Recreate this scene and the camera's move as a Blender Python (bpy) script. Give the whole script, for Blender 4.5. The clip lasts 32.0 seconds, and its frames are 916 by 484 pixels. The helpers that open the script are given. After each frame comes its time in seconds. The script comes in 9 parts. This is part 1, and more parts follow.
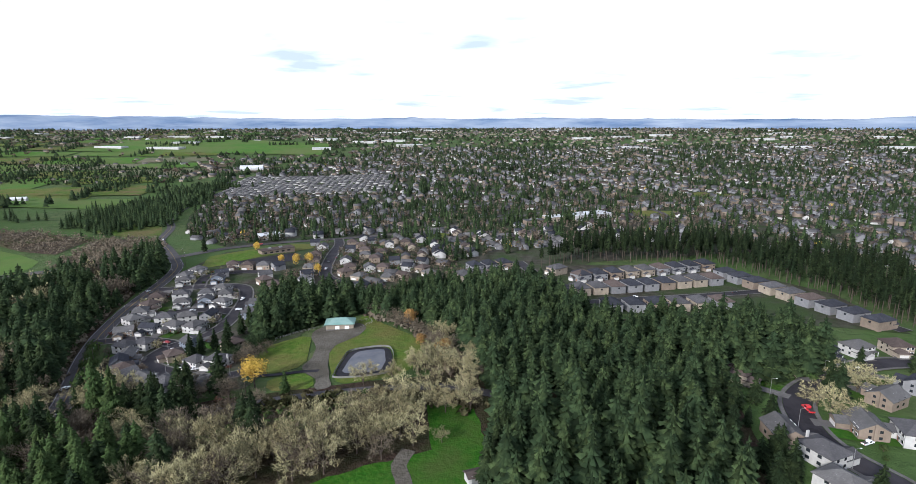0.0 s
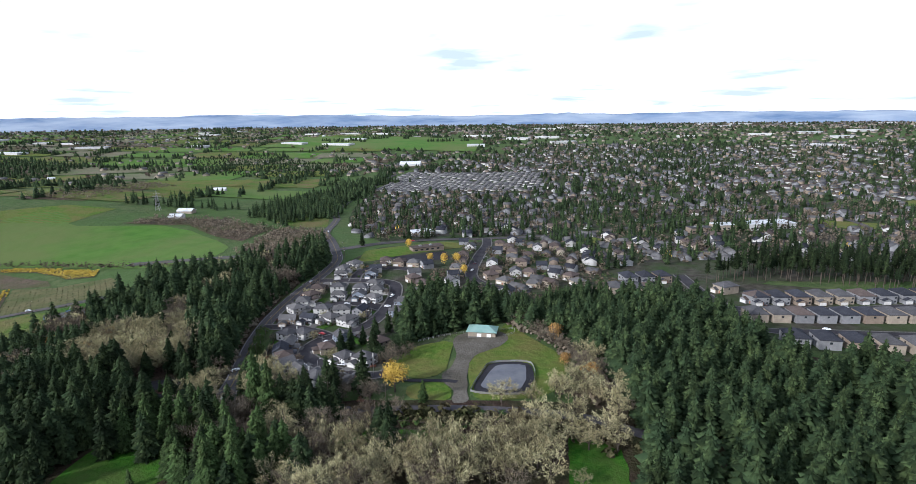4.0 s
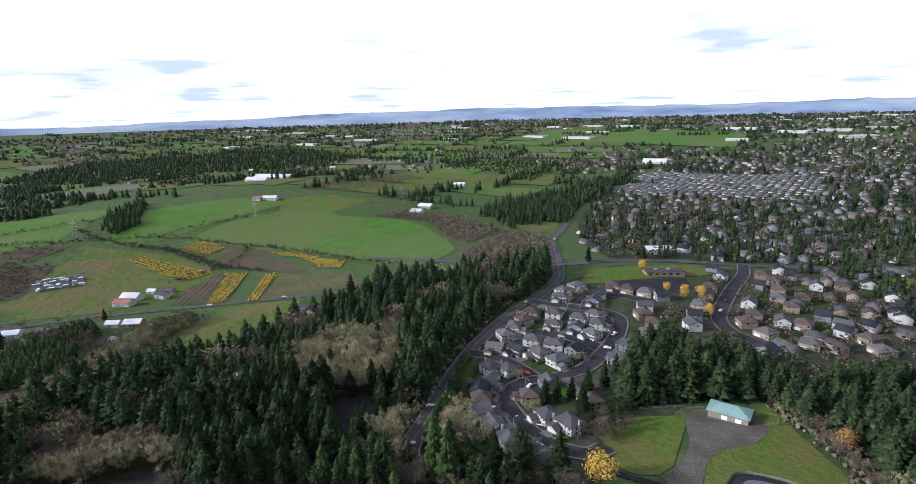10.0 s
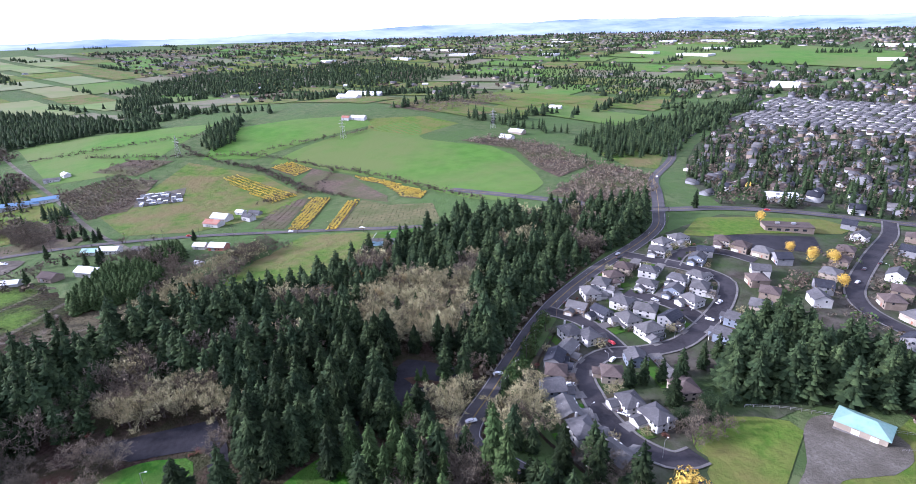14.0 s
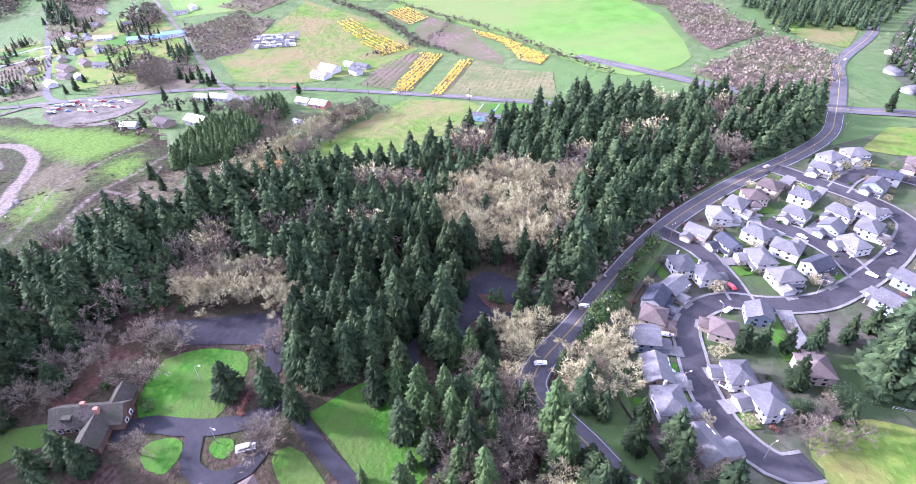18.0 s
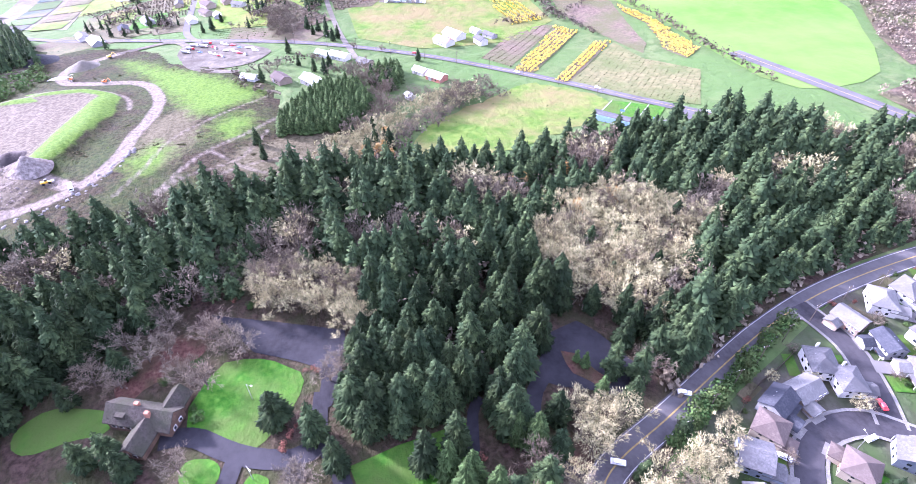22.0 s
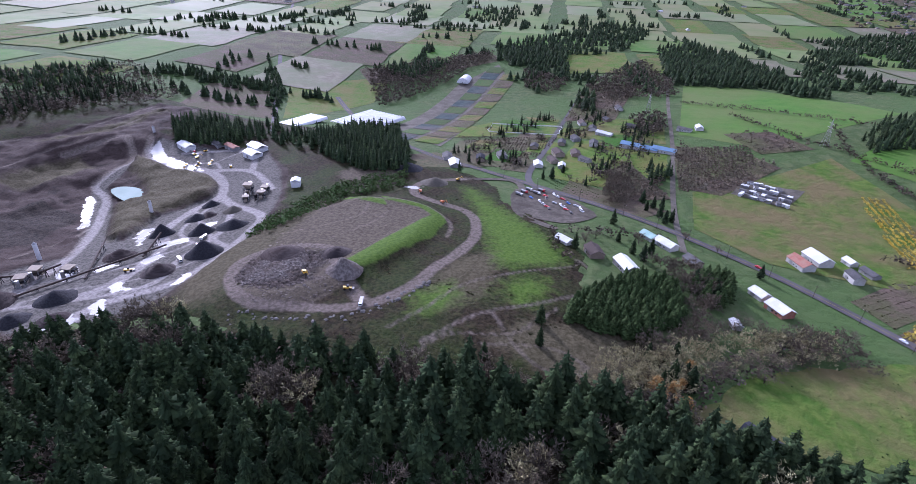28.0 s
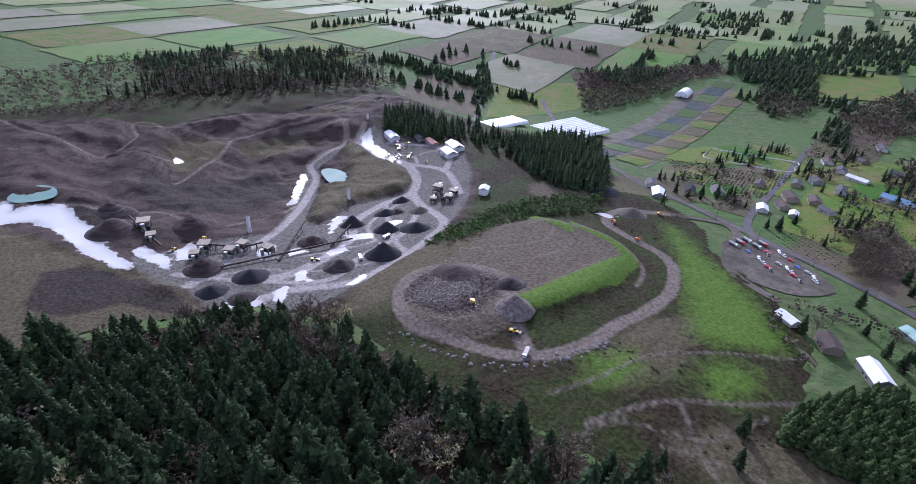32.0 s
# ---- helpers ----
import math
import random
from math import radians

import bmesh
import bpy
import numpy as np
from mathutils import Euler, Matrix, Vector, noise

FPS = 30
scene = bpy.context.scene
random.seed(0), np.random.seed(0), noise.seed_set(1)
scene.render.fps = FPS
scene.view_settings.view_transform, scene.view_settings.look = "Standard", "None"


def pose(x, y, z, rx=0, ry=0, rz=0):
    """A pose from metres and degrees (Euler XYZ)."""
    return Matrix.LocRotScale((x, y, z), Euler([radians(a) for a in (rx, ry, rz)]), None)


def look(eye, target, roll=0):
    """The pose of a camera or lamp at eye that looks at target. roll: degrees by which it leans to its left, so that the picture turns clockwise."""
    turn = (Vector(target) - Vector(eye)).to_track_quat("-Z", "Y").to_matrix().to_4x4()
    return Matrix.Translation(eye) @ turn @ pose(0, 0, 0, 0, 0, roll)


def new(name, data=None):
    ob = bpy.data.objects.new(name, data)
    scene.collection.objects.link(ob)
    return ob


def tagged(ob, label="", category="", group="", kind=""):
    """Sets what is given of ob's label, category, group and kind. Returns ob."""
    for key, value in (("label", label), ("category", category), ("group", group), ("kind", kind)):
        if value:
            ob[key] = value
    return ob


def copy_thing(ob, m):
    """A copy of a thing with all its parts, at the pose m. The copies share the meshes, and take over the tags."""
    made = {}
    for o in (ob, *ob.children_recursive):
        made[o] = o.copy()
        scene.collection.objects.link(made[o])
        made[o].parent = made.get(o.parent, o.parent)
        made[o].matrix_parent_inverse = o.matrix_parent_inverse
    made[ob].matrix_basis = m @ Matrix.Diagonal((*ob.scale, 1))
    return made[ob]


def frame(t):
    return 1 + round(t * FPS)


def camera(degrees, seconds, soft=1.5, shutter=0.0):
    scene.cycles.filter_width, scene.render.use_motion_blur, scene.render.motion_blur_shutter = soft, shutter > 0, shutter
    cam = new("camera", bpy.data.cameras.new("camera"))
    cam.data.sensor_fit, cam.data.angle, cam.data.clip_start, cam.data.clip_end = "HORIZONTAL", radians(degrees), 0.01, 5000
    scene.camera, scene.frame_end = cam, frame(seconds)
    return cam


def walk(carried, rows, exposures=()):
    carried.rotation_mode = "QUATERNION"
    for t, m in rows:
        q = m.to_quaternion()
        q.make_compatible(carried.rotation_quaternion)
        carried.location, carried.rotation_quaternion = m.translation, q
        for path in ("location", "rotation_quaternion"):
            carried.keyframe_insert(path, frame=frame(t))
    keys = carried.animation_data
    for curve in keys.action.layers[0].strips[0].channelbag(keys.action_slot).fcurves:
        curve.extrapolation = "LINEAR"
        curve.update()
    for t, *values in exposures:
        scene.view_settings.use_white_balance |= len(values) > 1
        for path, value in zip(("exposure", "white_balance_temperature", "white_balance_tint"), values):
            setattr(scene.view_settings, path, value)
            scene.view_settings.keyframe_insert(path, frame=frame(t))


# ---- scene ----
cam = camera(80.18, 32.0, soft=0.6)
# seconds, eye, target, roll
PATH = [
    (0, (-22.6, 90.8, 149.9), (-20.11, 188.56, 128.85), -0.07),
    (0.5, (-22.8, 91.5, 150.1), (-25.87, 189.17, 128.93), -0.07),
    (1, (-22.7, 92.8, 150.5), (-31.58, 190.09, 129.22), 0.01),
    (1.5, (-22.7, 94.0, 150.9), (-34.27, 190.99, 129.66), -0.04),
    (2, (-22.9, 96.0, 151.2), (-36.51, 192.78, 129.92), -0.10),
    (2.5, (-23.0, 98.8, 151.7), (-39.99, 194.98, 130.35), -0.19),
    (3, (-23.3, 101.8, 152.3), (-43.57, 197.36, 130.83), -0.31),
    (3.5, (-23.4, 105.2, 153.0), (-46.10, 200.17, 131.41), -0.50),
    (5.5, (-26.1, 118.8, 157.8), (-58.92, 210.73, 136.01), -0.73),
    (6, (-26.7, 123.8, 159.0), (-65.17, 213.49, 137.26), -0.83),
    (6.5, (-27.5, 129.0, 160.0), (-69.97, 216.88, 138.30), -1.01),
    (7, (-28.8, 134.0, 160.8), (-74.59, 220.17, 139.12), -1.17),
    (7.5, (-30.1, 138.9, 161.4), (-79.21, 223.32, 139.89), -1.18),
    (8, (-31.5, 144.0, 162.4), (-83.33, 226.85, 141.01), -1.23),
    (8.5, (-33.1, 148.5, 163.4), (-87.01, 229.93, 142.04), -1.35),
    (9, (-35.5, 153.1, 164.6), (-91.76, 232.96, 143.17), -1.40),
    (9.5, (-37.8, 157.5, 165.2), (-96.93, 235.19, 143.73), -1.45),
    (10, (-39.8, 162.1, 165.8), (-101.63, 237.34, 143.15), -1.48),
    (10.5, (-42.0, 166.6, 166.5), (-106.14, 239.47, 142.48), -1.41),
    (11, (-44.4, 171.5, 166.6), (-110.34, 242.30, 141.40), -1.36),
    (11.5, (-46.9, 175.5, 167.5), (-114.01, 244.63, 140.88), -1.32),
    (12, (-49.7, 179.0, 168.5), (-117.76, 246.74, 140.51), -1.35),
    (12.5, (-52.5, 182.3, 169.7), (-121.78, 248.19, 140.34), -1.28),
    (13, (-55.4, 186.1, 170.8), (-125.62, 249.99, 139.46), -1.30),
    (13.5, (-58.3, 190.1, 171.7), (-128.81, 252.42, 137.82), -1.32),
    (15.5, (-71.5, 213.9, 169.1), (-144.75, 264.88, 124.04), -1.54),
    (16, (-75.0, 218.0, 170.1), (-149.02, 264.72, 121.72), -1.52),
    (16.5, (-78.6, 221.5, 171.3), (-152.98, 264.63, 120.26), -1.45),
    (17, (-82.4, 224.7, 172.2), (-156.51, 264.94, 118.47), -1.43),
    (17.5, (-86.2, 228.0, 173.4), (-159.49, 265.69, 116.82), -1.49),
    (18, (-90.1, 230.9, 174.5), (-162.37, 266.23, 115.19), -1.49),
    (18.5, (-94.0, 233.7, 175.5), (-164.81, 266.43, 112.95), -1.43),
    (19, (-98.4, 236.3, 176.9), (-168.22, 267.17, 112.37), -1.37),
    (19.5, (-102.6, 238.8, 178.0), (-172.50, 268.47, 112.92), -1.34),
    (20, (-107.0, 241.1, 179.1), (-177.29, 269.30, 113.83), -1.24),
    (20.5, (-111.7, 243.3, 180.2), (-182.70, 269.46, 114.78), -0.99),
    (21, (-116.0, 245.2, 181.1), (-187.93, 268.56, 115.66), -0.79),
    (21.5, (-120.9, 247.0, 182.6), (-193.78, 266.85, 116.99), -0.47),
    (22, (-126.0, 248.7, 183.0), (-199.67, 264.99, 117.38), -0.21),
    (22.5, (-130.8, 249.7, 183.9), (-204.93, 263.41, 118.22), 0.09),
    (23, (-136.1, 250.6, 184.7), (-210.79, 260.35, 118.96), 0.46),
    (23.5, (-142.1, 251.1, 185.8), (-218.82, 256.90, 121.93), 0.82),
    (24, (-147.2, 251.3, 186.1), (-228.92, 252.92, 128.53), 0.99),
    (24.5, (-151.9, 250.4, 185.8), (-236.62, 247.68, 132.69), 1.21),
    (25, (-156.8, 249.9, 185.2), (-242.51, 243.21, 134.15), 1.43),
    (25.5, (-161.8, 249.6, 185.4), (-248.14, 239.19, 136.10), 1.57),
    (27.5, (-182.5, 242.7, 186.6), (-266.56, 214.80, 140.14), 2.39),
    (28, (-188.1, 240.7, 186.8), (-270.08, 207.56, 140.09), 2.63),
    (28.5, (-193.3, 238.5, 187.1), (-273.24, 201.04, 140.19), 2.78),
    (29, (-198.2, 235.7, 187.4), (-276.10, 194.47, 140.19), 2.97),
    (29.5, (-202.7, 232.9, 187.7), (-278.31, 187.91, 140.24), 2.97),
    (30, (-206.8, 230.0, 188.5), (-279.84, 181.29, 140.62), 3.05),
    (30.5, (-210.6, 226.4, 188.9), (-280.89, 174.07, 140.77), 3.05),
    (31, (-214.4, 222.9, 189.7), (-282.08, 167.43, 141.22), 3.10),
    (31.5, (-218.1, 219.7, 190.0), (-283.49, 161.71, 141.47), 3.01),
    (32, (-221.2, 215.9, 190.7), (-285.09, 156.29, 142.01), 3.00),
]
EXPOSURES = [(0, 0.22, 5350, 14), (3.5, 0.25, 5250, 14), (9, 0.08, 5300, 16), (10.5, 0.2, 5200, 19), (12, 0.7, 5050, 24), (13.5, 1.0, 5000, 28), (15.5, 1.6, 4850, 35), (19, 2.5, 4950, 41), (21, 2.65, 4950, 41), (23, 2.45, 4900, 44), (24, 1.95, 4800, 46), (25.5, 1.45, 4800, 46), (28, 0.5, 4850, 34), (32, 0.42, 4900, 28)]
walk(cam, [(t, look(eye, target, roll)) for t, eye, target, roll in PATH], exposures=EXPOSURES)

# ---- sky and sun ----
SUN_AZ, SUN_EL = radians(220), radians(24)
world = bpy.data.worlds.new("world")
scene.world = world
world.use_nodes = True
wn, wl = world.node_tree.nodes, world.node_tree.links
bg = wn["Background"]
sky = wn.new("ShaderNodeTexSky")
sky.sky_type, sky.sun_disc, sky.sun_elevation, sky.sun_rotation = "NISHITA", False, SUN_EL, SUN_AZ
tc = wn.new("ShaderNodeTexCoord")
sep = wn.new("ShaderNodeSeparateXYZ")
wl.new(tc.outputs["Generated"], sep.inputs[0])
# cloud deck: directions laid on a flat sheet overhead
lift = wn.new("ShaderNodeMath")
lift.operation, lift.inputs[1].default_value = "ADD", 0.06
wl.new(sep.outputs["Z"], lift.inputs[0])
over = wn.new("ShaderNodeMath")
over.operation, over.inputs[1].default_value = "MAXIMUM", 0.03
wl.new(lift.outputs[0], over.inputs[0])
flat = wn.new("ShaderNodeVectorMath")
flat.operation = "DIVIDE"
wl.new(tc.outputs["Generated"], flat.inputs[0])
wl.new(over.outputs[0], flat.inputs[1])
puff = wn.new("ShaderNodeTexNoise")
puff.inputs["Scale"].default_value, puff.inputs["Detail"].default_value = 0.8, 5
wl.new(flat.outputs[0], puff.inputs["Vector"])
ramp = wn.new("ShaderNodeValToRGB")
ramp.color_ramp.elements[0].position, ramp.color_ramp.elements[0].color = 0.33, (15.5, 16.4, 18, 1)
ramp.color_ramp.elements[1].position, ramp.color_ramp.elements[1].color = 0.42, (23.5, 23.3, 23, 1)
wl.new(puff.outputs["Fac"], ramp.inputs[0])
blend = wn.new("ShaderNodeMix")
blend.data_type = "RGBA"
thin = wn.new("ShaderNodeMapRange")
thin.inputs["From Min"].default_value, thin.inputs["From Max"].default_value = 0.28, 0.5
thin.inputs["To Min"].default_value, thin.inputs["To Max"].default_value = 0.88, 0.42
wl.new(sep.outputs["Z"], thin.inputs["Value"])
wl.new(thin.outputs[0], blend.inputs["Factor"])
wl.new(sky.outputs[0], blend.inputs["A"])
wl.new(ramp.outputs[0], blend.inputs["B"])
# brighter cloud round the veiled sun
toward = wn.new("ShaderNodeVectorMath")
toward.operation = "DOT_PRODUCT"
toward.inputs[1].default_value = (math.sin(SUN_AZ) * math.cos(SUN_EL), math.cos(SUN_AZ) * math.cos(SUN_EL), math.sin(SUN_EL))
wl.new(tc.outputs["Generated"], toward.inputs[0])
veil = wn.new("ShaderNodeMapRange")
veil.inputs["From Min"].default_value, veil.inputs["From Max"].default_value, veil.inputs["To Max"].default_value = 0.72, 1.0, 1.0
wl.new(toward.outputs["Value"], veil.inputs["Value"])
soft = wn.new("ShaderNodeMath")
soft.operation, soft.inputs[1].default_value = "POWER", 1.6
wl.new(veil.outputs[0], soft.inputs[0])
glow = wn.new("ShaderNodeMix")
glow.data_type = "RGBA"
glow.inputs["B"].default_value = (56, 54, 51, 1)
wl.new(soft.outputs[0], glow.inputs["Factor"])
wl.new(blend.outputs["Result"], glow.inputs["A"])
wl.new(glow.outputs["Result"], bg.inputs["Color"])
bg.inputs["Strength"].default_value = 0.05
sun = new("sun", bpy.data.lights.new("sun", "SUN"))
sun.data.energy, sun.data.angle, sun.data.color = 4.7, radians(5), (1.0, 0.89, 0.72)
sun.matrix_world = look((math.sin(SUN_AZ) * math.cos(SUN_EL) * 900, math.cos(SUN_AZ) * math.cos(SUN_EL) * 900, math.sin(SUN_EL) * 900), (0, 0, 0))

# ---- materials ----


def mat(name, a, b, scale=1.0, c=None, big=0.02, rough=0.9, bump=0.0, rand=0.0, island=0.0, metal=0.0, stretch=None, lo=0.38, hi=0.62, spec=None):
    """Two tones by fine noise, a third by broad noise; rand and island vary the brightness from piece to piece."""
    if max(a) < 0.4:
        a, b, c = (tuple(0.78 * v for v in k) if k else k for k in (a, b, c))
    m = bpy.data.materials.new(name)
    m.use_nodes = True
    n, l = m.node_tree.nodes, m.node_tree.links
    bsdf = n["Principled BSDF"]
    bsdf.inputs["Roughness"].default_value, bsdf.inputs["Metallic"].default_value = rough, metal
    bsdf.inputs["Specular IOR Level"].default_value = spec if spec is not None else 0.06 if rough > 0.6 else 0.5
    geo = n.new("ShaderNodeNewGeometry")
    where = geo.outputs["Position"]
    if stretch:
        mp = n.new("ShaderNodeMapping")
        mp.inputs["Scale"].default_value, mp.inputs["Rotation"].default_value = stretch[0], (0, 0, stretch[1])
        l.new(where, mp.inputs["Vector"])
        where = mp.outputs[0]

    def noisy(sc, detail):
        t = n.new("ShaderNodeTexNoise")
        t.inputs["Scale"].default_value, t.inputs["Detail"].default_value, t.inputs["Roughness"].default_value = sc, detail, 0.62
        l.new(where, t.inputs["Vector"])
        r = n.new("ShaderNodeMapRange")
        r.inputs["From Min"].default_value, r.inputs["From Max"].default_value = lo, hi
        l.new(t.outputs["Fac"], r.inputs["Value"])
        return r.outputs[0]

    fine = noisy(scale, 8)
    mix = n.new("ShaderNodeMix")
    mix.data_type = "RGBA"
    mix.inputs["A"].default_value, mix.inputs["B"].default_value = (*a, 1), (*b, 1)
    l.new(fine, mix.inputs["Factor"])
    col = mix.outputs["Result"]
    if c:
        m2 = n.new("ShaderNodeMix")
        m2.data_type = "RGBA"
        m2.inputs["B"].default_value = (*c, 1)
        l.new(noisy(big, 5), m2.inputs["Factor"])
        l.new(col, m2.inputs["A"])
        col = m2.outputs["Result"]
    for amount, source in ((rand, "o"), (island, "i")):
        if amount:
            out = n.new("ShaderNodeObjectInfo").outputs["Random"] if source == "o" else geo.outputs["Random Per Island"]
            mr = n.new("ShaderNodeMapRange")
            mr.inputs["To Min"].default_value, mr.inputs["To Max"].default_value = 1 - amount, 1 + amount
            l.new(out, mr.inputs["Value"])
            hs = n.new("ShaderNodeHueSaturation")
            l.new(mr.outputs[0], hs.inputs["Value"])
            l.new(col, hs.inputs["Color"])
            col = hs.outputs[0]
    l.new(col, bsdf.inputs["Base Color"])
    if bump:
        bp = n.new("ShaderNodeBump")
        bp.inputs["Strength"].default_value, bp.inputs["Distance"].default_value = bump, 0.4 / max(scale, 0.2)
        l.new(fine, bp.inputs["Height"])
        l.new(bp.outputs[0], bsdf.inputs["Normal"])
    return m


M_GROUND = mat("rough_ground", (0.058, 0.09, 0.03), (0.1, 0.125, 0.05), 0.1, (0.07, 0.115, 0.034), 0.012, bump=0.4, lo=0.4, hi=0.58)
M_GRASS = mat("grass", (0.06, 0.125, 0.013), (0.11, 0.165, 0.025), 0.25, (0.14, 0.135, 0.04), 0.03, bump=0.3)
M_LAWN = mat("lawn", (0.026, 0.1, 0.007), (0.055, 0.14, 0.013), 0.5, (0.06, 0.095, 0.02), 0.05, bump=0.3)
M_PASTURE = mat("pasture", (0.06, 0.118, 0.016), (0.11, 0.155, 0.03), 0.12, (0.15, 0.125, 0.055), 0.025, bump=0.4, rough=0.95, lo=0.38, hi=0.62)
M_CROP = mat("winter_crop", (0.06, 0.145, 0.016), (0.085, 0.175, 0.024), 0.05, (0.115, 0.15, 0.042), 0.006, bump=0.15, rough=0.9, spec=0.08)
M_DRYGRASS = mat("dry_grass", (0.14, 0.125, 0.065), (0.095, 0.115, 0.05), 0.2, (0.09, 0.075, 0.05), 0.025, bump=0.4)
M_SOIL = mat("soil", (0.09, 0.066, 0.05), (0.145, 0.11, 0.085), 0.35, (0.085, 0.085, 0.04), 0.03, bump=0.4)
M_BRUSH = mat("brush_ground", (0.07, 0.054, 0.04), (0.135, 0.1, 0.072), 0.15, (0.085, 0.092, 0.036), 0.012, bump=0.6, lo=0.42, hi=0.64)
M_TAN = mat("tan_grass", (0.105, 0.1, 0.045), (0.15, 0.138, 0.068), 0.2, (0.085, 0.1, 0.036), 0.03, bump=0.3)
M_PALEBLUE = mat("pale_blue_paint", (0.2, 0.3, 0.4), (0.26, 0.37, 0.47), 0.6, rough=0.6)
M_FLOORF = mat("forest_floor", (0.032, 0.021, 0.016), (0.075, 0.05, 0.038), 0.6, (0.04, 0.042, 0.018), 0.06, bump=0.6)
M_ASPHALT = mat("asphalt", (0.06, 0.056, 0.058), (0.082, 0.077, 0.08), 0.6, (0.105, 0.098, 0.1), 0.05, rough=0.8, bump=0.1)
M_DARKASPH = mat("dark_asphalt", (0.017, 0.016, 0.019), (0.026, 0.025, 0.029), 0.5, (0.036, 0.034, 0.039), 0.06, rough=0.7, bump=0.1)
M_STREET = mat("worn_street_asphalt", (0.026, 0.024, 0.027), (0.039, 0.036, 0.04), 0.5, (0.054, 0.05, 0.055), 0.06, rough=0.75, bump=0.1)
M_GRAVEL = mat("gravel", (0.12, 0.108, 0.088), (0.175, 0.16, 0.132), 0.8, (0.095, 0.085, 0.066), 0.06, bump=0.4)
M_DIRT = mat("dirt_track", (0.09, 0.079, 0.064), (0.15, 0.133, 0.108), 0.25, (0.068, 0.059, 0.046), 0.05, bump=0.3)
M_WALKWAY = mat("concrete", (0.15, 0.142, 0.135), (0.23, 0.218, 0.205), 1.2, (0.13, 0.122, 0.115), 0.1, bump=0.1)
M_CONIFER = mat("fir_needles", (0.013, 0.022, 0.009), (0.052, 0.073, 0.027), 0.4, (0.02, 0.033, 0.015), 0.09, rough=0.9, rand=0.35, island=0.5, spec=0.06)
M_CONIFER_L = mat("young_fir_needles", (0.028, 0.05, 0.016), (0.075, 0.106, 0.034), 0.6, (0.045, 0.075, 0.024), 0.06, rough=0.85, rand=0.3, island=0.45)
M_BARK = mat("bark", (0.07, 0.055, 0.042), (0.12, 0.1, 0.08), 2.0, bump=0.4)
M_MOSS = mat("mossy_twigs", (0.31, 0.29, 0.145), (0.45, 0.425, 0.24), 0.5, (0.26, 0.225, 0.12), 0.09, rand=0.25, island=0.5)
M_TWIG = mat("bare_twigs", (0.11, 0.095, 0.068), (0.2, 0.174, 0.128), 0.5, (0.145, 0.115, 0.08), 0.05, rand=0.25, island=0.35)
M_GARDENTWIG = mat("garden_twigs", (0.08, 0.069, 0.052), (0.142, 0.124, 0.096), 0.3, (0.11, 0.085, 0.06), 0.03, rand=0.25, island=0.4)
M_YELLOW = mat("yellow_leaves", (0.5, 0.35, 0.05), (0.62, 0.47, 0.1), 0.8, (0.42, 0.27, 0.05), 0.2, rand=0.1, island=0.3)
M_ORANGE = mat("orange_leaves", (0.3, 0.16, 0.05), (0.4, 0.25, 0.085), 0.8, rand=0.2, island=0.3)
M_HEDGE = mat("hedge_leaves", (0.03, 0.07, 0.018), (0.06, 0.11, 0.03), 0.8, (0.07, 0.09, 0.03), 0.2, rand=0.3, island=0.3)
M_YROWS = mat("yellow_shrubs", (0.44, 0.31, 0.03), (0.58, 0.44, 0.07), 0.5, (0.36, 0.3, 0.07), 0.05, island=0.3)
M_ROOFS = [mat("roof_" + k, tuple(0.82 * v for v in a), tuple(0.85 * v for v in b), 1.5, tuple(0.8 * v for v in a), 0.2, rough=0.85, bump=0.15, rand=0.15) for k, a, b in (
    ("grey", (0.1, 0.097, 0.1), (0.15, 0.146, 0.148)), ("slate", (0.045, 0.047, 0.058), (0.075, 0.078, 0.09)),
    ("brown", (0.11, 0.086, 0.076), (0.155, 0.125, 0.112)), ("pale", (0.14, 0.135, 0.132), (0.2, 0.192, 0.188)))]
M_WALLS = [mat("siding_" + k, a, tuple(1.12 * v for v in a), 1.0, tuple(0.85 * v for v in a), 0.3, rough=0.7, rand=0.08) for k, a in (
    ("white", (0.42, 0.41, 0.39)), ("cream", (0.34, 0.29, 0.225)), ("grey", (0.24, 0.24, 0.245)), ("tan", (0.25, 0.2, 0.155)), ("blue", (0.2, 0.225, 0.265)))]
M_TRIM = mat("white_trim", (0.72, 0.72, 0.7), (0.8, 0.8, 0.78), 1.0, rough=0.5)
M_GLASS = mat("window_glass", (0.02, 0.024, 0.03), (0.03, 0.035, 0.04), 0.5, rough=0.08)
M_GARAGE = mat("garage_paint", (0.46, 0.45, 0.42), (0.54, 0.52, 0.49), 1.0, rough=0.6)
M_BRICK = mat("brick", (0.26, 0.12, 0.08), (0.34, 0.18, 0.12), 3.0, bump=0.2)
M_GREENROOF = mat("green_metal_roof", (0.2, 0.36, 0.31), (0.25, 0.42, 0.36), 0.8, (0.3, 0.44, 0.39), 0.15, rough=0.45, metal=0.2)
M_WHITEMETAL = mat("white_metal", (0.52, 0.53, 0.54), (0.62, 0.63, 0.64), 0.5, (0.45, 0.455, 0.46), 0.1, rough=0.55)
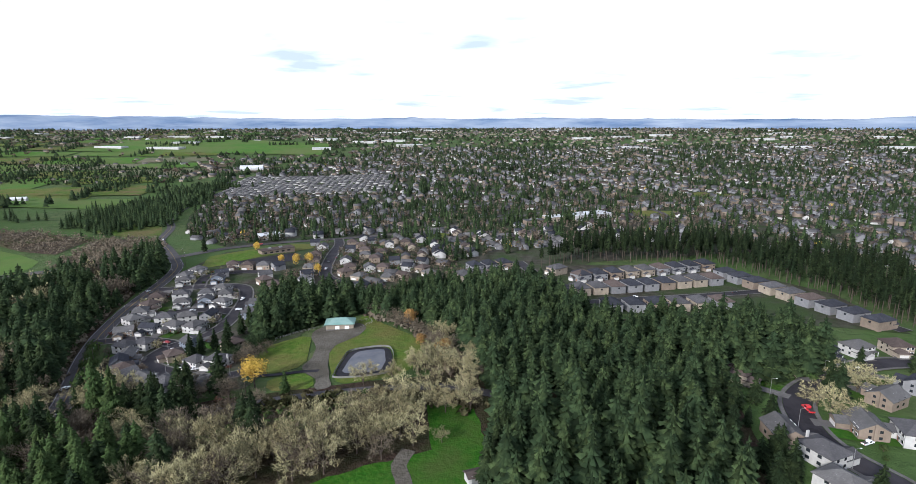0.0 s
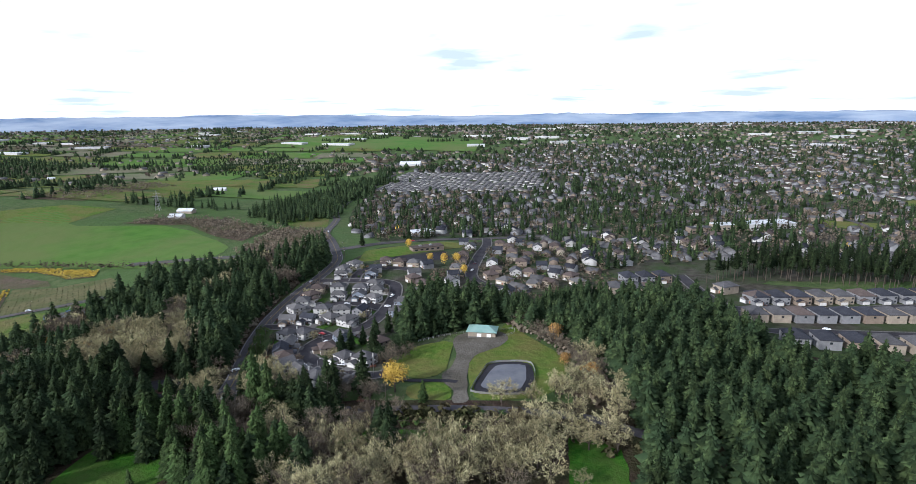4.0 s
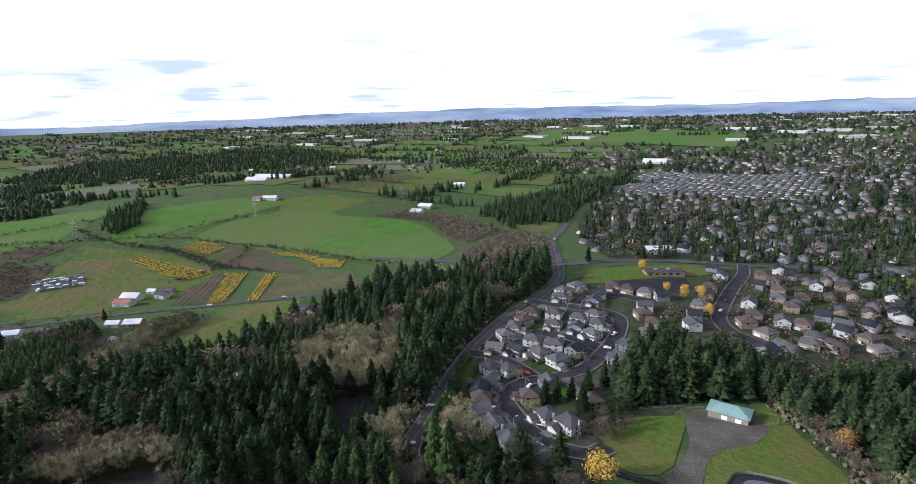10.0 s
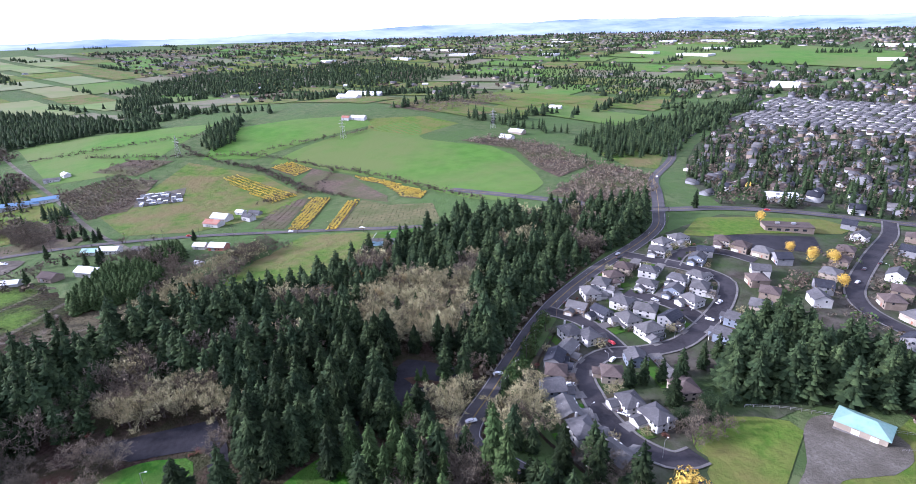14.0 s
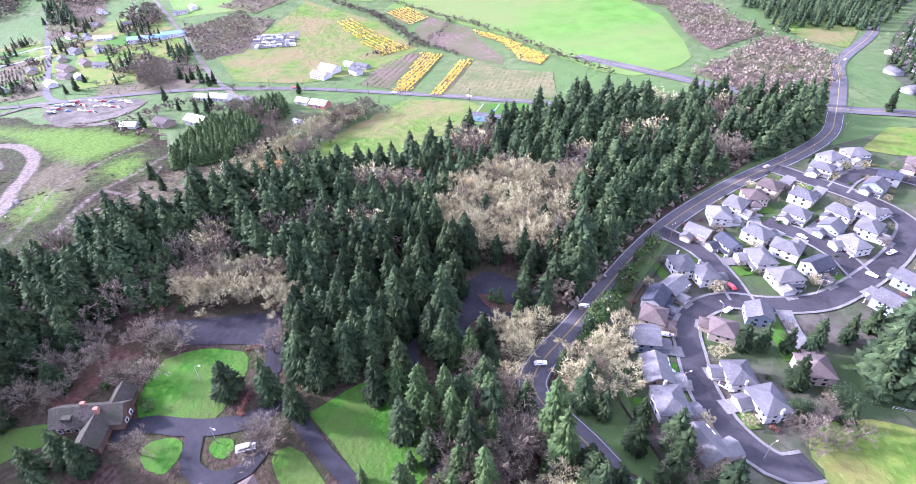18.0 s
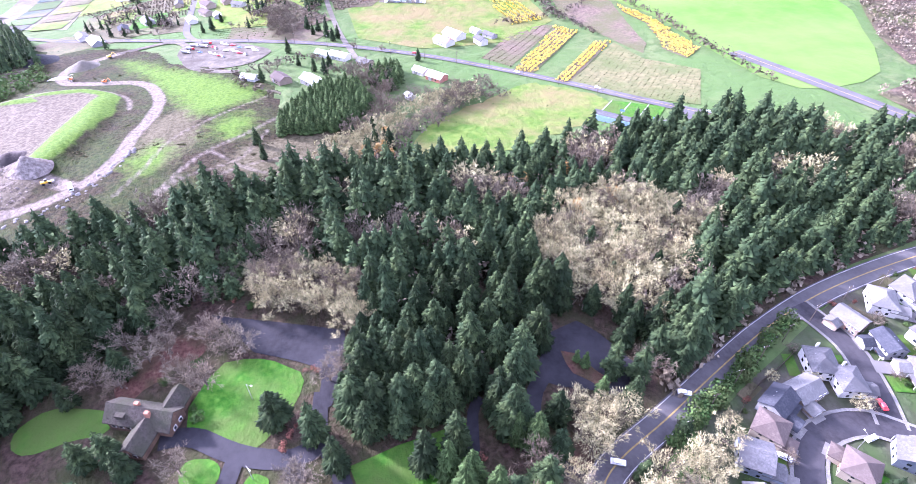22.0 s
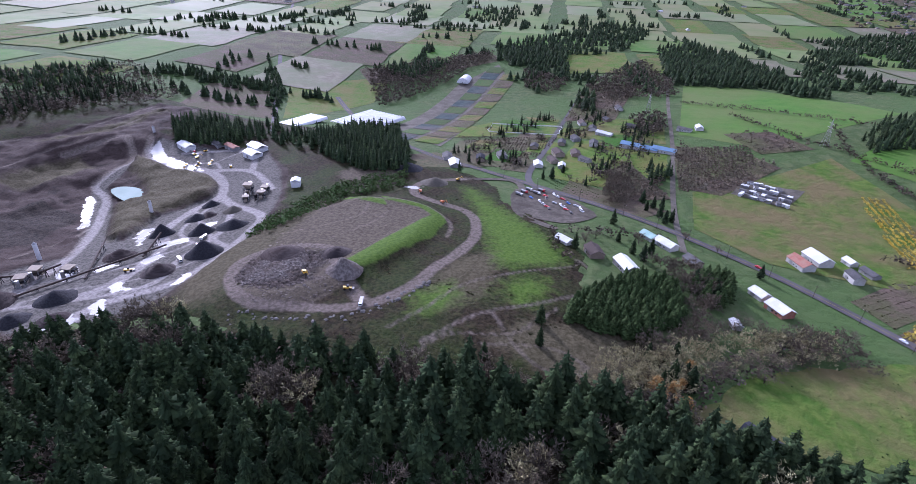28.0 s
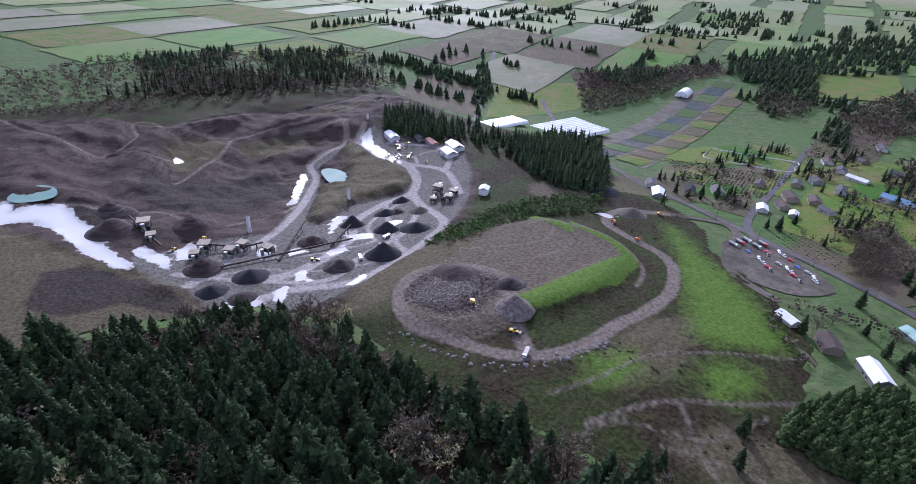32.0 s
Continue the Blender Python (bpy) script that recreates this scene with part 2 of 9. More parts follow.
M_GREYMETAL = mat("grey_metal", (0.3, 0.31, 0.32), (0.4, 0.41, 0.42), 0.6, (0.25, 0.23, 0.21), 0.2, rough=0.45, metal=0.4)
M_REDROOF = mat("rusty_red_roof", (0.3, 0.11, 0.08), (0.4, 0.17, 0.12), 0.8, (0.34, 0.2, 0.15), 0.2, rough=0.7)
M_BLUEROOF = mat("blue_metal_roof", (0.13, 0.24, 0.37), (0.17, 0.29, 0.43), 0.8, rough=0.5)
M_ROCK = mat("quarry_rock", (0.03, 0.025, 0.026), (0.1, 0.082, 0.076), 0.35, (0.07, 0.05, 0.042), 0.05, bump=0.9, stretch=((0.16, 0.16, 1.2), 0.3))
M_BASALT = mat("crushed_basalt", (0.022, 0.022, 0.026), (0.04, 0.04, 0.045), 1.0, rough=0.8, bump=0.5)
M_WATER = mat("pond_water", (0.14, 0.23, 0.2), (0.18, 0.27, 0.24), 0.05, rough=0.6, spec=0.05)
M_LINE = mat("road_paint", (0.3, 0.29, 0.29), (0.4, 0.39, 0.38), 0.8, rough=0.7)
M_YLINE = mat("yellow_road_paint", (0.2, 0.15, 0.06), (0.28, 0.21, 0.08), 0.8, rough=0.7)
M_CLOTH = mat("nursery_fabric", (0.03, 0.05, 0.05), (0.06, 0.085, 0.08), 0.1, (0.1, 0.09, 0.085), 0.01, bump=0.2)
# blue and pale tones are distance haze painted into the hills' base colour
M_HAZED_HILL = mat("haze_blue_hills", (0.13, 0.2, 0.33), (0.22, 0.3, 0.43), 0.004, (0.4, 0.46, 0.54), 0.0016, rough=1.0, stretch=((1, 1, 6), 0))
M_SUBURB = mat("suburb_ground", (0.045, 0.04, 0.03), (0.09, 0.08, 0.066), 0.15, (0.045, 0.07, 0.024), 0.03, bump=0.3)
M_SCRUB = mat("scrub_twigs", (0.06, 0.049, 0.029), (0.11, 0.09, 0.052), 0.4, (0.058, 0.066, 0.024), 0.04, island=0.35)
M_REDTWIG = mat("russet_leaves", (0.16, 0.065, 0.045), (0.24, 0.11, 0.075), 0.8, rand=0.2, island=0.25)
M_COURT = mat("court_surface", (0.075, 0.08, 0.1), (0.1, 0.105, 0.13), 0.5, (0.14, 0.14, 0.15), 0.09, rough=0.6)
M_LODGE = mat("brown_timber", (0.12, 0.075, 0.05), (0.18, 0.12, 0.08), 1.5, (0.09, 0.06, 0.045), 0.2, bump=0.2)
M_SHAKE = mat("weathered_shakes", (0.045, 0.038, 0.033), (0.09, 0.076, 0.066), 1.2, (0.05, 0.05, 0.034), 0.15, bump=0.5)
M_RUBBLE = mat("rubble", (0.11, 0.095, 0.085), (0.26, 0.23, 0.21), 0.5, (0.13, 0.104, 0.088), 0.08, bump=0.8, island=0.35)
M_STUBBLE = mat("pale_stubble", (0.13, 0.115, 0.07), (0.18, 0.16, 0.1), 0.06, (0.11, 0.13, 0.055), 0.01, bump=0.15, rough=0.85, spec=0.15)
# two far field tones with sun glare and haze put into paler base colours
M_GLAREFIELD = mat("glare_paled_field", (0.1, 0.165, 0.036), (0.145, 0.2, 0.055), 0.02, (0.19, 0.185, 0.085), 0.003, rough=0.85, spec=0.1)
M_HAZEFIELD = mat("haze_paled_stubble", (0.17, 0.175, 0.085), (0.22, 0.215, 0.12), 0.02, (0.14, 0.185, 0.065), 0.005, rough=0.8, spec=0.12)
M_BARKBED = mat("bark_mulch", (0.065, 0.032, 0.024), (0.12, 0.062, 0.046), 0.8, (0.05, 0.045, 0.022), 0.1, bump=0.5)

# ---- the lie of the land: broad swells (x, y, spread, height) ----
SWELLS = [
    (-245, 230, 110, 16.9), (-60, 340, 110, 14.8), (-400, 110, 90, 13.7), (-180, 380, 110, -11.5),
    (-270, 580, 150, 20.0), (-430, 430, 130, 1.6), (-560, 250, 120, 11.0), (-640, 400, 150, -18.3),
    (-510, 540, 130, 2.5), (-420, -60, 110, 4.6), (-520, -250, 130, -48.0), (-640, -180, 130, 25.2),
    (-900, 180, 220, -0.6), (-1000, -200, 260, -45.3), (-1050, -500, 260, -7.1), (-1000, 800, 280, 40.4),
    (-150, 1300, 330, 5.5), (100, 100, 240, 27.8), (150, 500, 260, -0.8), (450, 700, 350, 24.4),
    (-300, 800, 260, -1.0), (-1300, 400, 350, 3.2), (300, 1200, 300, 5.2),
]


def smooth(v):
    v = np.clip(v, 0, 1)
    return v * v * (3 - 2 * v)


def land(x, y):
    x, y = np.asarray(x, float), np.asarray(y, float)
    z = 0 * x
    for a, b, s, v in SWELLS:
        z = z + v * np.exp(-((x - a) ** 2 + (y - b) ** 2) / (2 * s * s))
    d = np.clip((y - 1100) / 3400, 0, 1)
    z = z + 110 * d**0.8 * np.clip((y - 1100) / 300, 0, 1)
    far = np.clip((np.hypot(x + 100, y - 150) - 1900) / 2500, 0, 1)
    z = np.maximum(z, z * (1 - far) + 118 * far**0.9)
    # stepped quarry wall, and the filled mound
    wall = np.exp(-(((x + 470) / 260) ** 4) - ((y + 385) / 85) ** 4)
    z = z + wall * (4.6 * np.sin(z * 0.5 + 0.006 * x) + 2.5 * np.sin(x * 0.045 + y * 0.02) * np.sin(y * 0.05))
    z = z + 4 * smooth((1.2 - np.hypot((x + 462) / 100, (y - 38) / 56)) / 0.3)
    return z


def gz(x, y):
    return float(land(x, y))

# ---- builders ----
from mathutils.geometry import delaunay_2d_cdt

rng = np.random.default_rng(7)


def mesh(name, v, f, material):
    """A mesh from vertices and triangles or quads."""
    me = bpy.data.meshes.new(name)
    v, f = np.asarray(v, np.float32), np.asarray(f, np.int32)
    me.vertices.add(len(v))
    me.vertices.foreach_set("co", v.ravel())
    k = f.shape[1]
    me.loops.add(f.size)
    me.loops.foreach_set("vertex_index", f.ravel())
    me.polygons.add(len(f))
    me.polygons.foreach_set("loop_start", np.arange(0, f.size, k, dtype=np.int32))
    me.materials.append(material)
    me.update(calc_edges=True)
    return me


def part(name, bm, material, parent, label=""):
    """Links a bmesh, or a finished mesh, as one mesh object under a thing."""
    if isinstance(bm, bmesh.types.BMesh):
        me = bpy.data.meshes.new(name)
        bm.to_mesh(me)
        bm.free()
        me.materials.append(material)
    else:
        me = bm
    ob = new(name, me)
    ob.parent = parent
    return tagged(ob, label)


def box(bm, x0, x1, y0, y1, z0, z1, bevel=0.0):
    r = bmesh.ops.create_cube(bm, size=1.0, matrix=Matrix.Translation(((x0 + x1) / 2, (y0 + y1) / 2, (z0 + z1) / 2)) @ Matrix.Diagonal((x1 - x0, y1 - y0, z1 - z0, 1)))
    if bevel:
        edges = list({e for v in r["verts"] for e in v.link_edges})
        bmesh.ops.bevel(bm, geom=edges, offset=bevel, segments=1, affect="EDGES")
    return bm


def boxed(*a, **k):
    return box(bmesh.new(), *a, **k)


def tube(bm, x, y, z0, z1, r0, r1=None, n=8):
    r1 = r0 if r1 is None else r1
    bmesh.ops.create_cone(bm, cap_ends=True, segments=n, radius1=r0, radius2=max(r1, 0.001), depth=z1 - z0, matrix=Matrix.Translation((x, y, (z0 + z1) / 2)))
    return bm


def inside(poly, x, y):
    """Which of the points lie in the polygon."""
    x, y = np.asarray(x, float), np.asarray(y, float)
    hit = np.zeros(x.shape, bool)
    for (ax, ay), (bx, by) in zip(poly, [*poly[1:], poly[0]]):
        if ay != by:
            hit ^= ((ay > y) != (by > y)) & (x < (bx - ax) * (y - ay) / (by - ay) + ax)
    return hit


def away(pts, x, y, closed=False):
    """Distance of each point from a line."""
    best = np.full(x.shape, 1e9)
    pts = [*pts, pts[0]] if closed else pts
    for (ax, ay), (bx, by) in zip(pts, pts[1:]):
        dx, dy = bx - ax, by - ay
        s = np.clip(((x - ax) * dx + (y - ay) * dy) / (dx * dx + dy * dy + 1e-9), 0, 1)
        best = np.minimum(best, np.hypot(x - ax - s * dx, y - ay - s * dy))
    return best


def region(poly, x, y, soft):
    """1 inside a stretch of the plan, 0 outside, 0.5 on its border."""
    d = away(poly, x, y, True)
    return np.clip(0.5 + np.where(inside(poly, x, y), d, -d) / soft, 0, 1)


def rounded(poly, times=2):
    """Corners cut by Chaikin's rule."""
    for _ in range(times):
        poly = [q for (ax, ay), (bx, by) in zip(poly, [*poly[1:], poly[0]]) for q in ((0.75 * ax + 0.25 * bx, 0.75 * ay + 0.25 * by), (0.25 * ax + 0.75 * bx, 0.25 * ay + 0.75 * by))]
    return poly


def patch(name, poly, material, label, dz=0.3, step=9.0, category="field", kind="structure", cut=0, rise=None, wobble=0.8):
    """A sheet of ground cover draped over the land."""
    if cut:
        poly = rounded(poly, cut)
    edge = []
    for (ax, ay), (bx, by) in zip(poly, [*poly[1:], poly[0]]):
        k = max(1, int(math.hypot(bx - ax, by - ay) / step))
        edge += [(ax + (bx - ax) * i / k, ay + (by - ay) * i / k) for i in range(k)]
    if wobble:
        edge = [(x + wobble * noise.noise((x * 0.11, y * 0.11, 3.0)) + 0.5 * wobble * noise.noise((x * 0.4, y * 0.4, 7.0)), y + wobble * noise.noise((x * 0.11, y * 0.11, 9.0)) + 0.5 * wobble * noise.noise((x * 0.4, y * 0.4, 13.0))) for x, y in edge]
        poly = edge
    xs, ys = zip(*poly)
    gx, gy = np.meshgrid(np.arange(min(xs), max(xs), step), np.arange(min(ys), max(ys), step))
    gx, gy = gx.ravel(), gy.ravel()
    ok = inside(poly, gx, gy)
    pts = [Vector(p) for p in edge] + [Vector(p) for p in zip(gx[ok], gy[ok])]
    v, _, f, *_ = delaunay_2d_cdt(pts, [], [list(range(len(edge)))], 1, 0.01)
    v = np.array([tuple(p) for p in v])
    z = land(v[:, 0], v[:, 1]) + dz
    if rise:
        z = z + rise(v[:, 0], v[:, 1])
    f = [t if (v[t[1]][0] - v[t[0]][0]) * (v[t[2]][1] - v[t[0]][1]) > (v[t[1]][1] - v[t[0]][1]) * (v[t[2]][0] - v[t[0]][0]) else t[::-1] for t in f]
    ob = new(name, mesh(name, np.c_[v, z], f, material))
    return tagged(ob, label, category, kind=kind)


def glide(pts, step=4.0):
    """A smooth line through the points (Catmull-Rom)."""
    p = [np.array(q, float) for q in pts]
    p = [2 * p[0] - p[1], *p, 2 * p[-1] - p[-2]]
    out = []
    for a, b, c, d in zip(p, p[1:], p[2:], p[3:]):
        k = max(2, int(np.linalg.norm(c - b) / step))
        for i in range(k):
            s = i / k
            out.append(0.5 * (2 * b + (c - a) * s + (2 * a - 5 * b + 4 * c - d) * s**2 + (3 * b - a - 3 * c + d) * s**3))
    return np.array([*out, p[-2]])


def strip(pts, width, shift=0.0, dz=0.45, step=4.0, dash=None):
    """Vertices and quads of a ribbon along a line, moved sideways by shift."""
    c = glide(pts, step)
    d = np.gradient(c, axis=0)
    d /= np.linalg.norm(d, axis=1)[:, None] + 1e-9
    side = np.c_[-d[:, 1], d[:, 0]]
    rows = [c + side * (shift + width * k) for k in (0.5, 0.0, -0.5)]
    v = np.concatenate([np.c_[r, land(r[:, 0], r[:, 1]) + dz] for r in rows])
    n = len(c)
    i = np.arange(n - 1)
    if dash:
        i = i[(i % (2 * dash)) < dash]
    f = np.concatenate([np.c_[i + k * n, i + (k + 1) * n, i + (k + 1) * n + 1, i + k * n + 1] for k in (0, 1)])
    return v, f


def road(name, pts, width, material, label, dz=0.45, category="road", step=4.0, shift=0.0, dash=None):
    return tagged(new(name, mesh(name, *strip(pts, width, shift, dz, step, dash), material)), label, category, kind="structure")


def scattered(shapes, x, y, z, size, turn, pick):
    """One big mesh of many copies of a few small shapes."""
    out_v, out_f, k = [], [], 0
    for s, (v, f) in enumerate(shapes):
        m = np.where(pick == s)[0]
        if not len(m):
            continue
        c, sn = np.cos(turn[m])[:, None], np.sin(turn[m])[:, None]
        sx = size[m][:, None] if size.ndim == 1 else size[m, 0][:, None]
        sz = size[m][:, None] if size.ndim == 1 else size[m, 1][:, None]
        vx = (v[:, 0] * c - v[:, 1] * sn) * sx + x[m][:, None]
        vy = (v[:, 0] * sn + v[:, 1] * c) * sx + y[m][:, None]
        vz = v[:, 2] * sz + z[m][:, None]
        out_v.append(np.stack([vx, vy, vz], -1).reshape(-1, 3))
        out_f.append((f[None] + (np.arange(len(m)) * len(v))[:, None, None]).reshape(-1, 3) + k)
        k += len(m) * len(v)
    return np.concatenate(out_v), np.concatenate(out_f)


# ---- tree shapes, one metre high and scaled when placed ----


def conifer(seed, whorls=14, per=11, spread=0.22, tilt=0.35, low=0.1, fine=True):
    """Whorls of folded, drooping boughs round a dark core, one metre high."""
    r = np.random.default_rng(seed)
    v, f = [], []
    for i in range(whorls):
        s = i / (whorls - 1)
        z = low + (0.955 - low) * s**0.9
        reach = spread * (1 - s) ** 0.66 * (0.62 + 0.38 * min(1, 4 * s + 0.3)) * r.uniform(0.86, 1.12) + 0.012
        count = max(4, int(per * (1 - 0.55 * s)))
        for k in range(count):
            a = 2 * math.pi * (k + r.uniform(-0.4, 0.4) + 0.5 * (i % 2)) / count
            R = reach * r.uniform(0.6, 1.2)
            w = R * r.uniform(0.18, 0.3) + 0.004
            dx, dy = math.cos(a), math.sin(a)
            zr = z + r.uniform(-0.02, 0.02)
            drop = tilt * R * r.uniform(0.5, 1.4)
            q, up = r.uniform(0.55, 0.75), 0.02 if fine else 0.012
            b = len(v)
            v += [(0.12 * R * dx, 0.12 * R * dy, zr + up), (q * R * dx - w * dy, q * R * dy + w * dx, zr - drop - 0.01), (R * dx, R * dy, zr - 0.8 * drop + 0.006), (q * R * dx + w * dy, q * R * dy - w * dx, zr - drop - 0.01)]
            f += [(b, b + 2, b + 1), (b, b + 3, b + 2)]
            if fine:
                for e in (-1, 1):
                    c = len(v)
                    ex, ey = 0.95 * R * dx - e * 1.25 * w * dy, 0.95 * R * dy + e * 1.25 * w * dx
                    v += [(0.35 * R * dx, 0.35 * R * dy, zr - 0.25 * drop), (ex, ey, zr - 1.15 * drop), (0.72 * R * dx, 0.72 * R * dy, zr - 0.45 * drop)]
                    f += [(c, c + 1, c + 2)]
    b = len(v)
    n = 6
    v += [(0.5 * spread * math.cos(2 * math.pi * k / n), 0.5 * spread * math.sin(2 * math.pi * k / n), low + 0.02) for k in range(n)] + [(0, 0, 1.0)]
    f += [(b + k, b + (k + 1) % n, b + n) for k in range(n)]
    return np.array(v, float), np.array(f, int)


def tiered(seed, tiers=3, n=6):
    """A small far fir: a few uneven cones one on another."""
    r = np.random.default_rng(seed)
    v, f = [], []
    for i in range(tiers):
        z0, z1, R = 0.06 + 0.26 * i, min(1.0, 0.5 + 0.27 * i), 0.23 * (1 - 0.27 * i)
        b = len(v)
        v += [(R * r.uniform(0.7, 1.25) * math.cos(2 * math.pi * (k + 0.4 * i) / n), R * r.uniform(0.7, 1.25) * math.sin(2 * math.pi * (k + 0.4 * i) / n), z0 + r.uniform(-0.05, 0.05)) for k in range(n)] + [(0, 0, z1)]
        f += [(b + k, b + (k + 1) % n, b + n) for k in range(n)]
    return np.array(v, float), np.array(f, int)


def limb(v, f, p, q, r0, r1):
    p, q = np.array(p, float), np.array(q, float)
    d = (q - p) / (np.linalg.norm(q - p) + 1e-9)
    u = np.cross(d, (0.3, 0.5, 0.8))
    u /= np.linalg.norm(u) + 1e-9
    w = np.cross(d, u)
    b = len(v)
    for c, r in ((p, r0), (q, r1)):
        for k in range(4):
            a = math.pi * k / 2
            v.append(tuple(c + r * (math.cos(a) * u + math.sin(a) * w)))
    for k in range(4):
        j = (k + 1) % 4
        f += [(b + k, b + j, b + 4 + j), (b + k, b + 4 + j, b + 4 + k)]


def bare_tree(seed, twigs=420, wide=0.42, width=0.008, length=0.14, limbs=9, tight=0.034):
    """Trunk with limbs, and a crown of twig tufts with gaps between them, uneven in outline."""
    r = np.random.default_rng(seed)
    tv, tf, cv, cf = [], [], [], []
    limb(tv, tf, (0, 0, -0.03), (0.01, 0, 0.32), 0.028, 0.02)
    tips = []
    for k in range(limbs):
        a = 2 * math.pi * (k + r.uniform(-0.3, 0.3)) / limbs
        el = r.uniform(0.2, 1.4)
        L = r.uniform(0.32, 0.5)
        p = (0.01, 0, r.uniform(0.18, 0.34))
        q = np.array([math.cos(a) * math.cos(el) * L * wide / 0.38, math.sin(a) * math.cos(el) * L * wide / 0.38, 0.3 + math.sin(el) * L])
        limb(tv, tf, p, q, 0.013, 0.007)
        for _ in range(4):
            o = q + r.normal(0, 0.1, 3) + (0, 0, 0.07)
            limb(tv, tf, q, o, 0.006, 0.003)
            tips.append(o)
        tips.append(q)
        tips.append(0.45 * np.array(p) + 0.55 * q + r.normal(0, 0.04, 3))
    for k in range(twigs):
        o = tips[k % len(tips)] + r.normal(0, tight, 3)
        d = o - (0, 0, 0.3)
        d = d / (np.linalg.norm(d) + 1e-9) + r.normal(0, 0.6, 3)
        d /= np.linalg.norm(d)
        u = np.cross(d, r.normal(0, 1, 3))
        u /= np.linalg.norm(u) + 1e-9
        L = length * r.uniform(0.5, 1.2)
        b = len(cv)
        cv += [tuple(o - u * width), tuple(o + u * width), tuple(o + d * L)]
        cf.append((b, b + 1, b + 2))
    return (np.array(tv), np.array(tf)), (np.array(cv), np.array(cf))


def leafy(seed, leaves=420, wide=0.4, base=0.2, size=0.05, lumps=9):
    """A crown of leaf clumps with an uneven outline; one metre high."""
    r = np.random.default_rng(seed)
    mid = (1 + base) / 2
    c = np.array([(r.uniform(-0.55, 0.55) * wide, r.uniform(-0.55, 0.55) * wide, mid + r.uniform(-0.7, 0.75) * (1 - mid)) for _ in range(lumps)])
    v, f = [], []
    for k in range(leaves):
        d = r.normal(0, 1, 3)
        d /= np.linalg.norm(d)
        o = c[k % lumps] + d * (0.62 * wide, 0.62 * wide, 0.5 * (1 - mid)) * r.uniform(0.75, 1.1)
        u = np.cross(d, r.normal(0, 1, 3))
        u /= np.linalg.norm(u)
        w = np.cross(d, u) + 0.4 * d * r.uniform(-1, 1)
        s = size * r.uniform(0.6, 1.3)
        b = len(v)
        v += [tuple(o - u * s), tuple(o + w * s), tuple(o + u * s), tuple(o - w * s)]
        f += [(b, b + 1, b + 2), (b, b + 2, b + 3)]
    return np.array(v), np.array(f)


def trunk_shape(h=0.3, r=0.02, n=6):
    v = [(r * math.cos(2 * math.pi * k / n) * s, r * math.sin(2 * math.pi * k / n) * s, z) for z, s in ((-0.03, 1.2), (h, 0.6)) for k in range(n)]
    f = [t for k in range(n) for t in ((k, (k + 1) % n, n + (k + 1) % n), (k, n + (k + 1) % n, n + k))]
    return np.array(v, float), np.array(f, int)


def tree_kind(name, trunk, crown, trunk_mat, crown_mat, label, category, group=""):
    """A model tree at the origin, one metre high, of trunk and crown."""
    top = tagged(new(name), label, category, group)
    part("trunk", mesh("trunk", *trunk, trunk_mat), None, top)
    part("crown", mesh("crown", *crown, crown_mat), None, top)
    return top


USED = set()


def put(model, x, y, size, turn=0.0, squash=1.0, z=None):
    """The model itself, the first time, and copies of it after that."""
    m = Matrix.Translation((x, y, gz(x, y) if z is None else z)) @ Matrix.Rotation(turn, 4, "Z")
    if model.name in USED:
        ob = copy_thing(model, m)
    else:
        USED.add(model.name)
        ob = model
        ob.matrix_basis = m
    ob.scale = (size * squash, size * squash, size)
    return ob

# ---- the ground sheet ----


def spaced(lo, hi, fine, far):
    core = list(np.arange(lo, hi + 1, fine))
    up, down, s = [], [], fine
    while (up[-1] if up else hi) < far:
        s *= 1.07
        up.append((up[-1] if up else hi) + s)
    s = fine
    while (down[-1] if down else lo) > -far:
        s *= 1.07
        down.append((down[-1] if down else lo) - s)
    return np.array(down[::-1] + core + up)


gxs, gys = spaced(-1100, 400, 10, 5200), spaced(-600, 900, 10, 5200)
GX, GY = np.meshgrid(gxs, gys)
SHEET = [(-770, -560), (-190, -560), (-190, -72), (-262, -62), (-322, -30), (-348, 18), (-342, 70), (-352, 130), (-364, 200), (-372, 262), (-402, 270), (-440, 252), (-454, 208), (-515, 206), (-575, 160), (-606, 112), (-640, 96), (-668, 60), (-690, -40), (-770, -80)]
low = np.where(inside(SHEET, GX, GY), 8 * np.clip((away(SHEET, GX, GY, True) - 8) / 6, 0, 1), 0)
GV = np.stack([GX, GY, land(GX, GY) - low], -1).reshape(-1, 3)
gi = (np.arange(len(gys) - 1)[:, None] * len(gxs) + np.arange(len(gxs) - 1)[None]).ravel()
tagged(new("ground", mesh("ground", GV, np.c_[gi, gi + 1, gi + 1 + len(gxs), gi + len(gxs)], M_GROUND)), "rough winter ground of faded grass and brown brush", "ground", kind="structure")

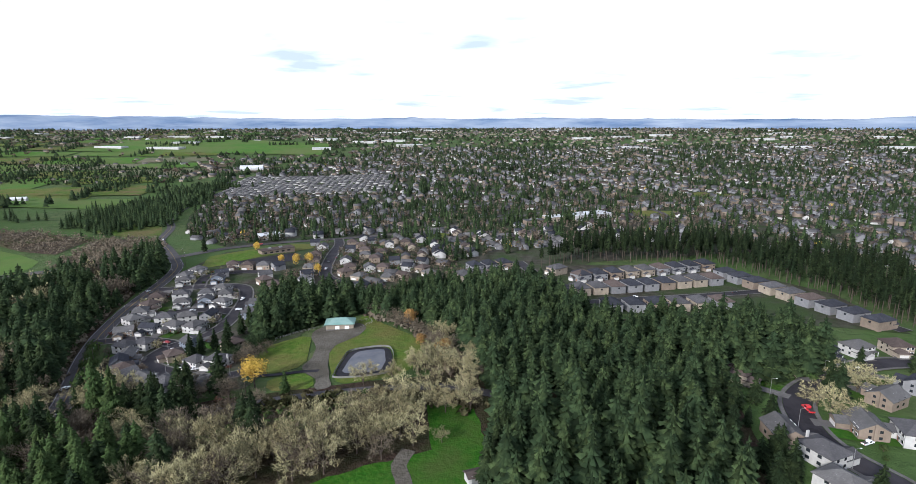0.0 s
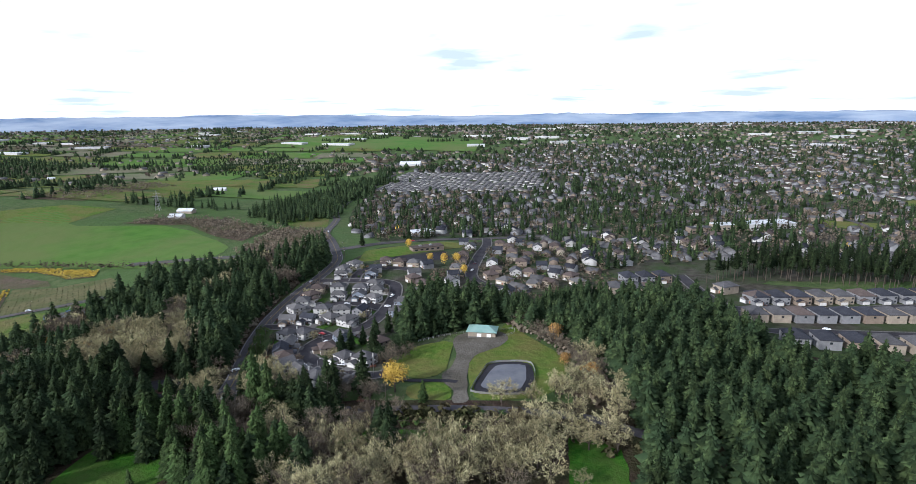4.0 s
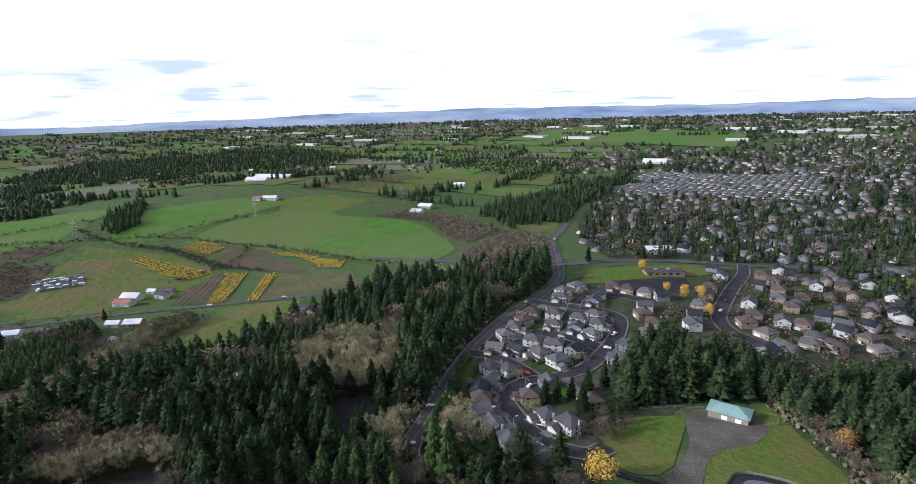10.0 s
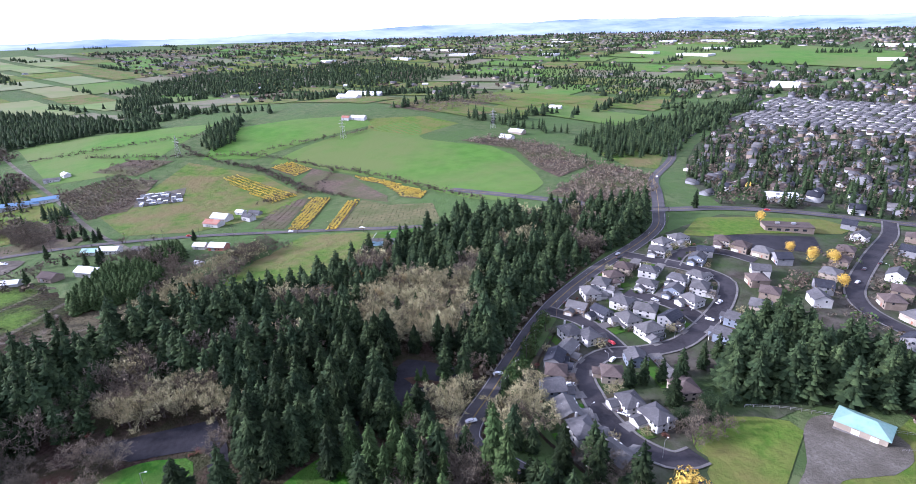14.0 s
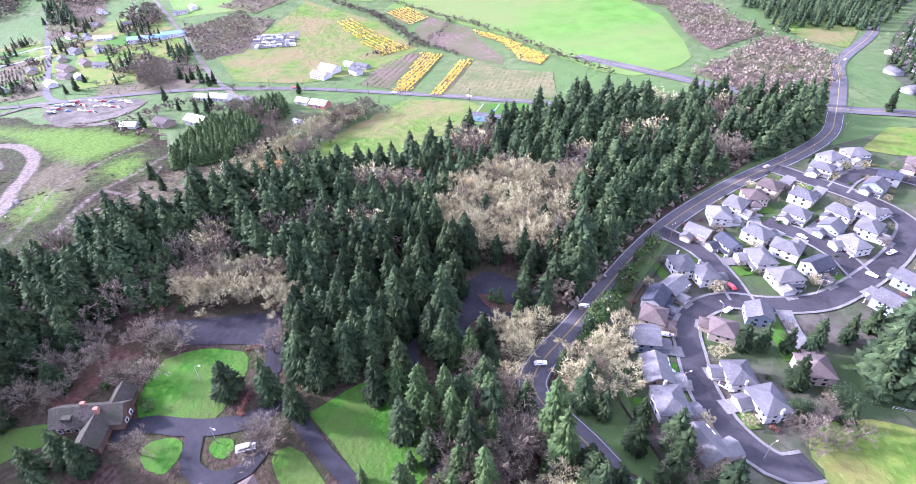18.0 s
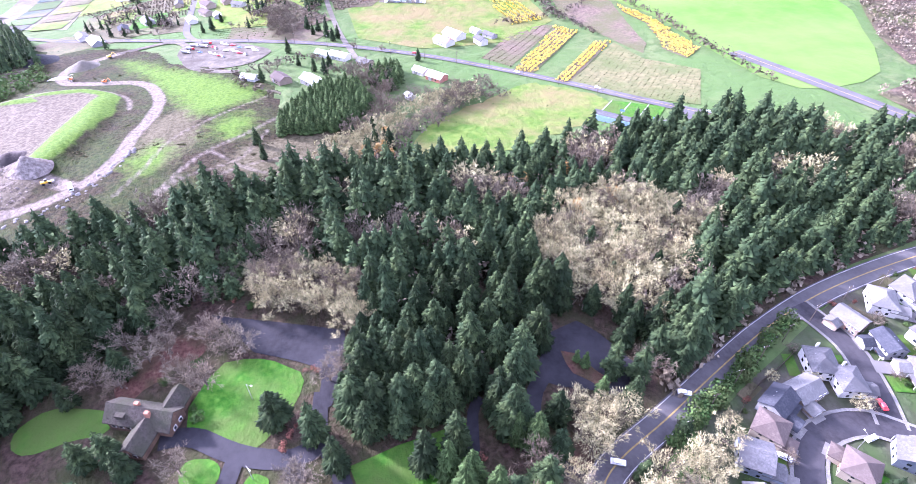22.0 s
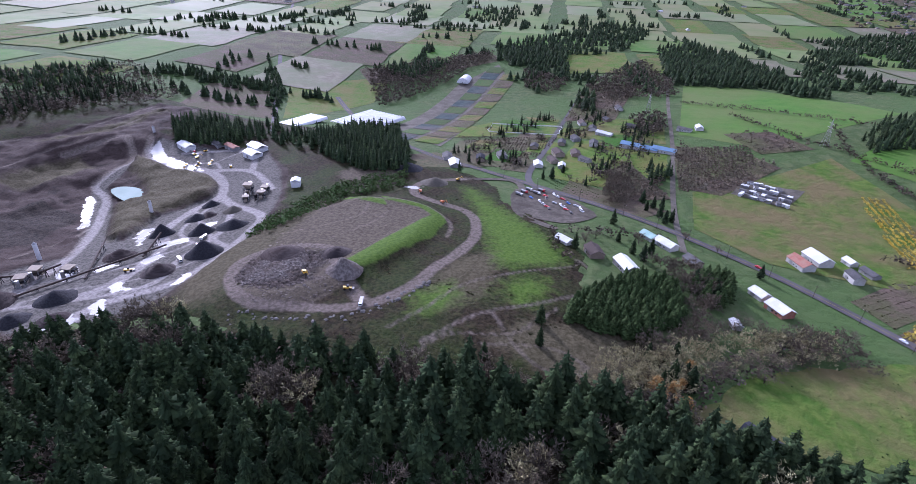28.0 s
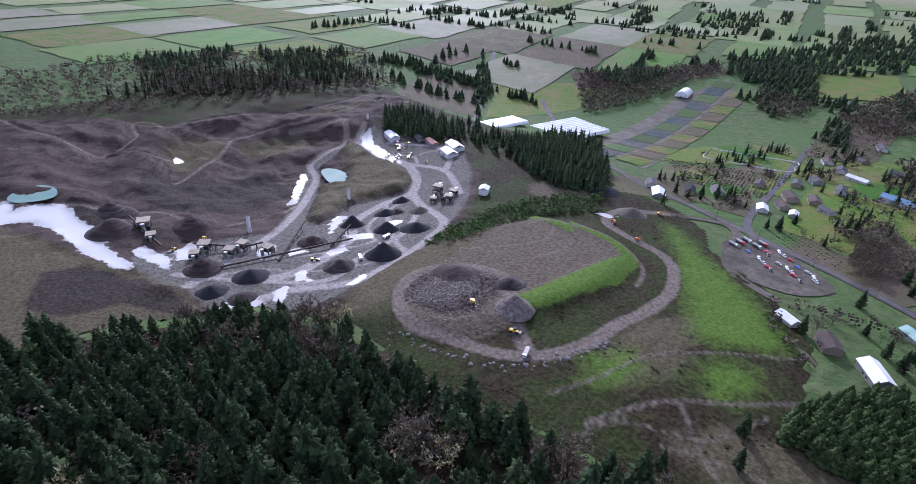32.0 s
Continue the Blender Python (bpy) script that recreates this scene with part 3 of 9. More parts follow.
# ---- roads ----
ARTERIAL = [(-150, 307), (-160, 306.5), (-170, 305), (-178, 303.5), (-187, 305), (-195, 314.5), (-206, 337), (-221, 366), (-236, 398), (-248, 434), (-255, 480), (-257, 534), (-264, 572), (-281, 604), (-320, 668), (-362, 736), (-405, 850), (-457, 965), (-512, 1230), (-530, 1440)]
CROSS = [(-500, 560), (-330, 590), (-284, 616), (-252, 659), (-204, 703), (-150, 735), (-60, 790), (60, 870), (400, 1080)]
LOOP = [(-124, 361), (-127, 353), (-135, 350), (-147, 351), (-161, 357), (-175, 367), (-187, 377), (-192, 389), (-191, 404), (-180, 418), (-172, 436), (-171, 452), (-172, 469), (-175, 492), (-182, 514), (-189, 522), (-203, 524), (-220, 521), (-231, 518), (-254, 512)]
SPUR = [(-188, 410), (-203, 417), (-222, 422), (-244, 418)]
CULDESAC = [(-173, 466), (-187, 472), (-202, 473), (-214, 469), (-223, 468)]
BRANCH = [(-222, 520), (-226, 536), (-224, 550), (-206, 561), (-186, 562)]
RURAL = [(-1000, -330), (-800, -130), (-720, -20), (-690, 60), (-660, 135), (-627, 218), (-602, 270), (-572, 324), (-535, 370), (-491, 412), (-440, 450), (-396, 484), (-350, 530), (-300, 590)]
NORTHST = [(-72, 526), (-81, 527), (-97, 530), (-116, 540), (-127, 556), (-132, 581), (-137, 633), (-141, 692), (-150, 735)]
EASTST = [(130, 240), (128, 249), (124, 259), (121, 271), (123, 286), (132, 306), (150, 323), (173, 335), (197, 349), (230, 352), (270, 340)]
ROWST_A = [(50, 610), (62, 545), (80, 515), (150, 528), (205, 540), (232, 500), (262, 400)]
ROWST_B = [(80, 515), (78, 470), (120, 474), (180, 482), (228, 490)]
PARKLANE = [(-150, 307), (-133, 309), (-112, 311), (-90, 315), (-67, 317), (-44, 318), (-20, 316), (20, 300)]
LANE_A = [(-573, 262), (-671, 250), (-869, 236), (-1116, 212), (-1500, 180)]
LANE_B = [(-655, 128), (-700, 108), (-820, 96), (-996, 79), (-1300, 60)]
FARROAD = [(-720, -235), (-775, -279), (-981, -447), (-1131, -559), (-1416, -780), (-2300, -1400)]

road("road_arterial", ARTERIAL, 10.5, M_ASPHALT, "two-lane asphalt road winding past the woods", dz=0.5)
road("road_marking_centre", ARTERIAL, 0.5, M_YLINE, "faded yellow centre line", dz=0.56, category="road marking")
for s in (-4.6, 4.6):
    road("road_marking_edge", ARTERIAL[:14], 0.25, M_LINE, "white edge line on asphalt", dz=0.56, category="road marking", shift=s)
road("road_cross", CROSS, 13, M_ASPHALT, "wide asphalt cross street through suburbs", dz=0.54)
road("road_marking_cross", CROSS, 0.5, M_YLINE, "yellow centre line on asphalt", dz=0.6, category="road marking")
for nm, pts, w in (("loop", LOOP, 8.8), ("spur", SPUR, 8), ("culdesac", CULDESAC, 9), ("branch", BRANCH, 8), ("north", NORTHST, 9), ("row_a", ROWST_A, 9), ("row_b", ROWST_B, 8)):
    road("street_" + nm, pts, w, M_STREET, "dark asphalt residential street between houses", dz=0.62)
    for s in (-1, 1):
        road("pavement_" + nm, pts, 1.2, M_WALKWAY, "pale concrete pavement beside the street", dz=0.68, category="pavement", shift=s * (w / 2 + 0.75))
road("street_east", EASTST, 11, M_STREET, "dark worn asphalt street curving past houses", dz=0.6)
for s in (-1, 1):
    road("pavement_east", EASTST, 1.8, M_WALKWAY, "pale concrete pavement beside the street", dz=0.68, category="pavement", shift=s * 6.6)
road("road_rural", RURAL, 8.5, M_ASPHALT, "grey country road between fields", dz=0.5)
road("road_marking_rural", RURAL, 0.4, M_YLINE, "yellow centre line on the country road", dz=0.56, category="road marking")
road("lane_park", PARKLANE, 6.5, M_ASPHALT, "narrow asphalt lane below the park", dz=0.5)
road("lane_west", LANE_A, 5, M_GRAVEL, "gravel farm lane between fields", dz=0.45)
road("lane_nursery", LANE_B, 6.5, M_ASPHALT, "straight grey lane past small holdings", dz=0.45)
road("road_far", FARROAD, 8, M_ASPHALT, "long straight grey country road", dz=0.5)

# ---- fields and clearings ----
FIELD_BIG = [(-786, 470), (-819, 566), (-815, 669), (-805, 733), (-750, 715), (-718, 680), (-675, 700), (-593, 742), (-435, 644), (-410, 590), (-421, 545), (-521, 548), (-601, 551), (-659, 534), (-722, 516), (-772, 491)]
YEL_A = [(-777, 408), (-774, 432), (-646, 450), (-643, 418)]
YEL_B = [(-769, 471), (-767, 499), (-721, 510), (-714, 478)]
YEL_C = [(-527, 383), (-516, 396), (-603, 469), (-624, 455)]
YEL_D = [(-496, 406), (-572, 474), (-565, 484), (-490, 417)]
YEL_E = [(-655, 531), (-630, 527), (-594, 533), (-552, 524), (-530, 515), (-502, 521), (-517, 541), (-594, 544)]
VINE = [(-485, 412), (-564, 487), (-516, 491), (-477, 517), (-419, 481), (-438, 456), (-454, 438)]
MEADOW = [(-388, 262), (-394, 276), (-423, 290), (-441, 303), (-489, 372), (-500, 390), (-450, 434), (-421, 409), (-409, 379), (-392, 338), (-388, 300)]
MOUND = [(-384, 24), (-415, 12), (-519, -16), (-549, -5), (-553, 46), (-540, 80), (-427, 76), (-399, 88), (-379, 84), (-366, 54)]
QFLOOR = [(-617, -338), (-644, -339), (-642, -267), (-659, -195), (-599, -122), (-543, -76), (-479, -40), (-417, -14), (-376, -8), (-330, -2), (-305, -31), (-304, -74), (-289, -106), (-296, -147), (-361, -140), (-390, -134), (-438, -191), (-495, -270), (-522, -301), (-593, -329), (-587, -317), (-526, -287), (-500, -243), (-431, -155), (-425, -127), (-481, -164), (-530, -147), (-558, -166), (-583, -209), (-585, -263), (-600, -315)]
patch("field_crop", FIELD_BIG, M_CROP, "large bright green winter crop field", cut=1)
patch("field_upper", [(-939, 459), (-1015, 491), (-969, 603), (-893, 697), (-828, 670), (-830, 571), (-818, 470), (-870, 415)], M_CROP, "green field beyond a hedge line")
patch("field_north", [(-865, 691), (-821, 771), (-745, 786), (-728, 690), (-809, 650)], M_GRASS, "small green field")
patch("field_bright", [(-1239, 228), (-1248, 312), (-1144, 459), (-1084, 507), (-940, 377), (-898, 316), (-927, 240)], M_CROP, "pale bright green pasture")
patch("field_barn", [(-726, 264), (-874, 398), (-749, 453), (-640, 458), (-600, 400), (-594, 320), (-630, 268)], M_PASTURE, "grazed pasture round the barns")
patch("field_corner", [(-490, 810), (-480, 882), (-427, 870), (-386, 784), (-421, 774)], M_PASTURE, "rough green corner field")
patch("field_far", [(-808, 900), (-965, 1253), (-785, 1317), (-686, 1105), (-740, 909)], M_GRASS, "distant green field", step=30, dz=0.8)
patch("field_horizon", [(-1375, 2090), (-1365, 2626), (-873, 2645), (-503, 2454), (-461, 2066), (-910, 2107)], M_CROP, "wide green field far off", step=60, dz=2.5)
patch("field_soil", [(-722, 510), (-660, 528), (-618, 522), (-548, 510), (-528, 496), (-576, 488), (-655, 472), (-697, 478)], M_SOIL, "brown weedy soil between shrub rows")
patch("field_plough", [(-562, 366), (-615, 405), (-632, 440), (-628, 456), (-536, 384)], M_SOIL, "brown ploughed strip")
patch("field_vines", VINE, M_TAN, "field of young plant rows", dz=0.32)
patch("meadow", MEADOW, M_PASTURE, "rough green meadow below the road", cut=1, wobble=4, step=5)
patch("forest_floor_west", [(-208, 350), (-258, 450), (-268, 520), (-282, 585), (-305, 608), (-345, 570), (-375, 500), (-392, 440), (-392, 390), (-375, 330), (-372, 270), (-364, 200), (-352, 130), (-345, 60), (-325, -20), (-260, -55), (-190, -75), (-60, -60), (-60, 150), (-130, 260), (-170, 300)], M_FLOORF, "dark leaf litter and soil under the trees", dz=0.2, category="forest floor")
patch("forest_floor_east", [(-160, 305), (-130, 320), (-30, 330), (-30, 400), (-85, 452), (-35, 508), (45, 505), (75, 425), (180, 425), (190, 340), (110, 325), (80, 215), (-20, 215), (-140, 235)], M_FLOORF, "dark leaf litter under the trees", dz=0.2, category="forest floor")
patch("suburb_ground", [(-200, 345), (-246, 440), (-254, 560), (-245, 640), (-120, 735), (60, 850), (300, 900), (300, 620), (120, 600), (40, 515), (-80, 470), (-110, 420), (-125, 365), (-140, 320)], M_SUBURB, "gardens, drives and bare winter beds between houses", dz=0.25, category="gardens")
patch("row_house_ground", [(60, 600), (66, 440), (150, 432), (262, 396), (274, 480), (226, 570), (130, 588)], M_SUBURB, "gardens and paving round the row houses", dz=0.22, category="gardens")
patch("lawn_west", [(-128, 364), (-133, 374), (-131, 385), (-125, 398), (-105, 411), (-100, 383), (-95, 355), (-108, 347), (-117, 352), (-120, 362)], M_GRASS, "mown green lawn in the park", category="lawn", cut=1)
patch("lawn_gate", [(-110, 341), (-94, 345), (-87, 338), (-84, 324), (-93, 323), (-106, 325)], M_GRASS, "mown green lawn by the park gate", category="lawn", cut=1)
patch("lawn_court", [(-81, 444), (-76, 398), (-87, 382), (-87, 370), (-76, 331), (-68, 325), (-38, 334), (-34, 368), (-38, 389), (-58, 415), (-74, 444)], M_GRASS, "green lawn round the sports court", category="lawn", cut=1)
patch("gravel_yard", [(-100, 428), (-74, 428), (-71, 404), (-80, 392), (-88, 378), (-79, 335), (-74, 323), (-83, 320), (-85, 336), (-97, 349), (-94, 364), (-97, 388), (-107, 410)], M_GRAVEL, "worn gravel drive and yard by the park building", dz=0.4, category="drive", cut=2)
road("path_park", [(-122, 348), (-110, 345), (-95, 346), (-86, 345)], 3.5, M_DARKASPH, "dark asphalt path through the lawn", dz=0.46, category="path")
LOT1 = [(-280, 187), (-274, 203), (-262, 236), (-243, 234), (-230, 230), (-228, 225), (-240, 227), (-246, 226), (-250, 220), (-258, 204), (-274, 193)]
LOT2 = [(-248, 310), (-253, 324), (-246, 330), (-224, 340), (-214, 331), (-220, 319), (-224, 306), (-229, 298)]
LAWN_A = [(-234, 183), (-255, 192), (-256, 204), (-251, 214), (-244, 222), (-234, 219), (-224, 212), (-217, 204), (-224, 196)]
LAWN_B = [(-208, 234), (-212, 249), (-216, 271), (-197, 266.5), (-185, 263), (-171, 259), (-168, 250), (-172, 243), (-180, 241), (-194, 238)]
LAWN_C = [(-245, 130), (-252, 143), (-243, 163), (-236, 162), (-236, 152), (-234, 134)]
patch("car_park_lodge", LOT1, M_DARKASPH, "empty dark asphalt car park", dz=0.42, category="car park", step=4, wobble=0.4)
patch("car_park_woods", LOT2, M_DARKASPH, "empty dark asphalt car park among trees", dz=0.42, category="car park", step=4, wobble=0.4)
patch("lawn_lodge", LAWN_A, M_LAWN, "bright green lawn beside the lodge", category="lawn", cut=1, step=5)
patch("lawn_long", LAWN_B, M_LAWN, "bright green mown lawn between drives", category="lawn", wobble=0.3, step=5)
patch("lawn_corner", LAWN_C, M_LAWN, "green lawn behind the lodge", category="lawn", cut=2, step=5)
patch("lawn_lane", [(-124, 280), (-118, 292), (-106, 295), (-74, 298), (-62, 293), (-75, 286), (-100, 284)], M_LAWN, "green lawn below the lane", category="lawn", cut=1)
patch("lawn_south", [(-30, 301), (-12, 301), (-8, 275), (-9, 236), (-78, 236), (-74, 249), (-59, 256), (-43, 262), (-29, 268)], M_LAWN, "sunlit green lawn by the grove", category="lawn", wobble=2, step=4)
road("grove_path", [(-34, 236), (-37, 252), (-39, 259), (-36, 268)], 5.5, M_GRAVEL, "worn gravel path beside the grove", dz=0.42, category="path")
road("drive_woods", [(-231, 304), (-224, 297), (-214, 292.5), (-206, 291), (-199, 293), (-193, 298), (-186, 304)], 5.5, M_DARKASPH, "dark asphalt drive to the woodland car park", dz=0.46, category="drive")
road("drive_lodge", [(-236, 227), (-226, 226), (-219, 226.5), (-207, 231), (-191, 235), (-179, 239), (-150, 247)], 5, M_DARKASPH, "dark asphalt drive past the lawns", dz=0.48, category="drive")
road("drive_front", [(-229, 178), (-229, 184), (-227, 190), (-222, 197), (-217, 206), (-214, 218), (-217, 227)], 6.5, M_DARKASPH, "asphalt forecourt of the lodge", dz=0.5, category="drive")
road("drive_turning", [(-219, 202), (-212, 200), (-205, 199), (-198, 204), (-197, 213), (-204, 219), (-214, 218)], 5.5, M_DARKASPH, "asphalt turning loop by the hall", dz=0.52, category="drive")
patch("lawn_drive", [(-221, 188), (-219, 197), (-212, 198), (-206, 192), (-211, 187), (-217, 185)], M_LAWN, "small green lawn beside the drive", category="lawn", cut=2, step=3)
patch("lawn_hall", [(-199, 220), (-199, 228), (-182, 233), (-165, 237), (-168, 226), (-188, 221)], M_LAWN, "green lawn between the drive and the hall", category="lawn", cut=1, step=4)
patch("lawn_islet", [(-209, 203), (-212, 207), (-209, 212), (-205, 211), (-203, 207)], M_LAWN, "round green islet in the turning loop", category="lawn", cut=2, step=3, dz=0.4)
patch("bark_islet", [(-239, 312), (-237, 317), (-223, 325), (-220, 321), (-229, 313)], M_BARKBED, "red-brown bark bed in the car park", category="bed", dz=0.55, step=3)
patch("bark_bed", [(-212, 296), (-204, 306), (-199, 312), (-191, 306), (-195, 300), (-205, 295.5)], M_BARKBED, "red-brown bark bed beside the drive", category="bed", dz=0.4, step=3, wobble=1.5)
patch("bark_bed_lodge", [(-262, 186), (-250, 170), (-246, 163), (-254, 158), (-268, 170), (-275, 184), (-268, 190)], M_BARKBED, "red-brown leaf litter behind the lodge", category="bed", dz=0.32, step=4, wobble=3)
road("path_lawn", [(-224, 278), (-219, 274), (-198, 269.5), (-180, 265), (-168, 261), (-150, 254)], 3.6, M_DARKASPH, "dark path along the lawn", dz=0.46, category="path")

patch("home_gardens", [(-118, 330), (-150, 335), (-185, 345), (-208, 372), (-228, 420), (-244, 470), (-248, 540), (-212, 562), (-160, 532), (-140, 490), (-150, 470), (-146, 420), (-120, 400), (-108, 370)], M_SUBURB, "winter garden soil and bark between homes", dz=0.18, category="gardens", wobble=3, step=8)
# ---- quarry ground ----
patch("machine_yard", [(-616, 113), (-652, 112), (-655, 134), (-648, 156), (-632, 174), (-613, 194), (-594, 188), (-578, 175), (-573, 152), (-584, 134)], M_DIRT, "muddy yard with parked machinery", dz=0.5, category="yard", cut=1)

# ---- quarry and filled mound: one worn sheet of rock, gravel, mud and weeds ----


def cover_material():
    """Ground whose covers (rock, fill, gravel, weeds, tracks, mud) run into one another with ragged edges."""
    m = bpy.data.materials.new("quarry_ground")
    m.use_nodes = True
    n, l = m.node_tree.nodes, m.node_tree.links
    bsdf = n["Principled BSDF"]
    geo = n.new("ShaderNodeNewGeometry")

    def noisy(scale, detail=8, stretch=None):
        where = geo.outputs["Position"]
        if stretch:
            mp = n.new("ShaderNodeMapping")
            mp.inputs["Scale"].default_value = stretch
            l.new(where, mp.inputs["Vector"])
            where = mp.outputs[0]
        t = n.new("ShaderNodeTexNoise")
        t.inputs["Scale"].default_value, t.inputs["Detail"].default_value, t.inputs["Roughness"].default_value = scale, detail, 0.65
        l.new(where, t.inputs["Vector"])
        return t.outputs["Fac"]

    def ranged(v, a, b):
        r = n.new("ShaderNodeMapRange")
        r.inputs["From Min"].default_value, r.inputs["From Max"].default_value = a, b
        l.new(v, r.inputs["Value"])
        return r.outputs[0]

    def mixed(f, a, b):
        x = n.new("ShaderNodeMix")
        x.data_type = "RGBA"
        l.new(f, x.inputs["Factor"])
        for sock, v in (("A", a), ("B", b)):
            if isinstance(v, tuple):
                x.inputs[sock].default_value = (*v, 1)
            else:
                l.new(v, x.inputs[sock])
        return x.outputs["Result"]

    grain, ragged, strata, broad = ranged(noisy(0.45, 12), 0.38, 0.6), noisy(0.13, 10), ranged(noisy(0.4, 8, (0.12, 0.12, 1.3)), 0.4, 0.62), ranged(noisy(0.03, 4), 0.4, 0.62)
    masks = []
    for nm in ("cover", "surface"):
        at = n.new("ShaderNodeAttribute")
        at.attribute_name = nm
        sp = n.new("ShaderNodeSeparateColor")
        l.new(at.outputs["Color"], sp.inputs[0])
        masks += [sp.outputs[0], sp.outputs[1], sp.outputs[2], at.outputs["Alpha"]]

    def edge(k, amount=0.8, sharp=0.12):
        w = n.new("ShaderNodeMath")
        w.operation, w.inputs[1].default_value = "MULTIPLY_ADD", amount
        l.new(ragged, w.inputs[0])
        l.new(masks[k], w.inputs[2])
        mid = 0.5 + amount * 0.5
        return ranged(w.outputs[0], mid - sharp, mid + sharp)

    col = mixed(grain, (0.011, 0.0085, 0.005), (0.036, 0.0275, 0.015))
    col = mixed(broad, col, mixed(grain, (0.013, 0.021, 0.005), (0.034, 0.043, 0.012)))
    rock = mixed(strata, (0.022, 0.0165, 0.0145), (0.062, 0.0465, 0.04))
    rock = mixed(broad, rock, mixed(grain, (0.036, 0.027, 0.024), (0.07, 0.052, 0.044)))
    for k, c, am, sh in ((0, rock, 0.8, 0.15), (3, mixed(grain, (0.046, 0.037, 0.026), (0.095, 0.08, 0.057)), 0.8, 0.2), (5, mixed(grain, (0.05, 0.0465, 0.041), (0.12, 0.112, 0.098)), 0.9, 0.25), (6, mixed(grain, (0.042, 0.038, 0.02), (0.082, 0.07, 0.042)), 1.4, 0.3),
                         (7, mixed(grain, (0.016, 0.0135, 0.012), (0.04, 0.032, 0.026)), 1.0, 0.2), (1, mixed(grain, (0.04, 0.078, 0.009), (0.075, 0.118, 0.018)), 1.3, 0.3), (2, mixed(grain, mixed(masks[5], (0.07, 0.059, 0.046), (0.145, 0.132, 0.122)), mixed(masks[5], (0.14, 0.115, 0.098), (0.27, 0.25, 0.235))), 0.7, 0.25)):
        col = mixed(edge(k, am, sh), col, c)
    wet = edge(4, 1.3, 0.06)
    # pale base adds the sky's reflection to the smooth wet mud
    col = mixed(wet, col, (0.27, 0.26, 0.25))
    l.new(col, bsdf.inputs["Base Color"])
    l.new(mixed(wet, (0.85, 0.85, 0.85), (0.22, 0.22, 0.22)), bsdf.inputs["Roughness"])
    l.new(mixed(wet, (0.04, 0.04, 0.04), (0.4, 0.4, 0.4)), bsdf.inputs["Specular IOR Level"])
    bp = n.new("ShaderNodeBump")
    bp.inputs["Distance"].default_value = 1.2
    inv = n.new("ShaderNodeMapRange")
    inv.inputs["To Min"].default_value, inv.inputs["To Max"].default_value = 0.4, 0.0
    l.new(wet, inv.inputs["Value"])
    l.new(inv.outputs[0], bp.inputs["Strength"])
    l.new(grain, bp.inputs["Height"])
    l.new(bp.outputs[0], bsdf.inputs["Normal"])
    return m


def lane(pts, x, y, width, soft=3.0):
    return np.clip(0.5 + (width / 2 - away([tuple(p) for p in glide(pts, 6)], x, y)) / soft, 0, 1)


M_PIT = cover_material()
SLOPES = [(-190, -260), (-215, -440), (-290, -525), (-390, -480), (-434, -440), (-527, -458), (-586, -446), (-664, -450), (-745, -458), (-760, -400), (-680, -345), (-650, -352), (-655, -190), (-600, -112), (-543, -70), (-470, -30), (-380, -2), (-330, 4), (-300, -15), (-290, -100), (-262, -200)]
ISLE = [(-598, -329), (-599, -314), (-584, -262), (-581, -207), (-558, -167), (-532, -151), (-484, -167), (-439, -137), (-423, -137), (-438, -162), (-499, -238), (-521, -222), (-546, -255), (-568, -302)]
BERM = [(-422, 74), (-486, 77), (-530, 80), (-541, 64), (-546, 40), (-552, -8), (-543, -10), (-534, 39), (-556, 20), (-550, 68), (-540, 86), (-528, 93), (-491, 99), (-434, 92), (-418, 86)]
BOWL = [(-391, 21), (-410, 18), (-428, 31), (-430, 50), (-424, 60), (-410, 62), (-392, 68), (-383, 55), (-382, 34)]
HAUL = [(-440, 49), (-435, 26), (-409, 11), (-383, 23), (-366, 50), (-372, 75), (-385, 105), (-413, 120), (-449, 122), (-485, 125), (-521, 120), (-560, 98), (-576, 54), (-590, 33), (-620, 30), (-650, 60)]
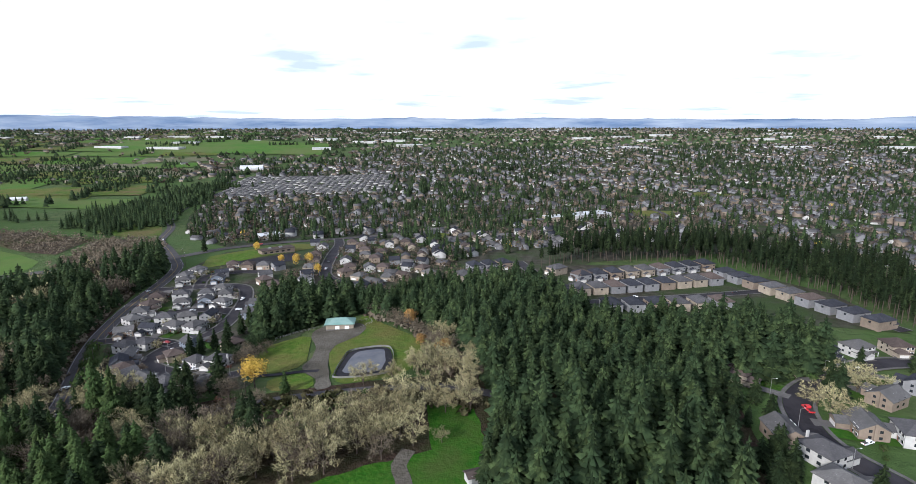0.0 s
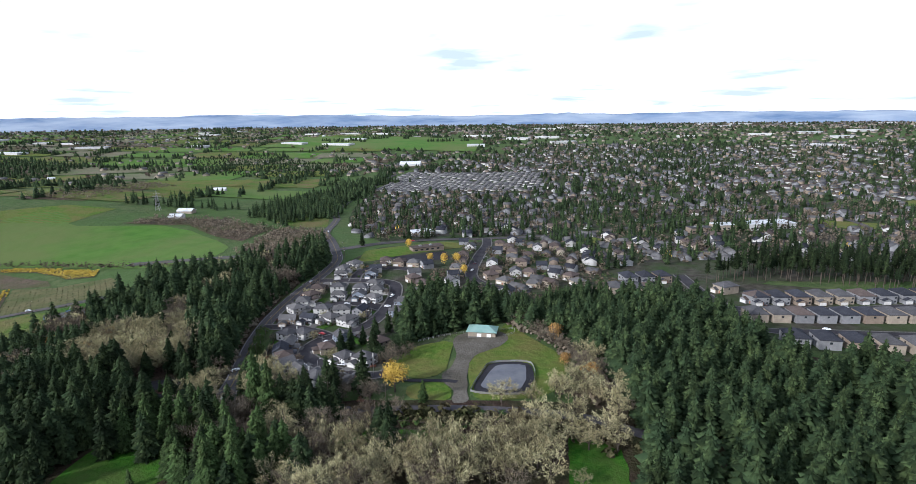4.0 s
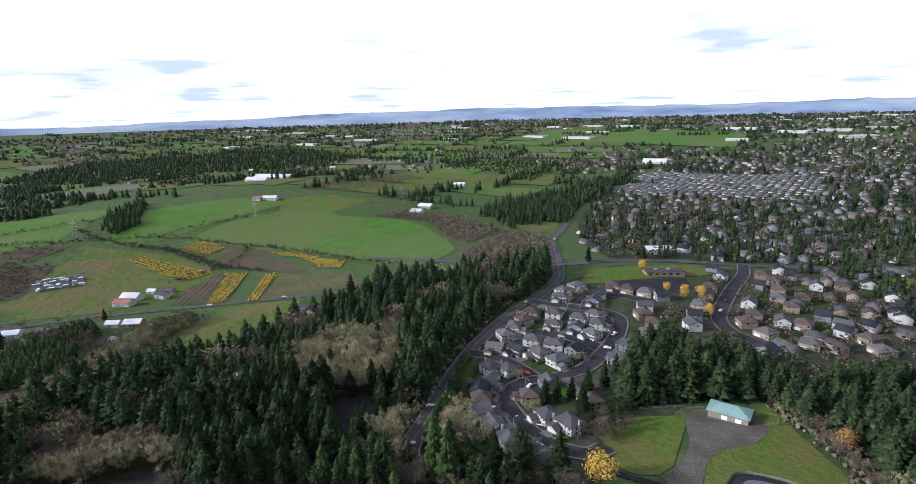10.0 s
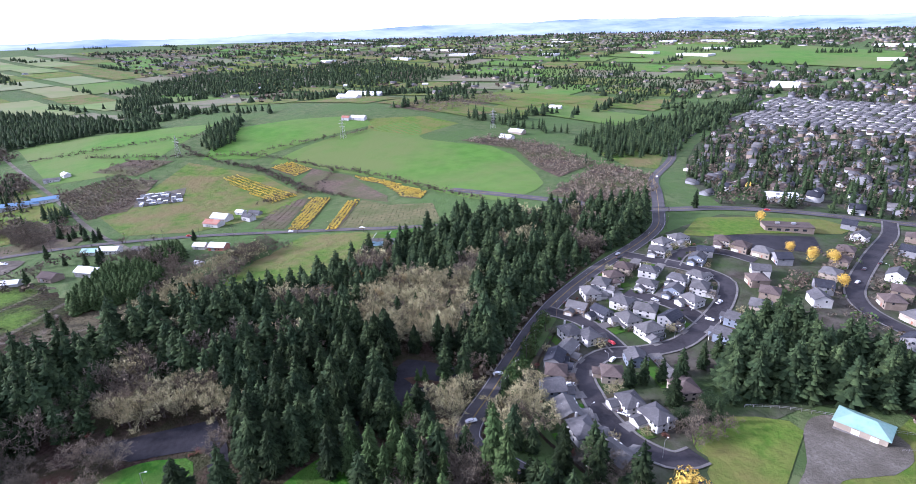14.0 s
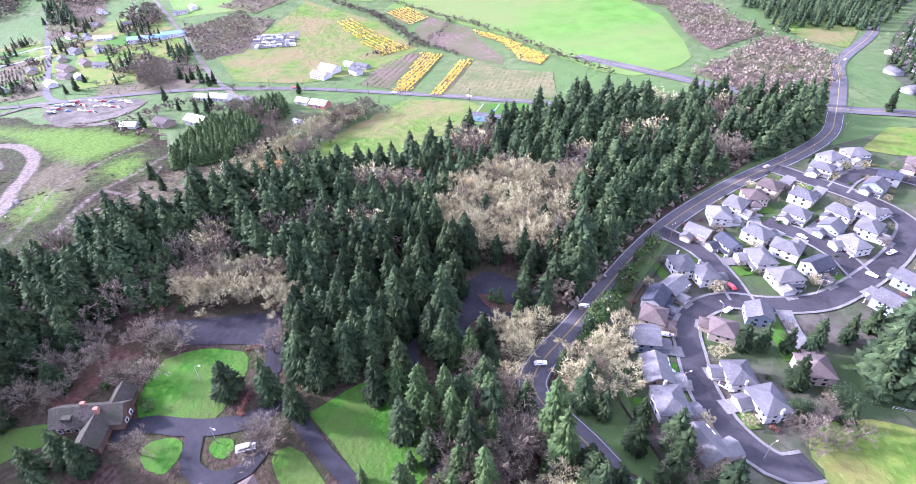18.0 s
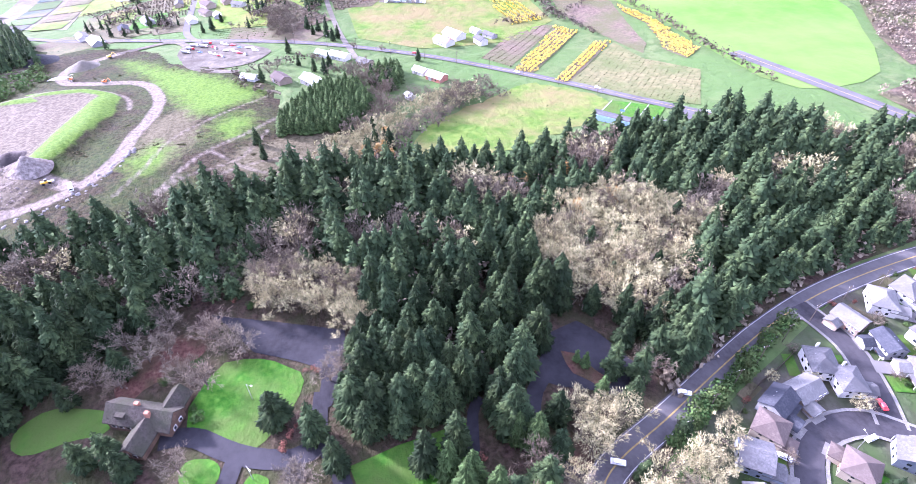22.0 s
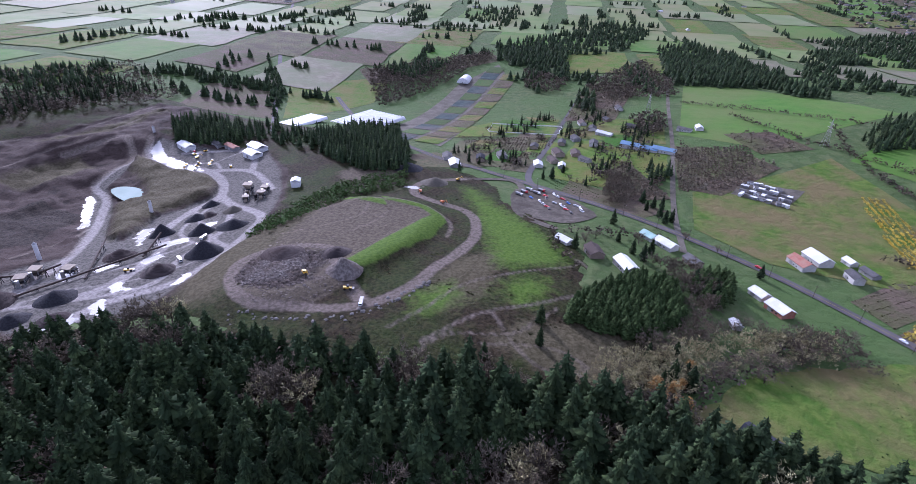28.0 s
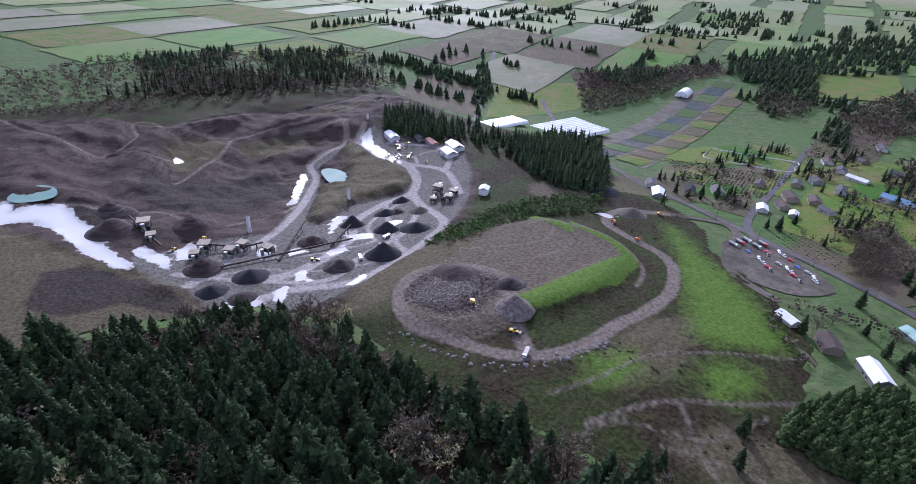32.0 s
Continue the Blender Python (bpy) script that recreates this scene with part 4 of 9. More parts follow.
TRACKS = [([(-450, -20), (-405, -28), (-372, -44), (-345, -75), (-318, -84)], 3), ([(-430, -60), (-400, -66), (-372, -78), (-352, -100)], 3), ([(-530, -130), (-498, -122), (-470, -110), (-447, -92), (-430, -60)], 4), ([(-600, -205), (-612, -225), (-604, -250), (-590, -268)], 4), ([(-640, -215), (-622, -222), (-604, -226)], 3), ([(-412, 30), (-398, 40), (-392, 58), (-400, 74)], 5), ([(-450, 0), (-480, 20), (-510, 30), (-535, 20)], 1.6), ([(-455, 40), (-490, 48), (-525, 45)], 1.4), ([(-460, 15), (-482, 40), (-492, 62)], 1.4), ([(-500, 5), (-512, 32), (-508, 58)], 1.4), ([(-375, 130), (-400, 138), (-436, 146), (-470, 168), (-500, 196)], 2), ([(-362, 150), (-385, 160), (-402, 186), (-440, 200)], 1.6), ([(-307, -80), (-345, -105), (-381, -126), (-425, -169), (-482, -234), (-511, -268), (-523, -300), (-549, -313), (-594, -333), (-620, -367), (-618, -380), (-550, -382)], 9), ([(-639, -351), (-605, -322), (-595, -276), (-593, -220), (-572, -176), (-536, -141), (-503, -139), (-454, -117), (-411, -71), (-359, -52), (-335, -65)], 11),
          ([(-593, -220), (-596, -159), (-557, -97)], 8), ([(-536, -141), (-515, -106), (-494, -55), (-457, -34), (-420, -21), (-378, -14), (-342, -35), (-320, -29)], 9), ([(-510, -100), (-455, -59), (-405, -43), (-369, -28), (-339, -58), (-307, -102)], 6), ([(-503, -139), (-470, -95), (-440, -50), (-430, -26)], 5), ([(-244, -262), (-266, -262), (-287, -272), (-303, -258), (-316, -224)], 9), ([(-600, -160), (-635, -190), (-645, -230), (-625, -285)], 8),
          ([(-430, 60), (-408, 84), (-392, 104)], 10), ([(-540, 2), (-552, 40), (-545, 74), (-527, 97), (-500, 106)], 3), ([(-292, -529), (-304, -474), (-322, -433), (-345, -391), (-378, -367), (-410, -364)], 4), ([(-345, -391), (-389, -424), (-401, -467), (-421, -464), (-422, -439), (-403, -423), (-389, -416)], 3.5), ([(-434, -435), (-527, -453), (-586, -440), (-664, -445), (-732, -452)], 3),
          ([(-472, -386), (-518, -393), (-576, -395), (-625, -409), (-719, -420)], 2.5), ([(-381, -305), (-411, -324), (-458, -365), (-473, -383)], 4), ([(-316, -224), (-333, -234), (-343, -228), (-355, -194), (-358, -176), (-409, -178), (-445, -199)], 4), ([(-372, 150), (-410, 165), (-440, 190), (-480, 215), (-505, 205), (-512, 195)], 2.5), ([(-385, 175), (-400, 205), (-395, 225), (-382, 215), (-388, 195), (-415, 170)], 1.5)]
GREENS = [[(-624, 69), (-616, 84), (-590, 111), (-555, 152), (-512, 189), (-502, 190), (-486, 176), (-472, 154), (-493, 142), (-519, 128), (-560, 106)], [(-411, 127), (-432, 138), (-420, 150), (-404, 147), (-394, 135)], [(-440, 165), (-462, 172), (-470, 185), (-450, 190), (-432, 180)]]
MOSSY = [ISLE, [(-243, -243), (-257, -214), (-274, -158), (-294, -114), (-302, -71), (-298, -39), (-277, -19), (-233, -38), (-190, -55), (-190, -230)], [(-455, -30), (-478, -32), (-533, -34), (-547, -12), (-503, -9), (-419, 14), (-389, 18), (-362, 32), (-351, 15), (-374, -8), (-417, -14)], [(-426, -407), (-452, -409), (-467, -378), (-457, -360), (-423, -339), (-403, -317), (-394, -337), (-399, -378)], [(-480, -345), (-520, -330), (-556, -345), (-560, -372), (-510, -380), (-470, -370)],
         [(-560, -440), (-640, -425), (-720, -430), (-720, -410), (-620, -402)], [(-420, 125), (-470, 130), (-500, 150), (-440, 160), (-400, 150)], [(-390, 175), (-420, 190), (-440, 230), (-410, 250), (-380, 220)]]
DARKS = [[(-249, -153), (-269, -150), (-292, -105), (-298, -69), (-294, -43), (-286, -59), (-273, -84), (-246, -88), (-233, -111)], BOWL, [(-284, -259), (-298, -255), (-312, -226), (-311, -197), (-301, -156), (-293, -164), (-297, -199), (-290, -223)], [(-360, -330), (-420, -290), (-470, -300), (-470, -240), (-400, -200), (-360, -215), (-340, -260)]]
# mud pools, paled in colour as if mirroring the sky
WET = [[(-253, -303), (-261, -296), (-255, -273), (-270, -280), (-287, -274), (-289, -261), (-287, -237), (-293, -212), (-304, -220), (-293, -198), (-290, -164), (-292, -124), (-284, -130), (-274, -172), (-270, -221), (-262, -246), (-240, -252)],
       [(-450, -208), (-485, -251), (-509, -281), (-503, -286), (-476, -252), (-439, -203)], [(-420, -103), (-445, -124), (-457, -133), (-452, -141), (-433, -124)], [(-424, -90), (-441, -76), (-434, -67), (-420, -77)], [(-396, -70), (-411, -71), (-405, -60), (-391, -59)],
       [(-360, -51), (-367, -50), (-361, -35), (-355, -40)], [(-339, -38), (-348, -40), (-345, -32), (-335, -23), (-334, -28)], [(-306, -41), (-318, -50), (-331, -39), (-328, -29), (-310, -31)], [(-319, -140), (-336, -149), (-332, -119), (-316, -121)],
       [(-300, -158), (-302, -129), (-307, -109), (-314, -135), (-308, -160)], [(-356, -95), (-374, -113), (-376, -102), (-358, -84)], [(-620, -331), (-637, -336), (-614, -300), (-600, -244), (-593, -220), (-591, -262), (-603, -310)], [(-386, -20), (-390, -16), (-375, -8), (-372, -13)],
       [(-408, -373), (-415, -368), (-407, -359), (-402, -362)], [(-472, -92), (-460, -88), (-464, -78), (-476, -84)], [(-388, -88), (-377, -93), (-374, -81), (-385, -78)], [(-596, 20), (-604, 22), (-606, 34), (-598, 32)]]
px, py = np.arange(-770, -188, 2.6), np.arange(-560, 272, 2.6)
PX, PY = (a.ravel() for a in np.meshgrid(px, py))
most = lambda shapes, soft: np.max([region(s, PX, PY, soft) for s in shapes], axis=0)
rock = region(SLOPES, PX, PY, 14)
gravel = region(QFLOOR, PX, PY, 7)
fill = np.maximum(region(MOUND, PX, PY, 8), region([(-690, -40), (-600, 10), (-560, -15), (-610, -60)], PX, PY, 20))
green = np.maximum(np.max([region(s, PX, PY, 26) for s in GREENS], axis=0), region(BERM, PX, PY, 3.5) * 1.4 - 0.2)
track = np.max([lane(p, PX, PY, 0.85 * w, 4.5) for p, w in TRACKS] + [lane(HAUL, PX, PY, 8, 3)], axis=0)
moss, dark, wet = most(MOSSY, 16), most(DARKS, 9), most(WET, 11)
haul = away([tuple(p) for p in glide(HAUL, 6)], PX, PY) < 4.6
rough_ = np.array([noise.fractal((a / 26, b / 26, 1.0), 0.9, 2.1, 4) for a, b in zip(PX, PY)])
ribs = np.array([1 - 2 * abs(noise.noise((a / 75, b / 42, 6.0))) for a, b in zip(PX, PY)])
calm = np.clip(1 - np.maximum.reduce([track * 1.6, gravel * 0.9, wet, fill * 0.7]), 0.04, 1)
PZ = land(PX, PY) + 0.55 + (rough_ * (0.6 + 2.6 * rock) + 2.6 * rock * ribs) * calm + 5.5 * region(ISLE, PX, PY, 14) * (gravel < 0.6) + 2.2 * region(BERM, PX, PY, 9) - 1.2 * region(BOWL, PX, PY, 14)
rim = away(SHEET, PX, PY, True)
PZ = PZ - 0.5 * np.clip(1 - rim / 10, 0, 1)
gi2 = (np.arange(len(py) - 1)[:, None] * len(px) + np.arange(len(px) - 1)[None]).ravel()
PF = np.c_[gi2, gi2 + 1, gi2 + 1 + len(px), gi2 + len(px)]
pick = np.select([wet[PF].mean(1) > 0.62, haul[PF].any(1), region(BERM, PX, PY, 1)[PF].mean(1) > 0.5, region(MOUND, PX, PY, 1)[PF].mean(1) > 0.5, gravel[PF].mean(1) > 0.5, rock[PF].mean(1) > 0.5], [0, 1, 2, 3, 4, 5], 6)
pick = np.where(inside(SHEET, PX, PY)[PF].all(1), pick, -1)
for k, (nm, lb, cat) in enumerate((("mud_pools", "wet mud and standing water on the quarry floor, sky reflection painted in", "mud"), ("haul_road", "muddy brown haul road round the mound", "road"), ("green_berm", "bright green grassed berm on the mound", "berm"), ("fill_mound", "raised mound of brown rubble and earth", "mound"),
                                   ("quarry_floor", "grey wet gravel floor with pale haul tracks", "quarry"), ("quarry_slopes", "dark benched rock slopes of the quarry", "quarry"), ("brush_slope", "brown brush and green weeds on filled ground", "brush"))):
    f = PF[pick == k]
    use, idx = np.unique(f, return_inverse=True)
    ob = new(nm, mesh(nm, np.c_[PX, PY, PZ][use], idx.reshape(f.shape), M_PIT))
    for an, chans in (("cover", (rock, green, track, fill)), ("surface", (wet, gravel, moss, dark))):
        ca = ob.data.color_attributes.new(an, "FLOAT_COLOR", "POINT")
        ca.data.foreach_set("color", np.stack(chans, -1)[use].astype(np.float32).ravel())
    ob.data.polygons.foreach_set("use_smooth", [True] * len(ob.data.polygons))
    tagged(ob, lb, cat, kind="structure")

# ---- woods ----
ZA = [(-208, 355), (-232, 398), (-250, 450), (-259, 520), (-278, 585), (-305, 606), (-345, 568), (-372, 500), (-388, 440), (-394, 390), (-382, 330), (-378, 270), (-366, 250), (-300, 240), (-262, 243), (-240, 240), (-224, 242), (-217, 276), (-205, 290), (-230, 305), (-258, 310), (-254, 338), (-222, 345)]
ZB = [(-366, 270), (-360, 200), (-348, 130), (-338, 70), (-343, 20), (-318, -25), (-260, -55), (-190, -70), (-110, -50), (-110, 90), (-180, 110), (-235, 122), (-262, 140), (-285, 172), (-290, 205), (-300, 240)]
ZE = [(-5, 300), (-4, 215), (65, 215), (75, 290), (110, 322), (180, 340), (182, 372), (176, 398), (78, 402), (38, 490), (-35, 505), (-85, 455), (-55, 425), (-25, 390), (-5, 345)]
ZN = [(-149, 478), (-91, 490), (-72, 455), (-100, 435), (-128, 405), (-145, 420)]
ZS = [(66, 585), (123, 655), (252, 645), (360, 520), (320, 400), (268, 400), (268, 480), (232, 580), (130, 600)]
ZX = [(-428, 208), (-456, 207), (-482, 217), (-507, 236), (-508, 259), (-471, 266), (-444, 253), (-430, 234)]
ZX2 = [(-514, 268), (-545, 277), (-547, 292), (-508, 291), (-496, 279)]
D1 = [(-297, 200), (-304, 214), (-294, 236), (-275, 246), (-262, 242), (-275, 212), (-283, 196)]
D2 = [(-298, 323), (-326, 341), (-334, 375), (-318, 400), (-301, 414), (-269, 376), (-243, 358), (-252, 342), (-269, 317)]
D3 = [(-219, 303), (-213, 312), (-209, 332), (-203, 328), (-196, 311), (-201, 300)]
D4 = [(-186, 324), (-203, 350), (-196, 352), (-170, 324), (-172, 312)]
D5 = [(-49, 310), (-34, 345), (-28, 389), (-41, 421), (-20, 380), (3, 323), (-8, 290), (-48, 285)]
D6 = [(-128, 248), (-126, 270), (-112, 276), (-88, 273), (-82, 284), (-65, 289), (-47, 299), (-34, 290), (-32, 276), (-36, 264), (-54, 258), (-74, 252), (-108, 244)]
D7 = [(-190, 275), (-200, 290), (-190, 302), (-160, 288), (-150, 262), (-165, 262)]
CLEAR = [LOT1, LOT2, LAWN_A, LAWN_B, LAWN_C, MEADOW, D1, D2, [(-252, 160), (-250, 182), (-232, 192), (-222, 180), (-232, 158)], [(-228, 190), (-218, 222), (-195, 225), (-180, 200), (-205, 185)]]
BUFFERS = [(ARTERIAL, 9), (PARKLANE, 6), ([(-240, 232), (-228, 229), (-216, 227), (-204, 230), (-183, 234), (-150, 240)], 6), ([(-219, 272), (-201, 270), (-184, 265), (-165, 258)], 4), ([(-232, 303), (-222, 298), (-210, 294), (-199, 295), (-192, 302)], 5), (EASTST, 9), (RURAL, 8), (ROWST_A, 8)]


def near_line(pts, x, y, gap):
    c = glide(pts, 6)
    ok = np.zeros(len(x), bool)
    for k in range(0, len(x), 4000):
        ok[k : k + 4000] = ((x[k : k + 4000, None] - c[:, 0]) ** 2 + (y[k : k + 4000, None] - c[:, 1]) ** 2).min(1) < gap * gap
    return ok


def spots(poly, gap, clear=(), jitter=0.42, buffers=True):
    """Uneven spots for trees within a stretch of the plan."""
    xs, ys = zip(*poly)
    x, y = np.meshgrid(np.arange(min(xs), max(xs), gap, dtype=float), np.arange(min(ys), max(ys), gap * 0.9, dtype=float))
    x[::2] += gap / 2
    x, y = x.ravel() + rng.uniform(-jitter, jitter, x.size) * gap, y.ravel() + rng.uniform(-jitter, jitter, x.size) * gap
    ok = inside(poly, x, y)
    for c in clear:
        ok &= ~inside(c, x, y)
    x, y = x[ok], y[ok]
    if buffers:
        for pts, gap2 in BUFFERS:
            ok = ~near_line(pts, x, y, gap2)
            x, y = x[ok], y[ok]
    return x, y


FIR = [conifer(s, 22, 15, 0.225 + 0.03 * (s % 3), 0.5) for s in (1, 2, 3)]
FIR_MID = [conifer(s, 17, 13, 0.225 + 0.03 * (s % 3), 0.5, fine=False) for s in (11, 12, 13, 14)]
FIR_FAR = [conifer(s, 7, 7, 0.21, 0.5, fine=False) for s in (21, 22, 23)]
FIR_TINY = [tiered(s) for s in (24, 25, 26)]
FIR_TALL = [conifer(s, 12, 9, 0.115, 0.3, low=0.42, fine=False) for s in (31, 32)]
TRUNK = trunk_shape(0.25, 0.014)
fir_models = [tree_kind("fir_tree", TRUNK, c, M_BARK, M_CONIFER, "tall dark green fir tree in the woods", "tree", "firs of the wood") for c in FIR]
BARE = [bare_tree(s, 1350, 0.43, 0.008, 0.08, tight=0.038) for s in (41, 42, 43)]
moss_models = [tree_kind("mossy_tree", t, c, M_BARK, M_MOSS, "bare winter tree with pale mossy twigs", "tree", "bare trees") for t, c in BARE]
LIGHT_BARE = [bare_tree(s, 480, 0.42, 0.016, 0.1) for s in (44, 45, 46)]
twig_models = [tree_kind("bare_tree", t, c, M_BARK, M_TWIG, "bare brown winter tree with fine twigs", "tree", "bare trees") for t, c in (bare_tree(s, 900, 0.42, 0.0072, 0.1, tight=0.045) for s in (51, 52))]

fx, fy = zip(*(spots(z, g, CLEAR) for z, g in ((ZA, 7.6), (ZB, 7.8), (ZE, 7.2), (ZN, 7.4))))
fx, fy = np.concatenate(fx), np.concatenate(fy)
keep = rng.random(len(fx)) > 0.08
fx, fy = fx[keep], fy[keep]
fh = rng.uniform(16, 32, len(fx)) * (0.85 + 0.2 * np.sin(fx * 0.031) * np.cos(fy * 0.027))
RIM_WOOD = [(-385, 61), (-369, 101), (-325, 75), (-285, -5), (-245, -50), (-250, -75), (-300, -50), (-350, 0)]
fh *= np.where(inside(RIM_WOOD, fx, fy), 0.66, 1.0)
core = (fx > -340) & (fx < -180) & (fy > 90) & (fy < 400)
few = np.where(core)[0]
nearby = np.minimum.reduce([np.hypot(fx[few] - a, fy[few] - b) for a, b in ((-245, 150), (-230, 270), (-240, 310))])
few = few[np.argsort(nearby)[:150]]
for i in few:
    put(fir_models[i % 3], fx[i], fy[i], fh[i], rng.uniform(0, 6.28), rng.uniform(0.9, 1.15))
rest = np.ones(len(fx), bool)
rest[few] = False
# bare trees grow in drifts among the firs
drift = np.array([noise.noise((a / 30, b / 30, 2.0)) for a, b in zip(fx, fy)])
leafless = rest & (drift > np.where(fy > 150, 0.22, np.where(inside(RIM_WOOD, fx, fy), 0.02, 0.5))) & (fx < -190)
rest &= ~leafless
bx, by = fx[leafless], fy[leafless]
bh, pale = rng.uniform(11, 19, len(bx)), rng.random(len(bx)) < 0.3
for some, m, lb in ((pale, M_MOSS, "pale mossy bare trees among the firs"), (~pale, M_TWIG, "bare brown trees among the firs")):
    n = int(some.sum())
    for k, (nm, mm) in enumerate((("bare_wood_limbs", M_BARK), ("bare_wood_crowns", m))):
        v, f = scattered([t[k] for t in LIGHT_BARE], bx[some], by[some], land(bx[some], by[some]), bh[some], np.arange(n) * 2.4, np.arange(n) % 3)
        tagged(new(nm, mesh(nm, v, f, mm)), lb, "woods", kind="stuff")
rx, ry, rh = fx[rest], fy[rest], fh[rest]
v, f = scattered(FIR_MID, rx, ry, land(rx, ry), np.c_[rh * rng.uniform(0.9, 1.2, len(rx)), rh], rng.uniform(0, 6.28, len(rx)), rng.integers(0, 4, len(rx)))
tagged(new("fir_wood", mesh("fir_wood", v, f, M_CONIFER)), "dense wood of dark green firs", "woods", kind="stuff")
x, y = spots(ZS, 8.0)
v, f = scattered(FIR_TALL, x, y, land(x, y), rng.uniform(18, 33, len(x)), rng.uniform(0, 6.28, len(x)), rng.integers(0, 2, len(x)))
tagged(new("tall_fir_stand", mesh("tall_fir_stand", v, f, M_CONIFER)), "stand of tall firs with bare lower trunks", "woods", kind="stuff")
v, f = scattered([trunk_shape(0.6, 0.009, 5)], x, y, land(x, y), np.full(len(x), 30.0), np.zeros(len(x)), np.zeros(len(x), int))
tagged(new("tall_fir_trunks", mesh("tall_fir_trunks", v, f, M_BARK)), "bare grey-brown trunks of tall firs", "woods", kind="stuff")
x, y = (np.concatenate(q) for q in zip(spots(ZX, 4.0), spots(ZX2, 5.0)))
h = rng.uniform(9, 14, len(x))
v, f = scattered(FIR_MID, x, y, land(x, y), np.c_[h * 1.25, h], rng.uniform(0, 6.28, len(x)), rng.integers(0, 4, len(x)))
tagged(new("young_fir_plantation", mesh("young_fir_plantation", v, f, M_CONIFER_L)), "plantation of close young firs", "woods", kind="stuff")
for a, b in zip(*spots([(-262, 243), (-240, 239), (-228, 234), (-213, 238), (-216, 252), (-219, 274), (-226, 280), (-240, 262)], 6.2, buffers=False)):
    if not near_line([(-236, 227), (-219, 226.5), (-207, 231)], np.array([a]), np.array([b]), 5.5)[0]:
        put(fir_models[rng.integers(3)], a, b, rng.uniform(17, 26), rng.uniform(0, 6.28), rng.uniform(0.95, 1.2))
for a, b in zip(*spots(D2, 24)):
    put(fir_models[rng.integers(3)], a, b, rng.uniform(10, 19), rng.uniform(0, 6.28), 1.1)
for zone, gap, models, lo, hi in ((D1, 7.5, moss_models, 10, 15), (D2, 8.2, moss_models, 12, 18), (D3, 8, moss_models, 9, 13), (D4, 8, moss_models, 9, 14), (D5, 10, moss_models, 9, 14), (D6, 7.4, moss_models, 11, 16), (D7, 8, twig_models, 11, 16)):
    for a, b in zip(*spots(zone, gap, CLEAR[:6])):
        mo = models[rng.integers(len(models))] if rng.random() > 0.2 else twig_models[rng.integers(2)]
        put(mo, a, b, rng.uniform(lo, hi), rng.uniform(0, 6.28), rng.uniform(0.85, 1.1))

# ---- houses ----


def solid(name, verts, faces, material, parent, label=""):
    me = bpy.data.meshes.new(name)
    me.from_pydata(verts, [], faces)
    me.materials.append(material)
    return part(name, me, None, parent, label)


def gable_wall(x0, x1, y0, y1, z0, z1, top, along):
    """A walled box with gables; along is the ridge's axis."""
    if along == "x":
        ym = (y0 + y1) / 2
        v = [(x, y, z) for x in (x0, x1) for y, z in ((y0, z0), (y1, z0), (y1, z1), (ym, top), (y0, z1))]
    else:
        xm = (x0 + x1) / 2
        v = [(x, y, z) for y in (y1, y0) for x, z in ((x0, z0), (x1, z0), (x1, z1), (xm, top), (x0, z1))]
    return v, [(4, 3, 2, 1, 0), (5, 6, 7, 8, 9), (0, 1, 6, 5), (1, 2, 7, 6), (2, 3, 8, 7), (3, 4, 9, 8), (4, 0, 5, 9)]


def gable_roof(x0, x1, y0, y1, z1, top, along, over=0.5, thick=0.28):
    """Two slopes with thickness, meeting at the ridge, in one piece."""
    lo, hi, a, b = (y0, y1, x0 - over, x1 + over) if along == "x" else (x0, x1, y0 - over, y1 + over)
    ez = z1 - (top - z1) * over / ((hi - lo) / 2)
    prof = [(lo - over, ez + 0.02), ((lo + hi) / 2, top + 0.02), (hi + over, ez + 0.02), (hi + over, ez + thick), ((lo + hi) / 2, top + thick), (lo - over, ez + thick)]
    v = [(e, p, z) if along == "x" else (p, e, z) for e in (a, b) for p, z in prof]
    f = [(k, (k + 1) % 6, (k + 1) % 6 + 6, k + 6) for k in range(6)] + [(0, 5, 4, 1), (1, 4, 3, 2), (6, 7, 10, 11), (7, 8, 9, 10)]
    return v, f


def hip_roof(x0, x1, y0, y1, z1, rise, over=0.55, thick=0.22):
    x0, x1, y0, y1 = x0 - over, x1 + over, y0 - over, y1 + over
    w, d = x1 - x0, y1 - y0
    if w >= d:
        a, b = (x0 + d / 2, (y0 + y1) / 2), (x1 - d / 2, (y0 + y1) / 2)
    else:
        a, b = ((x0 + x1) / 2, y0 + w / 2), ((x0 + x1) / 2, y1 - w / 2)
    base = [(x0, y0), (x1, y0), (x1, y1), (x0, y1)]
    v = [(*p, z1 - 0.05) for p in base] + [(*p, z1 + thick) for p in base] + [(*a, z1 + thick + rise), (*b, z1 + thick + rise + 0.01)]
    f = [(3, 2, 1, 0), (0, 1, 5, 4), (1, 2, 6, 5), (2, 3, 7, 6), (3, 0, 4, 7)]
    f += [(4, 5, 9, 8), (5, 6, 9), (6, 7, 8, 9), (7, 4, 8)] if w >= d else [(4, 5, 8), (5, 6, 9, 8), (6, 7, 9), (7, 4, 8, 9)]
    return v, f


